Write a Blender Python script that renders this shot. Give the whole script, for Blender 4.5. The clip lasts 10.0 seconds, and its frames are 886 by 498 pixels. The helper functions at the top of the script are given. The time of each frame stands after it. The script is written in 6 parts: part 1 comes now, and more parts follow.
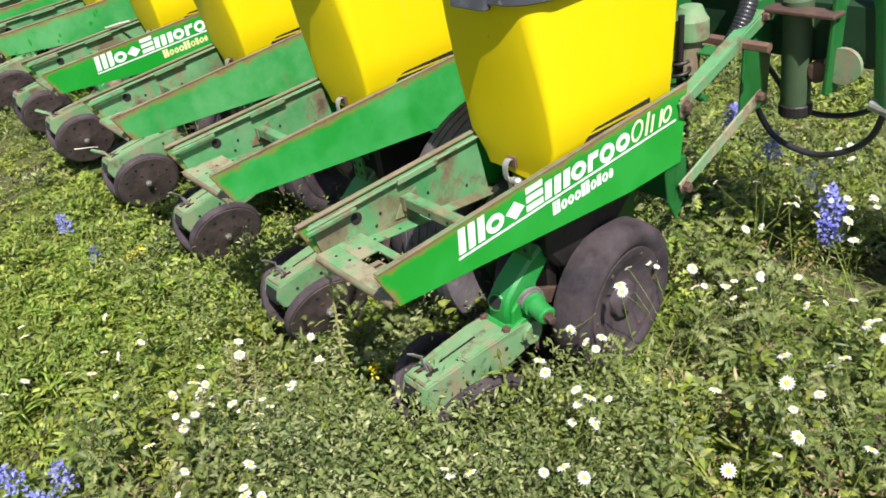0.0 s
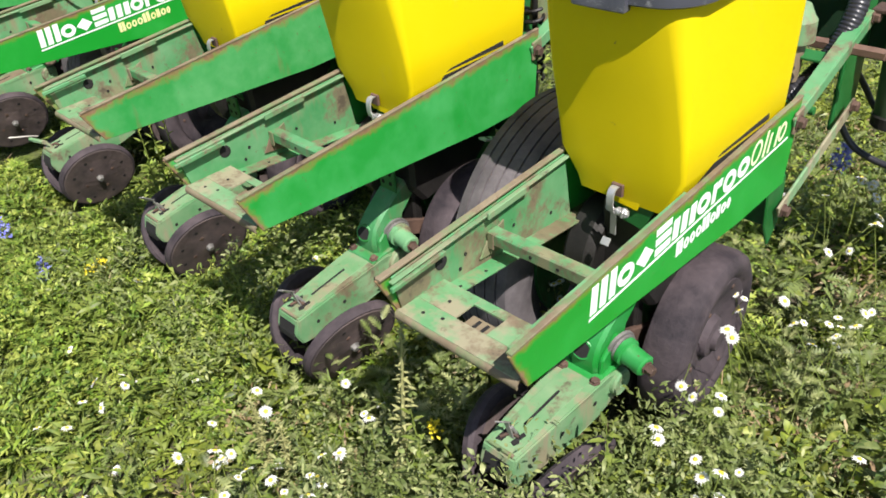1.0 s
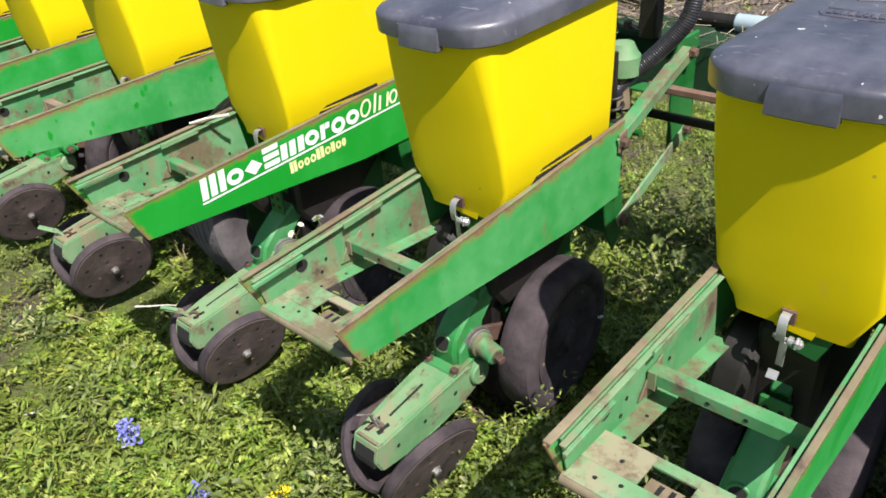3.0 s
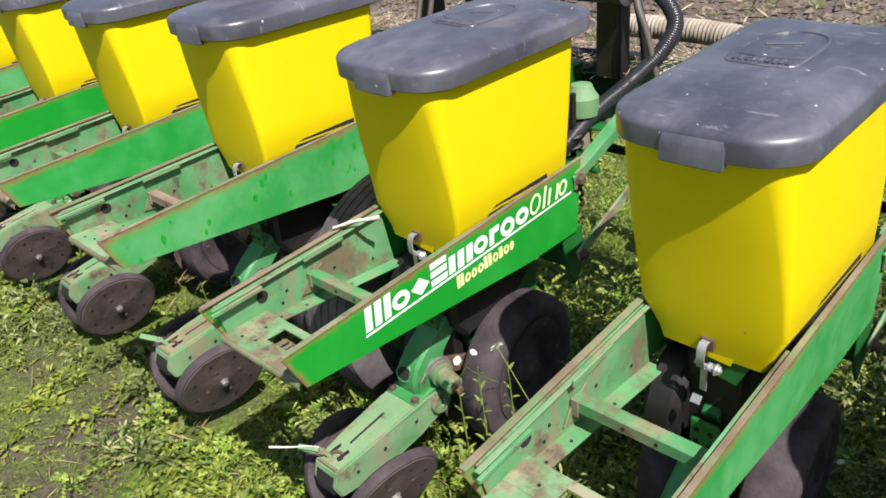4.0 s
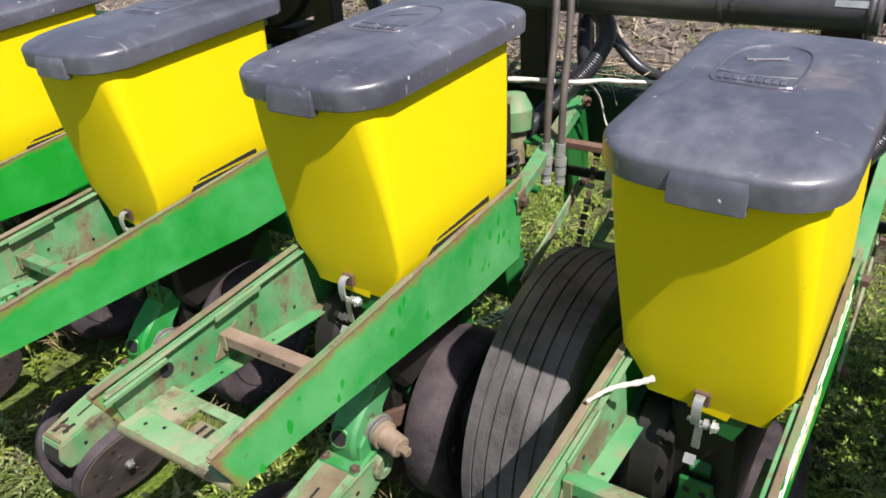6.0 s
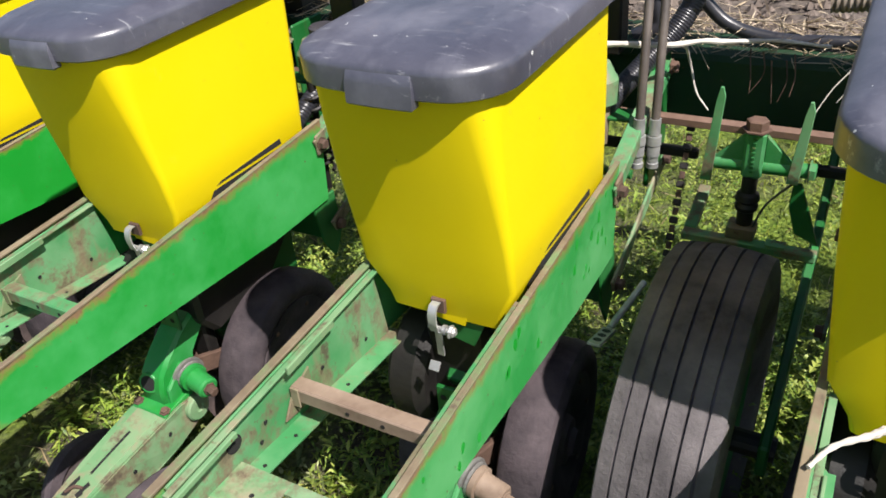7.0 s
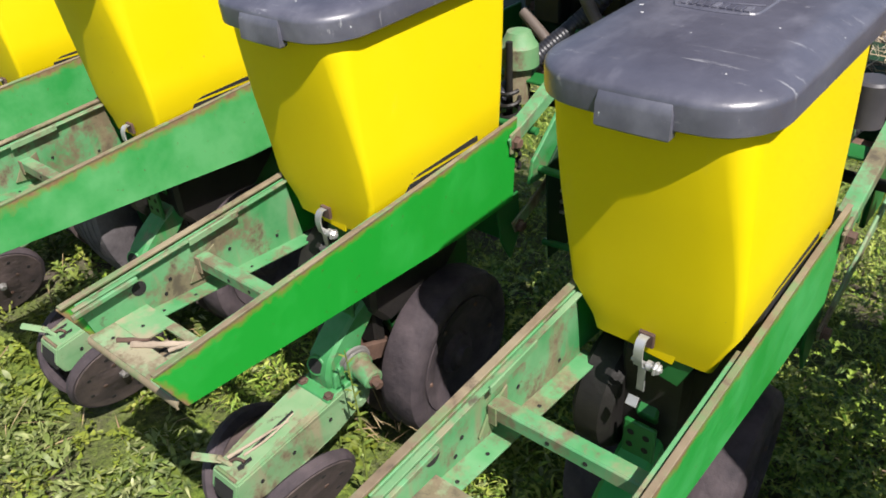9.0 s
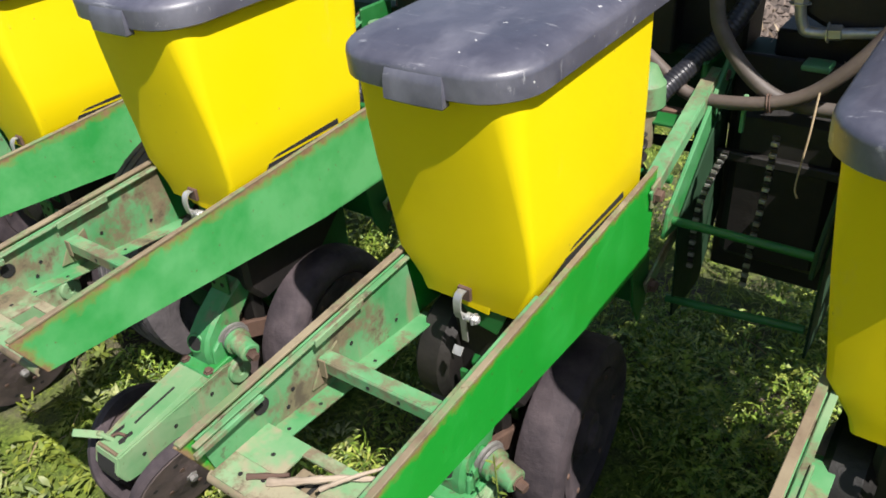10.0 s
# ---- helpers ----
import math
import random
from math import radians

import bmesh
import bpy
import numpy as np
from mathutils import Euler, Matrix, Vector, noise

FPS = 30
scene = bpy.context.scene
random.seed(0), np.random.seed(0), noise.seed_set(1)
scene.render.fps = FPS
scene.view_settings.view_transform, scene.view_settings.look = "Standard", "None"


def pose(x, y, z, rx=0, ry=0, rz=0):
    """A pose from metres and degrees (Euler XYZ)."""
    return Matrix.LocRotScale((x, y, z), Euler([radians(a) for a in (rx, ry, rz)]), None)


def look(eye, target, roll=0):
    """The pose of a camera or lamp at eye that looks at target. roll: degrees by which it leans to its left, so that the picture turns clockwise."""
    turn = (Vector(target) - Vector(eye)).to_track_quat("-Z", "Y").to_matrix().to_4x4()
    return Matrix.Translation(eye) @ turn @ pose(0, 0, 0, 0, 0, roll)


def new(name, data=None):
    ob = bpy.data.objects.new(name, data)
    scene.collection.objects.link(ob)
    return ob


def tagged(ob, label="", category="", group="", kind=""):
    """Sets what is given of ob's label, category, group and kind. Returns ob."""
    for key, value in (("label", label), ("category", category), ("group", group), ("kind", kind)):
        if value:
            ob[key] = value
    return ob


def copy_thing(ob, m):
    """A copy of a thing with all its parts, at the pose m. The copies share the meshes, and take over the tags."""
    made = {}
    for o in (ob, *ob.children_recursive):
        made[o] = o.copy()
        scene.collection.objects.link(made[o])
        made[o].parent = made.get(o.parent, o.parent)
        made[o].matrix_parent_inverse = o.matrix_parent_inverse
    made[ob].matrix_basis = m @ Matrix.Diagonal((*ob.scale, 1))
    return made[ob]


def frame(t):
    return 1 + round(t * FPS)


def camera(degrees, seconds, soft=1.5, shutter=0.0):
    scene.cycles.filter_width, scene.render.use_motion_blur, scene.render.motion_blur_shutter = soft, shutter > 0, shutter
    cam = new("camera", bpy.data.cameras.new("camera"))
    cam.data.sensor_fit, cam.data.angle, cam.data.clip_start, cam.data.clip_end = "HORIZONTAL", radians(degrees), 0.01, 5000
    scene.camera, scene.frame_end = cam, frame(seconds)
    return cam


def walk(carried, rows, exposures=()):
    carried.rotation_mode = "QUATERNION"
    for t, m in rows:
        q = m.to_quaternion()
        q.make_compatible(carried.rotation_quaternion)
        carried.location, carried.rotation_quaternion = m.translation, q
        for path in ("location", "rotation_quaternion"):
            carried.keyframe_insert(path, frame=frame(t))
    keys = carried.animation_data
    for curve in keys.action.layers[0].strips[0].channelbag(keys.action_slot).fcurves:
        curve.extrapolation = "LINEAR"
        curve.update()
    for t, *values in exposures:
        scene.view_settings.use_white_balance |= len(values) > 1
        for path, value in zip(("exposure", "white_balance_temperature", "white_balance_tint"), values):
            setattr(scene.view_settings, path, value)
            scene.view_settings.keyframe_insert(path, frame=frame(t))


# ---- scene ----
cam = camera(58.86, 10.0, soft=1.7)
PATH = [  # seconds, place in metres, turn in degrees
    (0.0, 1.301, -0.632, 1.614, 58.58, 7.62, 49.76),
    (0.5, 1.090, -0.607, 1.600, 54.91, 5.46, 45.11),
    (1.0, 0.753, -0.664, 1.619, 55.27, 4.13, 43.96),
    (1.5, 0.462, -0.639, 1.655, 55.50, 3.77, 43.98),
    (2.0, 0.178, -0.609, 1.629, 56.78, 3.65, 44.90),
    (2.2, 0.048, -0.621, 1.623, 56.14, 3.59, 44.07),
    (3.3, -0.575, -0.701, 1.648, 60.67, 3.35, 41.66),
    (3.5, -0.708, -0.660, 1.667, 61.00, 4.31, 42.11),
    (4.0, -0.998, -0.631, 1.677, 61.99, 4.86, 43.44),
    (4.5, -1.301, -0.639, 1.697, 62.99, 3.29, 42.48),
    (5.0, -1.570, -0.502, 1.680, 63.44, 3.74, 41.69),
    (5.2, -1.678, -0.443, 1.675, 63.16, 5.03, 41.09),
    (6.3, -2.179, -0.533, 1.695, 58.83, 2.65, 30.79),
    (6.5, -2.255, -0.505, 1.680, 57.57, 2.41, 29.93),
    (7.0, -2.473, -0.384, 1.637, 56.99, 4.85, 28.67),
    (7.5, -2.682, -0.421, 1.600, 56.16, 4.61, 30.17),
    (8.0, -2.928, -0.549, 1.616, 55.66, 2.69, 28.41),
    (8.5, -3.157, -0.483, 1.609, 55.77, 0.97, 32.60),
    (9.0, -3.419, -0.406, 1.645, 56.62, 2.94, 39.67),
    (9.5, -3.705, -0.468, 1.643, 56.80, 4.03, 39.45),
    (10.0, -3.892, -0.407, 1.636, 57.23, 3.71, 35.47),
]
walk(cam, [(t, pose(x, y, z, rx, ry, rz)) for t, x, y, z, rx, ry, rz in PATH])
# end of walk

# ---- world, sun, exposure ----
SUN = Vector((0.52, -0.205, 0.80)).normalized()
world = bpy.data.worlds.new("sky")
scene.world = world
world.use_nodes = True
wn = world.node_tree
sky = wn.nodes.new("ShaderNodeTexSky")
sky.sky_type, sky.sun_disc = "NISHITA", False
sky.sun_elevation, sky.sun_rotation = math.asin(SUN.z), math.atan2(SUN.x, SUN.y)
wn.nodes["Background"].inputs["Strength"].default_value = 0.074
wn.links.new(sky.outputs[0], wn.nodes["Background"].inputs["Color"])
sun_data = bpy.data.lights.new("sun", "SUN")
sun_data.energy, sun_data.angle, sun_data.color = 5.0, radians(0.53), (1.0, 0.94, 0.90)
sun = new("sun", sun_data)
sun.matrix_world = look(SUN * 30, (0, 0, 0))
scene.view_settings.exposure = 0.81

ROW = 0.762       # row spacing
ROWS = 12         # row units on the toolbar
random.seed(7)
rng = np.random.default_rng(11)


# ---- materials ----
def mat_nodes(name):
    m = bpy.data.materials.new(name)
    m.use_nodes = True
    t = m.node_tree
    return m, t, t.nodes["Principled BSDF"]


def add(t, kind, **values):
    n = t.nodes.new(kind)
    for k, v in values.items():
        n.inputs[k].default_value = v
    return n


def coords(t, scale=1.0):
    """Object coordinates, so that copies look alike in grain but shift by the object's random number."""
    c = t.nodes.new("ShaderNodeTexCoord")
    info = t.nodes.new("ShaderNodeObjectInfo")
    mul = t.nodes.new("ShaderNodeMath")
    mul.operation = "MULTIPLY"
    mul.inputs[1].default_value = 37.0
    t.links.new(info.outputs["Random"], mul.inputs[0])
    vec = t.nodes.new("ShaderNodeVectorMath")
    vec.operation = "ADD"
    t.links.new(c.outputs["Object"], vec.inputs[0])
    t.links.new(mul.outputs[0], vec.inputs[1])
    return vec.outputs[0], c.outputs["Object"]


def noise_tex(t, vec, scale, detail=4.0, rough=0.6, stretch=None):
    if stretch:
        mp = t.nodes.new("ShaderNodeMapping")
        mp.inputs["Scale"].default_value = stretch
        t.links.new(vec, mp.inputs["Vector"])
        vec = mp.outputs[0]
    n = add(t, "ShaderNodeTexNoise", Scale=scale, Detail=detail, Roughness=rough)
    t.links.new(vec, n.inputs["Vector"])
    return n.outputs["Fac"]


def ramp(t, fac, *stops):
    r = t.nodes.new("ShaderNodeValToRGB")
    els = r.color_ramp.elements
    while len(els) < len(stops):
        els.new(0.5)
    for e, (p, c) in zip(els, stops):
        e.position, e.color = p, (*c, 1) if not isinstance(c, float) else (c, c, c, 1)
    t.links.new(fac, r.inputs[0])
    return r.outputs[0]


def mix(t, fac, a, b):
    m = t.nodes.new("ShaderNodeMix")
    m.data_type = "RGBA"
    if isinstance(fac, float):
        m.inputs[0].default_value = fac
    else:
        t.links.new(fac, m.inputs[0])
    for sock, v in ((m.inputs[6], a), (m.inputs[7], b)):
        if isinstance(v, tuple):
            sock.default_value = (*v, 1)
        else:
            t.links.new(v, sock)
    return m.outputs[2]


def bump(t, bsdf, height, strength=0.3, distance=0.003):
    b = add(t, "ShaderNodeBump", Strength=strength, Distance=distance)
    t.links.new(height, b.inputs["Height"])
    t.links.new(b.outputs[0], bsdf.inputs["Normal"])


def math_node(t, op, a, b=0.0):
    m = t.nodes.new("ShaderNodeMath")
    m.operation = op
    for sock, v in ((m.inputs[0], a), (m.inputs[1], b)):
        if isinstance(v, (int, float)):
            sock.default_value = v
        else:
            t.links.new(v, sock)
    return m.outputs[0]


def paint(name, base, faded, dirt, fade_at=0.55, dirt_at=0.62, rough=0.42, edge=None, patch=None):
    """Old enamel on steel: two greens, dust, rust flecks; edge=(z0, slope, width): bare worn rim under a line in y, z."""
    m, t, b = mat_nodes(name)
    vec, obj = coords(t)
    big = noise_tex(t, vec, 5.0, 5, 0.65)
    c = mix(t, ramp(t, big, (fade_at - 0.14, 0.0), (fade_at + 0.14, 1.0)), base, faded)
    streak = noise_tex(t, vec, 9.0, 4, 0.7, (1, 1, 0.25))
    c = mix(t, ramp(t, streak, (dirt_at, 0.0), (dirt_at + 0.12, 0.8)), c, dirt)
    fine = noise_tex(t, vec, 70.0, 3, 0.7)
    rust = ramp(t, fine, (0.68, 0.0), (0.74, 1.0))
    c = mix(t, rust, c, (0.10, 0.045, 0.022))
    if patch:
        pv = noise_tex(t, vec, 6.5, 8, 0.74)
        worn = mix(t, noise_tex(t, vec, 40.0, 4, 0.7), (0.088, 0.058, 0.036), (0.20, 0.150, 0.095))
        c = mix(t, ramp(t, pv, (patch, 0.0), (patch + 0.09, 0.9)), c, worn)
        c = mix(t, ramp(t, noise_tex(t, vec, 13.0, 6, 0.75), (0.60, 0.0), (0.68, 0.75)), c, (0.055, 0.045, 0.032))
    if edge:
        z0, slope, width = edge
        sep = t.nodes.new("ShaderNodeSeparateXYZ")
        t.links.new(obj, sep.inputs[0])
        line = math_node(t, "ADD", math_node(t, "MULTIPLY", sep.outputs["Y"], slope), z0)
        gap = math_node(t, "SUBTRACT", line, sep.outputs["Z"])
        rear = math_node(t, "SUBTRACT", sep.outputs["Y"], math_node(t, "MULTIPLY", math_node(t, "SUBTRACT", 0.797, sep.outputs["Z"]), 0.464))
        under = math_node(t, "ADD", math_node(t, "SUBTRACT", sep.outputs["Z"], 0.706), math_node(t, "MULTIPLY", sep.outputs["Y"], 0.071))
        gap = math_node(t, "MINIMUM", gap, math_node(t, "MINIMUM", math_node(t, "ADD", rear, width * 0.25), math_node(t, "ADD", under, width * 1.25)))
        wob = math_node(t, "MULTIPLY", noise_tex(t, vec, 28.0, 5, 0.7), width * 2)
        worn = ramp(t, math_node(t, "DIVIDE", math_node(t, "SUBTRACT", wob, gap), width), (0.45, 0.0), (0.75, 1.0))
        tint = ramp(t, math_node(t, "DIVIDE", math_node(t, "SUBTRACT", wob, gap), width), (0.05, 0.0), (0.6, 0.7))
        c = mix(t, tint, c, (0.22, 0.16, 0.034))
        c = mix(t, worn, c, mix(t, noise_tex(t, vec, 60.0), (0.13, 0.062, 0.030), (0.27, 0.19, 0.11)))
    t.links.new(c, b.inputs["Base Color"])
    r = ramp(t, big, (0.3, rough - 0.08), (0.7, rough + 0.18))
    t.links.new(r, b.inputs["Roughness"])
    bump(t, b, fine, 0.15, 0.002)
    return m


def grainy(name, dark, light, scale=40.0, rough=0.8, metal=0.0, height=0.4, big=6.0, spec=0.5):
    m, t, b = mat_nodes(name)
    vec, obj = coords(t)
    f = noise_tex(t, vec, scale, 5, 0.7)
    g = noise_tex(t, vec, big, 4, 0.6)
    c = mix(t, ramp(t, g, (0.35, 0.0), (0.65, 1.0)), dark, light)
    c = mix(t, ramp(t, f, (0.35, 0.0), (0.75, 0.75)), c, tuple(0.55 * a + 0.45 * e for a, e in zip(dark, light)))
    t.links.new(c, b.inputs["Base Color"])
    b.inputs["Roughness"].default_value, b.inputs["Metallic"].default_value = rough, metal
    b.inputs["Specular IOR Level"].default_value = spec
    bump(t, b, f, height, 0.004)
    return m


GREEN = (0.010, 0.255, 0.024)
green = paint("green_paint", GREEN, (0.020, 0.305, 0.042), (0.12, 0.19, 0.06), 0.60, 0.72, 0.36, (0.8035, 0.067, 0.024))
green_faded = paint("faded_green_paint", (0.026, 0.25, 0.052), (0.085, 0.33, 0.110), (0.14, 0.16, 0.06), 0.5, 0.66, 0.48, (0.8050, 0.067, 0.034))
green_mid = paint("slightly_faded_green_paint", (0.014, 0.25, 0.034), (0.045, 0.32, 0.080), (0.13, 0.17, 0.06), 0.5, 0.68, 0.42, (0.8040, 0.067, 0.030))
green_frame = paint("worn_green_paint", (0.042, 0.21, 0.070), (0.125, 0.29, 0.135), (0.22, 0.175, 0.105), 0.5, 0.525, 0.58, None, 0.492)
green_tail = paint("dusty_green_paint", (0.075, 0.215, 0.085), (0.165, 0.265, 0.135), (0.24, 0.195, 0.125), 0.47, 0.525, 0.6, None, 0.53)
deck_green = paint("dusty_deck_paint", (0.085, 0.25, 0.10), (0.19, 0.29, 0.155), (0.29, 0.235, 0.16), 0.48, 0.465, 0.62, None, 0.488)
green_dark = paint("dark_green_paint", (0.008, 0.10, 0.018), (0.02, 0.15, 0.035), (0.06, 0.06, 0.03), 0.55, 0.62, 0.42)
green_bright = paint("bright_green_casting", (0.018, 0.18, 0.036), (0.075, 0.25, 0.105), (0.15, 0.145, 0.085), 0.52, 0.60, 0.45, None, 0.57)
green_cast = paint("glossy_green_casting", (0.010, 0.20, 0.028), (0.045, 0.26, 0.08), (0.13, 0.15, 0.08), 0.58, 0.68, 0.34)
flange_rust = paint("dusty_rusty_flange", (0.135, 0.098, 0.060), (0.23, 0.19, 0.12), (0.11, 0.19, 0.075), 0.5, 0.485, 0.7, None, 0.51)
rust = grainy("rusty_steel", (0.045, 0.026, 0.019), (0.14, 0.082, 0.058), 60, 0.75, 0.1, 0.5, 9)
shaft_brown = grainy("brown_drive_shaft", (0.10, 0.055, 0.038), (0.21, 0.13, 0.095), 70, 0.6, 0.2, 0.3, 14)
zinc = grainy("dull_zinc", (0.33, 0.33, 0.325), (0.57, 0.57, 0.555), 60, 0.36, 0.55, 0.15, 20)
rubber = grainy("dusty_rubber", (0.048, 0.043, 0.046), (0.150, 0.134, 0.138), 55, 0.85, 0.0, 0.9, 7, 0.2)
rubber_mud = grainy("muddy_rubber", (0.022, 0.018, 0.022), (0.086, 0.067, 0.072), 38, 0.8, 0.0, 0.9, 9, 0.3)
disc_steel = grainy("brown_wheel_disc", (0.038, 0.029, 0.029), (0.105, 0.076, 0.070), 45, 0.75, 0.05, 0.8, 16)
# near-black colour stands for the shade inside holes, slots and cuts
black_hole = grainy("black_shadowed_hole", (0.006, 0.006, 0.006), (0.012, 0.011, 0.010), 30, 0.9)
hose_black = grainy("black_hose_rubber", (0.014, 0.014, 0.018), (0.034, 0.034, 0.040), 60, 0.34, 0.0, 0.15, 12, 0.5)
hose_brown = grainy("brown_grey_hose_rubber", (0.055, 0.045, 0.040), (0.12, 0.10, 0.085), 60, 0.6, 0.0, 0.2, 12)
pipe_dark = grainy("dark_grey_pipe_plastic", (0.038, 0.036, 0.042), (0.082, 0.077, 0.082), 50, 0.38, 0.0, 0.15, 6)
# oily iron; also the black that stands for deep shade behind the transmission
dark_iron = grainy("dark_oily_iron_and_shade", (0.007, 0.0065, 0.006), (0.022, 0.019, 0.017), 40, 0.55, 0.2, 0.4, 9)
grey_duct = grainy("grey_corrugated_duct", (0.030, 0.034, 0.042), (0.075, 0.080, 0.092), 40, 0.35, 0.0, 0.2, 6)
cream_duct = grainy("cream_corrugated_duct", (0.17, 0.135, 0.10), (0.42, 0.365, 0.30), 30, 0.75, 0.0, 0.3, 11)
straw_mat = grainy("dry_straw", (0.28, 0.20, 0.11), (0.55, 0.44, 0.29), 30, 0.8, 0.0, 0.2, 3)
twig_grey = grainy("weathered_twig", (0.20, 0.155, 0.11), (0.40, 0.33, 0.25), 40, 0.85, 0.0, 0.5, 10)
stick_pale = grainy("pale_bare_stick", (0.42, 0.38, 0.33), (0.68, 0.64, 0.57), 40, 0.75, 0.0, 0.3, 8)
decal_white = grainy("white_decal_film", (0.70, 0.72, 0.70), (0.82, 0.83, 0.80), 50, 0.4, 0.0, 0.05, 20)
decal_yellow = grainy("pale_yellow_decal_film", (0.62, 0.60, 0.22), (0.78, 0.76, 0.42), 50, 0.4, 0.0, 0.05, 20)
decal_cream = grainy("sun_bleached_cream_decal_film", (0.70, 0.70, 0.42), (0.80, 0.80, 0.58), 50, 0.4, 0.0, 0.05, 20)


def yellow_plastic():
    m, t, b = mat_nodes("yellow_polyethylene")
    vec, obj = coords(t)
    g = noise_tex(t, vec, 3.0, 4, 0.6)
    c = mix(t, ramp(t, g, (0.3, 0.0), (0.75, 1.0)), (0.622, 0.484, 0.0010), (0.652, 0.509, 0.005))
    dirt = noise_tex(t, vec, 11.0, 6, 0.75, (1, 1, 0.45))
    c = mix(t, ramp(t, dirt, (0.62, 0.0), (0.80, 0.28)), c, (0.50, 0.40, 0.10))
    speck = noise_tex(t, vec, 60.0, 2, 0.5)
    c = mix(t, ramp(t, speck, (0.77, 0.0), (0.79, 0.55)), c, (0.22, 0.16, 0.05))
    t.links.new(c, b.inputs["Base Color"])
    b.inputs["Roughness"].default_value = 0.5
    b.inputs["Specular IOR Level"].default_value = 0.15
    bump(t, b, noise_tex(t, vec, 18.0, 2, 0.5), 0.08, 0.004)
    return m


def lid_plastic(name, low, high, dust_level):
    m, t, b = mat_nodes(name)
    vec, obj = coords(t)
    g = noise_tex(t, vec, 4.0, 6, 0.7)
    c = mix(t, ramp(t, g, (0.3, 0.0), (0.72, 1.0)), low, high)
    dust = noise_tex(t, vec, 5.0, 6, 0.70, (1.4, 0.8, 1))
    info = t.nodes.new("ShaderNodeObjectInfo")
    dusty = math_node(t, "ADD", dust, math_node(t, "MULTIPLY", info.outputs["Random"], 0.10))
    c = mix(t, ramp(t, dusty, (0.50, 0.0), (0.90, dust_level)), c, (0.25, 0.25, 0.29))
    scuff = noise_tex(t, vec, 16.0, 6, 0.8, (0.5, 1.5, 1))
    c = mix(t, ramp(t, scuff, (0.63, 0.0), (0.72, 0.6)), c, (0.40, 0.40, 0.42))
    tan = noise_tex(t, vec, 3.1, 5, 0.6)
    c = mix(t, ramp(t, tan, (0.62, 0.0), (0.74, 0.4)), c, (0.26, 0.21, 0.18))
    scratch = noise_tex(t, vec, 22.0, 6, 0.75, (0.35, 3.2, 1))
    c = mix(t, ramp(t, scratch, (0.61, 0.0), (0.69, 0.42)), c, (0.42, 0.42, 0.43))
    fleck = noise_tex(t, vec, 55.0, 2, 0.5)
    c = mix(t, ramp(t, fleck, (0.745, 0.0), (0.765, 0.85)), c, (0.60, 0.60, 0.58))
    t.links.new(c, b.inputs["Base Color"])
    t.links.new(ramp(t, dust, (0.35, 0.34), (0.7, 0.48)), b.inputs["Roughness"])
    b.inputs["Specular IOR Level"].default_value = 0.85
    bump(t, b, noise_tex(t, vec, 26.0, 6, 0.72), 0.16, 0.004)
    return m


def leaf_mat(name, *cols, patch=None):
    m, t, b = mat_nodes(name)
    geo = t.nodes.new("ShaderNodeNewGeometry")
    n = len(cols)
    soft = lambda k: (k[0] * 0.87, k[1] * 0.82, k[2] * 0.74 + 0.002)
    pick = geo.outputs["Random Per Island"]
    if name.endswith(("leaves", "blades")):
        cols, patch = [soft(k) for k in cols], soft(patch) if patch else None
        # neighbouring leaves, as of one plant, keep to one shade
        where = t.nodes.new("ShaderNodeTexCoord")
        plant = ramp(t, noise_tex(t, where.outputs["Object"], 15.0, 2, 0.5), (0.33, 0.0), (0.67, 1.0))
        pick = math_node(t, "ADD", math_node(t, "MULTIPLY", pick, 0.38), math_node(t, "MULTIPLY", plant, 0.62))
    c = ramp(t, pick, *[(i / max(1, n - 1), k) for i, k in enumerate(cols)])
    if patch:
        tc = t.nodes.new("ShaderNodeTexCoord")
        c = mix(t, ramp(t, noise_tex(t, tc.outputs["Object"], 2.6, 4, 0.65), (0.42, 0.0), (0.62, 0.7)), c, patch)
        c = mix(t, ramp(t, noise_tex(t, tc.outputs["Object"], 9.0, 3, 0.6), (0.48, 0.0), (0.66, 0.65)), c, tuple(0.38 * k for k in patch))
    t.links.new(c, b.inputs["Base Color"])
    b.inputs["Roughness"].default_value = 0.5
    b.inputs["Specular IOR Level"].default_value = 0.35
    tr = t.nodes.new("ShaderNodeBsdfTranslucent")
    t.links.new(c, tr.inputs["Color"])
    ms = t.nodes.new("ShaderNodeMixShader")
    ms.inputs[0].default_value = 0.20
    t.links.new(b.outputs[0], ms.inputs[1])
    t.links.new(tr.outputs[0], ms.inputs[2])
    t.links.new(ms.outputs[0], t.nodes["Material Output"].inputs["Surface"])
    return m


yellow = yellow_plastic()
lid_grey = lid_plastic("charcoal_lid_plastic", (0.031, 0.032, 0.047), (0.064, 0.066, 0.090), 0.42)
lid_chalky = lid_plastic("chalky_charcoal_lid_plastic", (0.038, 0.038, 0.054), (0.086, 0.086, 0.112), 0.50)
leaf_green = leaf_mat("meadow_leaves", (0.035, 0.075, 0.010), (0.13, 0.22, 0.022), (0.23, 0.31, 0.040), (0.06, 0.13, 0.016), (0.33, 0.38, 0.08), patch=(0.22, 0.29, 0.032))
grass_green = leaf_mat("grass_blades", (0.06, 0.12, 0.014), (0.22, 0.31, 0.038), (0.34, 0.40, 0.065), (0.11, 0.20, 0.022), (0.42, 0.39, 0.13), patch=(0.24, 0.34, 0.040))
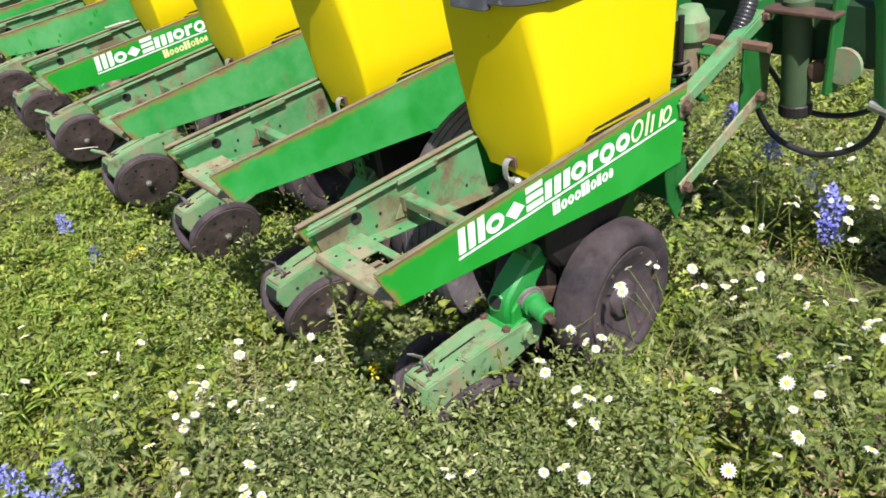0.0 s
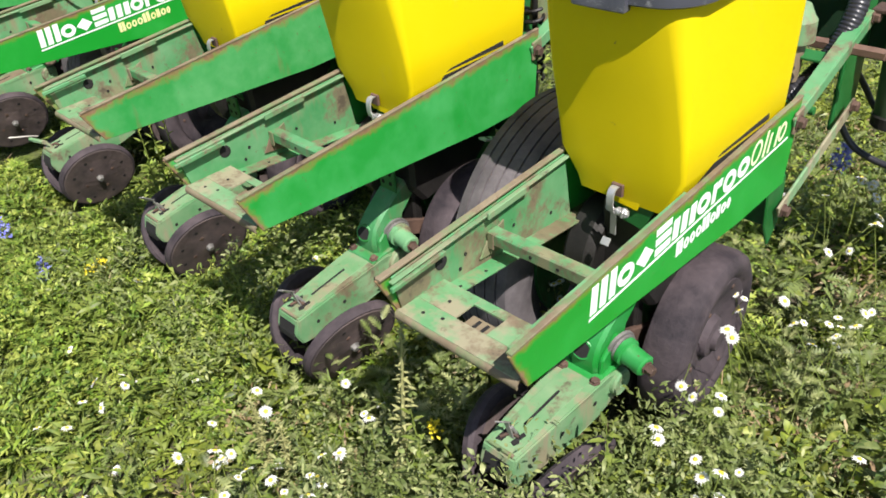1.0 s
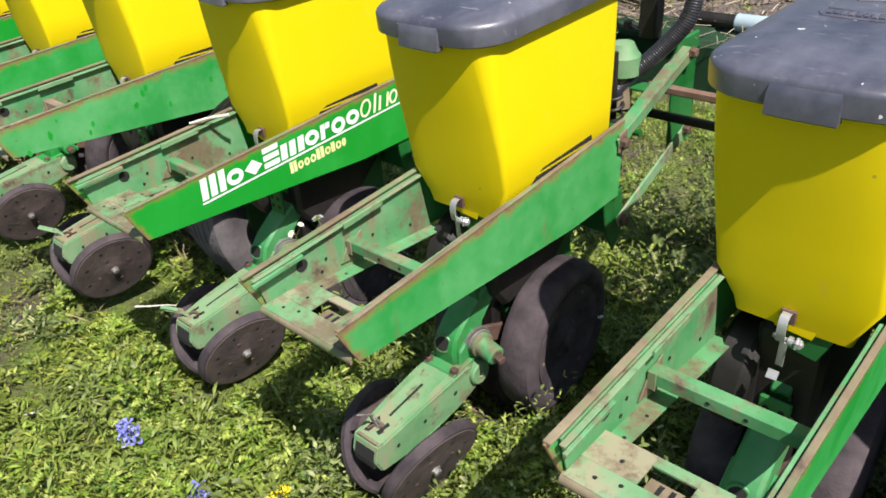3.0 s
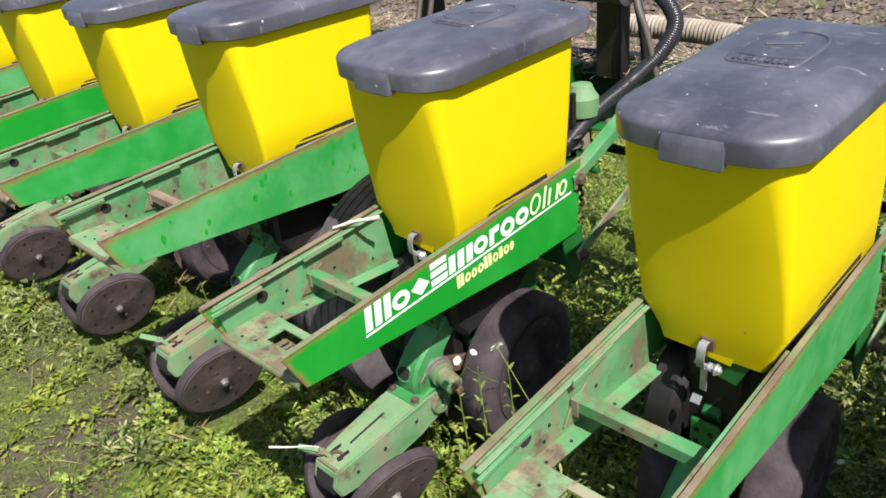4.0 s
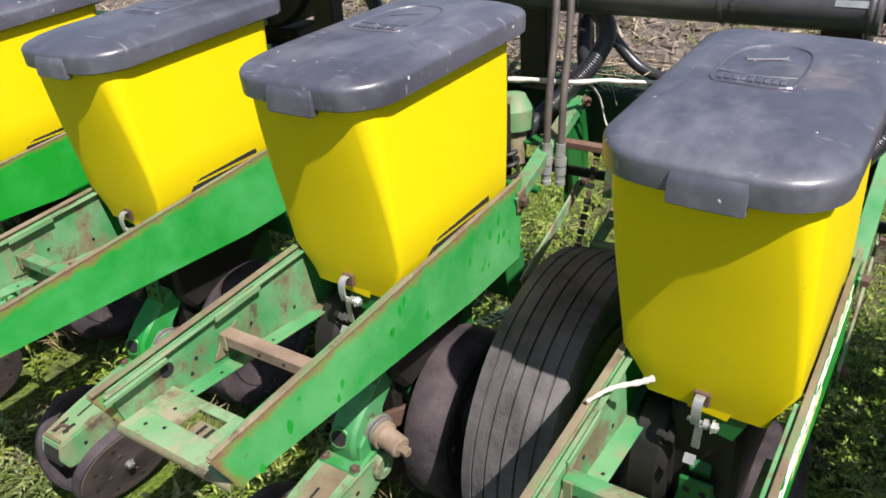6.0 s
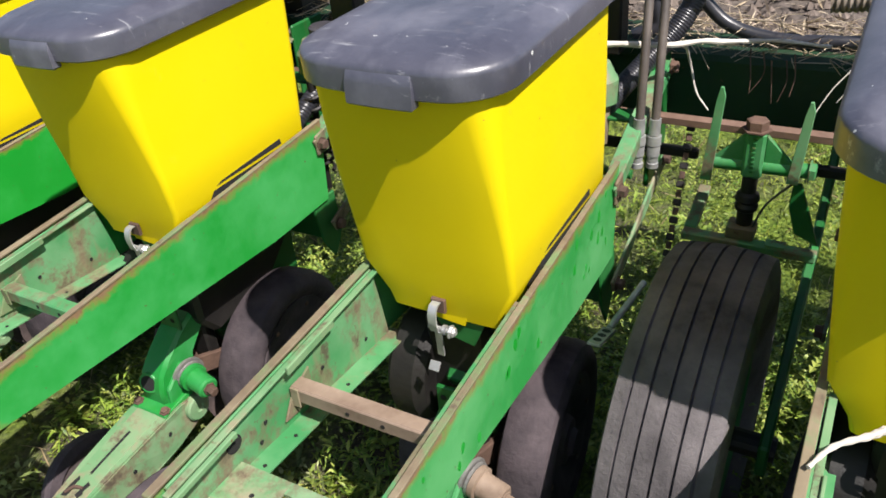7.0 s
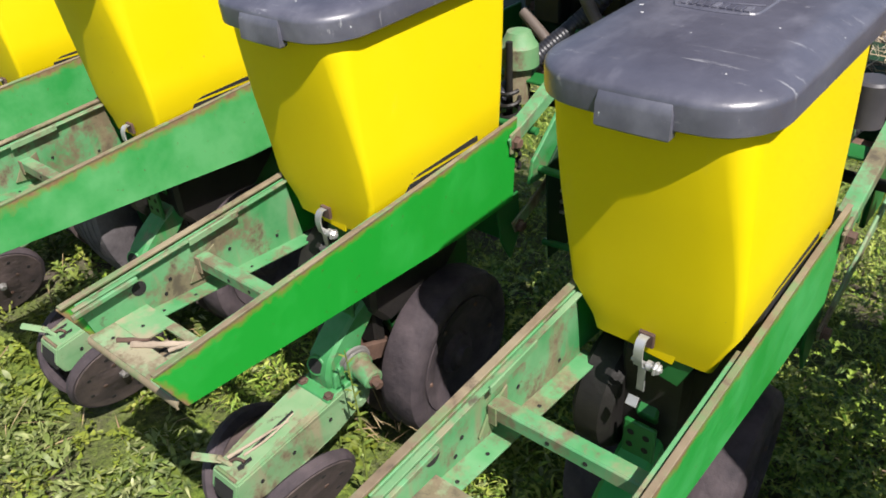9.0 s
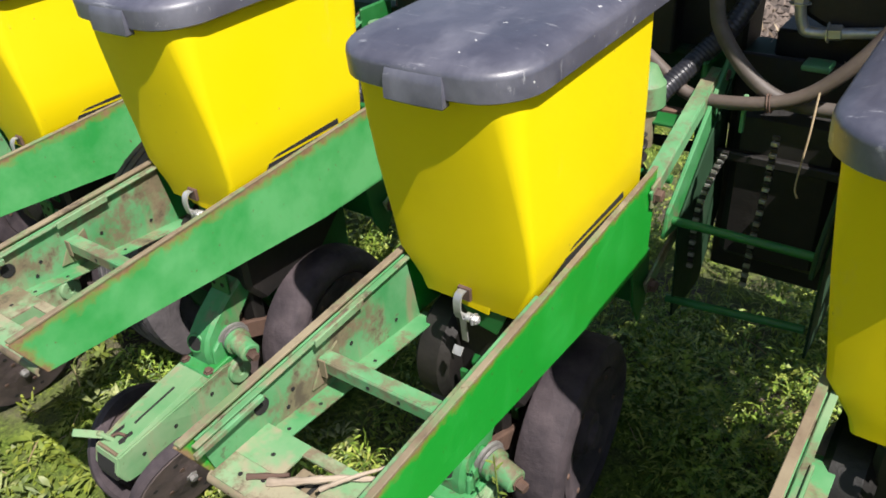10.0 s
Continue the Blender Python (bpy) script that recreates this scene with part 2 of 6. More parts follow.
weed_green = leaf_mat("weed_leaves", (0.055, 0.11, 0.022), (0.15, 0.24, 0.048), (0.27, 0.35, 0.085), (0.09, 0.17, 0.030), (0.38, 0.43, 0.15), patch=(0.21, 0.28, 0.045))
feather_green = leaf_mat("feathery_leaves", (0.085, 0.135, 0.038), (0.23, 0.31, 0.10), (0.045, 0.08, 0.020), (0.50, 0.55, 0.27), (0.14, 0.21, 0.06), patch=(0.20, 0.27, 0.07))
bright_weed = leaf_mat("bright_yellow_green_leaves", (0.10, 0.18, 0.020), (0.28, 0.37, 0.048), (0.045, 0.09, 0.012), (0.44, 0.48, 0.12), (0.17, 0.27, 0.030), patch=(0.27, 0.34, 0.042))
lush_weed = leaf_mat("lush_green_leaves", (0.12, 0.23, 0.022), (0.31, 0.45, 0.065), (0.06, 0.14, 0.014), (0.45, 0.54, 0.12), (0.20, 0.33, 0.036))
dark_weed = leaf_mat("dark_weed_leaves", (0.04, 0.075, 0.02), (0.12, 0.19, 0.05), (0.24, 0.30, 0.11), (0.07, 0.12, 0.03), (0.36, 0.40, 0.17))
pale_weed = leaf_mat("pale_stalk_leaves", (0.34, 0.38, 0.18), (0.44, 0.46, 0.22), (0.26, 0.31, 0.12))
dry_leaf = leaf_mat("dry_stems", (0.28, 0.20, 0.10), (0.40, 0.31, 0.17), (0.22, 0.14, 0.08))
petal_white = leaf_mat("white_petals", (0.76, 0.76, 0.72), (0.82, 0.82, 0.78))
petal_blue = leaf_mat("blue_violet_petals", (0.16, 0.16, 0.55), (0.25, 0.27, 0.68), (0.33, 0.36, 0.72))
petal_yellow = leaf_mat("yellow_petals", (0.75, 0.62, 0.02), (0.82, 0.70, 0.05))
floret_yellow = grainy("yellow_floret", (0.62, 0.48, 0.03), (0.78, 0.64, 0.08), 200, 0.8)


def ground_mat():
    m, t, b = mat_nodes("soil_and_moss")
    c = t.nodes.new("ShaderNodeTexCoord")
    vec = c.outputs["Object"]
    sep = t.nodes.new("ShaderNodeSeparateXYZ")
    t.links.new(vec, sep.inputs[0])
    a = noise_tex(t, vec, 1.6, 6, 0.65)
    f = noise_tex(t, vec, 38.0, 6, 0.75)
    soil = mix(t, ramp(t, f, (0.35, 0.0), (0.7, 1.0)), (0.045, 0.034, 0.027), (0.15, 0.12, 0.098))
    moss = mix(t, ramp(t, noise_tex(t, vec, 60.0, 4, 0.7), (0.35, 0.0), (0.7, 1.0)), (0.045, 0.075, 0.012), (0.19, 0.26, 0.042))
    near = mix(t, ramp(t, a, (0.38, 0.0), (0.58, 1.0)), soil, moss)
    field = mix(t, ramp(t, noise_tex(t, vec, 12.0, 8, 0.75), (0.3, 0.0), (0.72, 1.0)), (0.030, 0.024, 0.021), (0.23, 0.19, 0.16))
    edge = math_node(t, "ADD", sep.outputs["Y"], math_node(t, "MULTIPLY", a, 1.2))
    col = mix(t, ramp(t, math_node(t, "MULTIPLY", edge, 0.1), (0.39, 0.0), (0.45, 1.0)), near, field)
    t.links.new(col, b.inputs["Base Color"])
    b.inputs["Roughness"].default_value = 0.95
    b.inputs["Specular IOR Level"].default_value = 0.15
    bump(t, b, f, 0.8, 0.02)
    return m


# grimy green taken nearly to black: the toolbar's shade is in the colour
shaded_green = paint("grimy_shade_dark_green_paint", (0.003, 0.027, 0.007), (0.006, 0.045, 0.013), (0.024, 0.021, 0.015), 0.55, 0.58, 0.75)
soil_ground = ground_mat()
clod_mat = grainy("dark_clods", (0.045, 0.036, 0.030), (0.23, 0.185, 0.155), 60, 0.95, 0.0, 0.7, 5, 0.15)


# ---- mesh helpers ----
def part(name, bm, material, parent=None, label=""):
    me = bpy.data.meshes.new(name)
    bm.normal_update()
    bm.to_mesh(me)
    bm.free()
    me.materials.append(material)
    ob = new(name, me)
    ob.parent = parent
    if label:
        ob["label"] = label
    return ob


def smooth(ob, angle=35):
    me = ob.data
    me.polygons.foreach_set("use_smooth", [True] * len(me.polygons))
    me.set_sharp_from_angle(angle=radians(angle))
    return ob


def thing(name, label, category, group="", kind="", at=None):
    ob = new(name)
    ob.empty_display_size = 0.05
    if at is not None:
        ob.matrix_world = at
    return tagged(ob, label, category, group, kind)


def bevel(bm, width, seg=1):
    if width:
        bmesh.ops.bevel(bm, geom=bm.edges[:], offset=width, segments=seg, affect="EDGES", clamp_overlap=True)
    return bm


def box(x0, x1, y0, y1, z0, z1, b=0.002, bm=None):
    own = bmesh.new()
    bmesh.ops.create_cube(own, size=1.0)
    for v in own.verts:
        v.co = Vector((x0 if v.co.x < 0 else x1, y0 if v.co.y < 0 else y1, z0 if v.co.z < 0 else z1))
    bevel(own, b)
    return own if bm is None else join(bm, own)


def join(bm, other):
    me = bpy.data.meshes.new("joint")
    other.to_mesh(me)
    other.free()
    bm.from_mesh(me)
    bpy.data.meshes.remove(me)
    return bm


def moved(bm, m):
    bmesh.ops.transform(bm, matrix=m, verts=bm.verts[:])
    return bm


def prism(outline, x0, x1, b=0.0, axis="x"):
    """A flat outline in the y, z plane (or x, z / x, y) drawn out from x0 to x1."""
    bm = bmesh.new()
    place = {"x": lambda a, c, d: (d, a, c), "y": lambda a, c, d: (a, d, c), "z": lambda a, c, d: (a, c, d)}[axis]
    lo = [bm.verts.new(place(a, c, x0)) for a, c in outline]
    hi = [bm.verts.new(place(a, c, x1)) for a, c in outline]
    n = len(outline)
    bm.faces.new(lo)
    bm.faces.new(hi[::-1])
    for i in range(n):
        bm.faces.new((lo[i], hi[i], hi[(i + 1) % n], lo[(i + 1) % n]))
    bmesh.ops.recalc_face_normals(bm, faces=bm.faces[:])
    return bevel(bm, b)


def lathe(profile, seg=40, axis=(1, 0, 0), at=(0, 0, 0), closed=False):
    """Turns a profile of (along, radius) round an axis."""
    bm = bmesh.new()
    rings = []
    for a, r in profile:
        rings.append([bm.verts.new((r * math.cos(k * math.tau / seg), r * math.sin(k * math.tau / seg), a)) for k in range(seg)] if r > 1e-6 else [bm.verts.new((0, 0, a))])
    pairs = list(zip(rings, rings[1:])) + ([(rings[-1], rings[0])] if closed else [])
    for p, q in pairs:
        for k in range(seg):
            ids = [p[k % len(p)], p[(k + 1) % len(p)], q[(k + 1) % len(q)], q[k % len(q)]]
            ids = list(dict.fromkeys(ids))
            if len(ids) > 2:
                bm.faces.new(ids)
    bmesh.ops.recalc_face_normals(bm, faces=bm.faces[:])
    turn = Vector((0, 0, 1)).rotation_difference(Vector(axis)).to_matrix().to_4x4()
    return moved(bm, Matrix.Translation(at) @ turn)


def rod(p, q, r, seg=14, b=0.0):
    p, q = Vector(p), Vector(q)
    n = (q - p).length
    prof = [(0, 0), (0, r - b), (b, r), (n - b, r), (n, r - b), (n, 0)] if b else [(0, 0), (0, r), (n, r), (n, 0)]
    return lathe(prof, seg, (q - p), p)


def hexbolt(p, axis, r=0.014, h=0.012):
    bm = lathe([(0, 0), (0, r * 1.35), (0.003, r * 1.35), (0.003, r), (h - 0.002, r), (h, r * 0.8), (h, 0)], 6, axis, p)
    return bm


def spline(points, n=12):
    """A smooth line through the points (Catmull-Rom)."""
    p = [Vector(a) for a in points]
    p = [2 * p[0] - p[1]] + p + [2 * p[-1] - p[-2]]
    out = []
    for i in range(1, len(p) - 2):
        for k in range(n):
            u = k / n
            a, b_, c, d_ = p[i - 1], p[i], p[i + 1], p[i + 2]
            out.append(0.5 * ((2 * b_) + (c - a) * u + (2 * a - 5 * b_ + 4 * c - d_) * u * u + (3 * b_ - a - 3 * c + d_) * u ** 3))
    out.append(p[-2])
    return out


def sweep(line, radius, seg=10, rib=0.0, pitch=0.008):
    """A round tube along a line; rib: how far its rings stand out, pitch: their spacing."""
    if rib:
        pts, run, fine = [Vector(p) for p in line], 0.0, []
        for a, b_ in zip(pts, pts[1:]):
            n = max(1, int((b_ - a).length / (pitch * 0.25)))
            fine += [a.lerp(b_, k / n) for k in range(n)]
        line = fine + [pts[-1]]
    bm = bmesh.new()
    rings, up, run = [], None, 0.0
    for i, p in enumerate(line):
        d = (line[min(i + 1, len(line) - 1)] - line[max(i - 1, 0)]).normalized()
        if up is None:
            up = d.orthogonal().normalized()
        up = (up - d * up.dot(d)).normalized()
        side = d.cross(up)
        if i:
            run += (p - line[i - 1]).length
        r = radius(i / (len(line) - 1)) if callable(radius) else radius
        r += rib * (0.5 + 0.5 * math.cos(run / pitch * math.tau)) if rib else 0
        rings.append([bm.verts.new(p + r * (math.cos(k * math.tau / seg) * up + math.sin(k * math.tau / seg) * side)) for k in range(seg)])
    for p, q in zip(rings, rings[1:]):
        for k in range(seg):
            bm.faces.new((p[k], p[(k + 1) % seg], q[(k + 1) % seg], q[k]))
    bm.faces.new(rings[0][::-1])
    bm.faces.new(rings[-1])
    return bm


def ring(hx, y0, y1, z, rear=0.045, front=0.045, n=5, bulge=0.0):
    """A rounded rectangle at height z: half width hx, from y0 to y1, its rear side bulging outward."""
    pts = []
    for cx, cy, a0, r in ((hx - rear, y0 + rear, -90, rear), (hx - front, y1 - front, 0, front), (-hx + front, y1 - front, 90, front), (-hx + rear, y0 + rear, 180, rear)):
        for k in range(n + 1):
            a = radians(a0 + 90 * k / n)
            pts.append((cx + r * math.cos(a), cy + r * math.sin(a), z))
    for k in range(1, 6):
        pts.append((-(hx - rear) + (hx - rear) * k / 3, y0, z))
    mid = 0.5 * (y0 + y1)
    return [(x, y - bulge * (1 - (x / hx) ** 2) * min(1, max(0, (mid - y) / (mid - y0))) , c) for x, y, c in pts]


def loft(rings, cap_low=True, cap_high=True):
    bm = bmesh.new()
    vs = [[bm.verts.new(p) for p in r] for r in rings]
    for p, q in zip(vs, vs[1:]):
        for k in range(len(p)):
            bm.faces.new((p[k], p[(k + 1) % len(p)], q[(k + 1) % len(q)], q[k]))
    if cap_low:
        bm.faces.new(vs[0][::-1])
    if cap_high:
        bm.faces.new(vs[-1])
    bmesh.ops.recalc_face_normals(bm, faces=bm.faces[:])
    return bm


# ---- ground ----
def ground_height(x, y):
    h = 0.018 * noise.noise(Vector((x * 1.3, y * 1.3, 0))) + 0.010 * noise.noise(Vector((x * 5, y * 5, 3)))
    f = min(1.0, max(0.0, (y - 3.4) / 0.6))
    if f > 0:
        h += f * (0.05 * noise.noise(Vector((x * 2.2, y * 2.2, 7))) + 0.035 * abs(noise.noise(Vector((x * 7, y * 7, 9)))))
    return 0.02 + h


def axis_steps(lo, hi, fine, far):
    out, a, s = list(np.arange(lo, hi, fine)), hi, fine
    while a < far:
        out.append(a)
        s *= 1.35
        a += s
    out.append(far)
    a, s, low = lo, fine, []
    while a > -far:
        s *= 1.35
        a -= s
        low.append(max(a, -far))
    return np.array(low[::-1] + out)


def build_ground():
    xs, ys = axis_steps(-9.0, 3.5, 0.06, 900), axis_steps(-2.0, 9.0, 0.06, 900)
    nx, ny = len(xs), len(ys)
    co = np.zeros((ny, nx, 3))
    co[..., 0], co[..., 1] = xs[None, :], ys[:, None]
    co[..., 2] = [[ground_height(x, y) for x in xs] for y in ys]
    i = np.arange(nx * ny).reshape(ny, nx)
    quads = np.stack([i[:-1, :-1], i[:-1, 1:], i[1:, 1:], i[1:, :-1]], -1).reshape(-1, 4)
    me = bpy.data.meshes.new("ground")
    me.from_pydata(co.reshape(-1, 3).tolist(), [], quads.tolist())
    me.materials.append(soil_ground)
    ob = tagged(new("ground", me), "mossy bare soil that turns into dark ploughed field", "ground", kind="structure")
    smooth(ob, 180)


build_ground()


# ---- row unit ----
rust_pale = grainy("pale_rusty_steel", (0.15, 0.10, 0.07), (0.30, 0.225, 0.165), 55, 0.7, 0.0, 0.4, 12)
washer_steel = grainy("worn_grey_steel", (0.16, 0.15, 0.14), (0.34, 0.33, 0.31), 60, 0.5, 0.5, 0.2, 12)
TOP = lambda y: 0.797 + 0.067 * y     # upper edge of the side plates


def side_plate(unit, s):
    """A side plate with its inward flanges; s: 1 or -1."""
    out = [(0.0, TOP(0)), (0.045, 0.702), (0.78, 0.650), (1.0, 0.652), (1.02, TOP(1.02))]
    x = 0.157 * s
    plate = part("side_plate", prism(out, x, x - 0.006 * s, 0.0012), green, unit)
    # upper flange, dusty and rusty, with a folded lip
    fl = [(0.004, TOP(0.004) - 0.001), (0.56, TOP(0.56) - 0.001), (0.56, TOP(0.56) + 0.0045), (0.004, TOP(0.004) + 0.0045)]
    part("top_flange", prism(fl, x + 0.0015 * s, x - (0.010 if s > 0 else 0.013) * s, 0.001), flange_rust, plate, "dusty rust-brown upper flange")
    front = [(0.56, TOP(0.56)), (1.02, TOP(1.02)), (1.02, TOP(1.02) + 0.0035), (0.56, TOP(0.56) + 0.0035)]
    part("top_rim", prism(front, x + 0.001 * s, x - 0.010 * s, 0.0008), flange_rust, plate, "rust-brown upper rim")
    # inner channel wall with the lower flange
    inner = [(0.03, TOP(0.03) - 0.006), (0.05, 0.706), (0.57, 0.665), (0.545, TOP(0.545) - 0.006)]
    part("channel_wall", prism(inner, x - 0.010 * s, x - 0.014 * s, 0.0008), green_frame, plate, "pale worn green inner channel wall")
    low = [(0.05, 0.703), (0.585, 0.661), (0.585, 0.6655), (0.05, 0.7075)]
    part("lower_flange", prism(low, x - 0.012 * s, x - 0.052 * s, 0.0008), green_frame, plate, "pale worn green lower flange")
    # a second lip and a slotted stop on the flange
    lip = [(0.012, TOP(0.012) - 0.020), (0.15, TOP(0.15) - 0.020), (0.15, TOP(0.15) - 0.010), (0.012, TOP(0.012) - 0.010)]
    if s < 0:
        strip = [(0.02, TOP(0.02) - 0.010), (0.55, TOP(0.55) - 0.010), (0.55, TOP(0.55) - 0.006), (0.02, TOP(0.02) - 0.006)]
        part("inner_strip", prism(strip, x - 0.017 * s, x - 0.028 * s, 0.0008), green_tail, plate, "dusty green inner strip of the flange")
        part("flange_stop", prism(lip, x - 0.028 * s, x - 0.036 * s, 0.0012), green_frame, plate)
    lip2 = [(0.275, TOP(0.275) - 0.016), (0.40, TOP(0.40) - 0.016), (0.40, TOP(0.40) - 0.001), (0.275, TOP(0.275) - 0.001)]
    if s < 0:
        part("flange_stop", prism(lip2, x - 0.028 * s, x - 0.033 * s, 0.0012), green_tail, plate)
    else:
        rim = [(0.02, TOP(0.02) - 0.012), (0.55, TOP(0.55) - 0.012), (0.55, TOP(0.55) - 0.003), (0.02, TOP(0.02) - 0.003)]
        part("inner_rim", prism(rim, x - 0.013, x - 0.021, 0.001), green_frame, plate)
    # holes: dark discs and a large round port in the wall
    xi = x - 0.0148 * s
    for y, z, r in ((0.155, 0.758, 0.0155),):
        part("port", lathe([(-0.0005, 0), (-0.0005, r), (0.0008, r), (0.0012, r - 0.001), (0.0012, 0)], 24, (-s, 0, 0), (xi, y, z)), black_hole, plate, "round dark port in the channel wall")
    for y, z in ((0.496, 0.703), (0.205, 0.715), (0.222, 0.742), (0.37, 0.735)):
        part("bolt_hole", lathe([(0, 0), (0, 0.0038), (0.0012, 0.0043), (0.0012, 0)], 10, (-s, 0, 0), (xi, y, z)), black_hole, plate)
    for y in (0.10, 0.18, 0.255, 0.40):
        z = 0.7075 - (y - 0.05) * 0.0785
        part("bolt_hole", lathe([(0, 0), (0, 0.0033), (0.001, 0.0038), (0.001, 0)], 8, (0, 0, 1), (x - 0.038 * s, y, z)), black_hole, plate)
    return plate


def crossbars(unit):
    bar = bmesh.new()
    join(bar, box(-0.142, 0.142, 0.288, 0.316, 0.757, 0.7615, 0.0018))
    join(bar, box(-0.142, 0.142, 0.286, 0.2905, 0.734, 0.7605, 0.0018))
    cb = part("crossbar", bar, green_frame, unit, "pale green angle-iron crossbar with rust marks")
    for s in (-1, 1):
        part("gusset", prism([(0.26, 0.708), (0.285, 0.745), (0.335, 0.768), (0.335, 0.70)], s * 0.1415, s * 0.1375, 0.0008), flange_rust, cb)
        part("corner_plate", box(s * 0.131 - 0.008, s * 0.131 + 0.008, 0.283, 0.2865, 0.725, 0.763, 0.001), flange_rust, cb)
    for x in (-0.03, 0.035):
        part("bolt_hole", lathe([(0, 0), (0, 0.0034), (0.001, 0.004), (0.001, 0)], 10, (0, -1, 0), (x, 0.2858, 0.747)), black_hole, cb)
    # rear deck: a plate with a cut-out, folded down into a round rear edge
    deck = bmesh.new()
    join(deck, box(-0.143, 0.143, 0.035, 0.088, 0.712, 0.7165, 0.0008))
    dk = part("rear_deck", deck, deck_green, unit, "dusty pale green rear deck plate with a cut-out")
    for x0, x1, y0 in ((-0.143, -0.045, 0.088), (0.030, 0.143, 0.088), (-0.045, 0.030, 0.138)):
        part("deck_wing", box(x0, x1, y0, 0.160, 0.712, 0.7165, 0.0004), deck_green, dk)
    curve = [(0.042 + 0.013 * math.cos(radians(a)), 0.7035 + 0.013 * math.sin(radians(a))) for a in range(90, 215, 12)]
    edge = curve + [(0.042 + 0.009 * math.cos(radians(a)), 0.7035 + 0.009 * math.sin(radians(a))) for a in range(210, 85, -12)]
    smooth(part("rolled_edge", prism(edge, -0.146, 0.146), flange_rust, dk, "dusty rust-marked rolled rear edge"))
    part("cutout_bracket", box(-0.043, 0.028, 0.090, 0.134, 0.690, 0.6935, 0.0008), flange_rust, dk)
    for x in (-0.02, 0.0, 0.018):
        part("slot", box(x - 0.004, x + 0.004, 0.097, 0.128, 0.6934, 0.6948, 0.0004), black_hole, dk)
    for x, y in ((-0.10, 0.06), (-0.085, 0.115), (-0.06, 0.07), (0.10, 0.145)):
        part("bolt_hole", lathe([(0, 0), (0, 0.0036), (0.001, 0.0041), (0.001, 0)], 10, (0, 0, 1), (x, y, 0.7163)), black_hole, dk)


def closing_tail(unit):
    """The arm with its two closing wheels, the adjusting handle, and the casting above it."""
    side = [(0.128, 0.275), (0.142, 0.318), (0.25, 0.338), (0.45, 0.366), (0.53, 0.352), (0.525, 0.295), (0.42, 0.262), (0.33, 0.246), (0.22, 0.234), (0.145, 0.236)]
    bm = bmesh.new()
    # plan view tapers: narrow rear, wide front
    def half(y):
        return 0.040 + 0.022 * min(1, max(0, (y - 0.08) / 0.3))
    lo = [bm.verts.new((-half(y), y, z)) for y, z in side]
    hi = [bm.verts.new((half(y), y, z)) for y, z in side]
    bm.faces.new(lo), bm.faces.new(hi[::-1])
    for i in range(len(side)):
        j = (i + 1) % len(side)
        bm.faces.new((lo[i], hi[i], hi[j], lo[j]))
    bmesh.ops.recalc_face_normals(bm, faces=bm.faces[:])
    arm = part("closing_arm", bevel(bm, 0.004, 2), green_tail, unit, "dusty pale green closing-wheel arm with a long slot")
    on = lambda y: 0.0016 + (0.318 + (y - 0.142) * 0.185 if y < 0.25 else 0.338 + (y - 0.25) * 0.14)
    skin = [(y, on(y)) for y in (0.152, 0.25, 0.41)]
    part("top_plate", prism(skin + [(y, z - 0.004) for y, z in skin[::-1]], -0.034, 0.036, 0.0006), green_tail, arm, "dusty pale green top plate")
    slot = [(0.225, on(0.225) - 0.003), (0.345, on(0.345) - 0.003), (0.345, on(0.345) + 0.0012), (0.225, on(0.225) + 0.0012)]
    part("slot", prism(slot, -0.003, 0.004, 0.0004), black_hole, arm)
    for cut in ([(-0.026, 0.160), (-0.012, 0.163), (-0.010, 0.176), (-0.016, 0.181), (-0.013, 0.205), (-0.021, 0.212), (-0.025, 0.190)], [(0.006, 0.172), (0.017, 0.168), (0.023, 0.180), (0.018, 0.186), (0.022, 0.204), (0.012, 0.208), (0.009, 0.190)]):
        bm_cut = bmesh.new()
        rings_ = [[bm_cut.verts.new((x, y, on(y) + dz)) for x, y in cut] for dz in (-0.004, 0.0012)]
        bm_cut.faces.new(rings_[1])
        for k in range(len(cut)):
            bm_cut.faces.new((rings_[0][k], rings_[0][(k + 1) % len(cut)], rings_[1][(k + 1) % len(cut)], rings_[1][k]))
        bmesh.ops.recalc_face_normals(bm_cut, faces=bm_cut.faces[:])
        part("pocket", bm_cut, black_hole, arm, "dark ragged cut round the lever")
    part("rear_lip", rod((-0.032, 0.147, on(0.147) + 0.001), (0.034, 0.147, on(0.147) + 0.001), 0.0045, 8), flange_rust, arm, "rusty rear lip")
    # black strip paints the dark of the arm's open end
    part("open_end", prism([(0.1275, 0.252), (0.1265, 0.272), (0.136, 0.303), (0.139, 0.302), (0.131, 0.270), (0.137, 0.250)], -0.033, 0.033, 0.0006), black_hole, arm, "dark open end of the arm")
    part("notch_lever", sweep(spline([(-0.020, 0.168, on(0.168) + 0.003), (-0.004, 0.184, on(0.184) + 0.008), (0.014, 0.190, on(0.190) + 0.004)], 4), 0.0038, 8), rust, arm, "rusty bent lever in the arm")
    for y, z in ((0.29, 0.300), (0.40, 0.318), (0.20, 0.285)):
        part("bolt_hole", lathe([(0, 0), (0, 0.005), (0.0012, 0.0056), (0.0012, 0)], 10, (1, 0, 0), (half(y) - 0.0002, y, z)), black_hole, arm)
    hnd = bmesh.new()
    join(hnd, rod((-0.012, 0.170, 0.322), (-0.030, 0.152, 0.352), 0.006, 10))
    join(hnd, moved(box(-0.033, 0.033, -0.010, 0.010, -0.003, 0.003, 0.002), pose(-0.046, 0.138, 0.352, 12, 22, 48)))
    part("handle", hnd, green_tail, arm, "pale green pressed-steel handle")
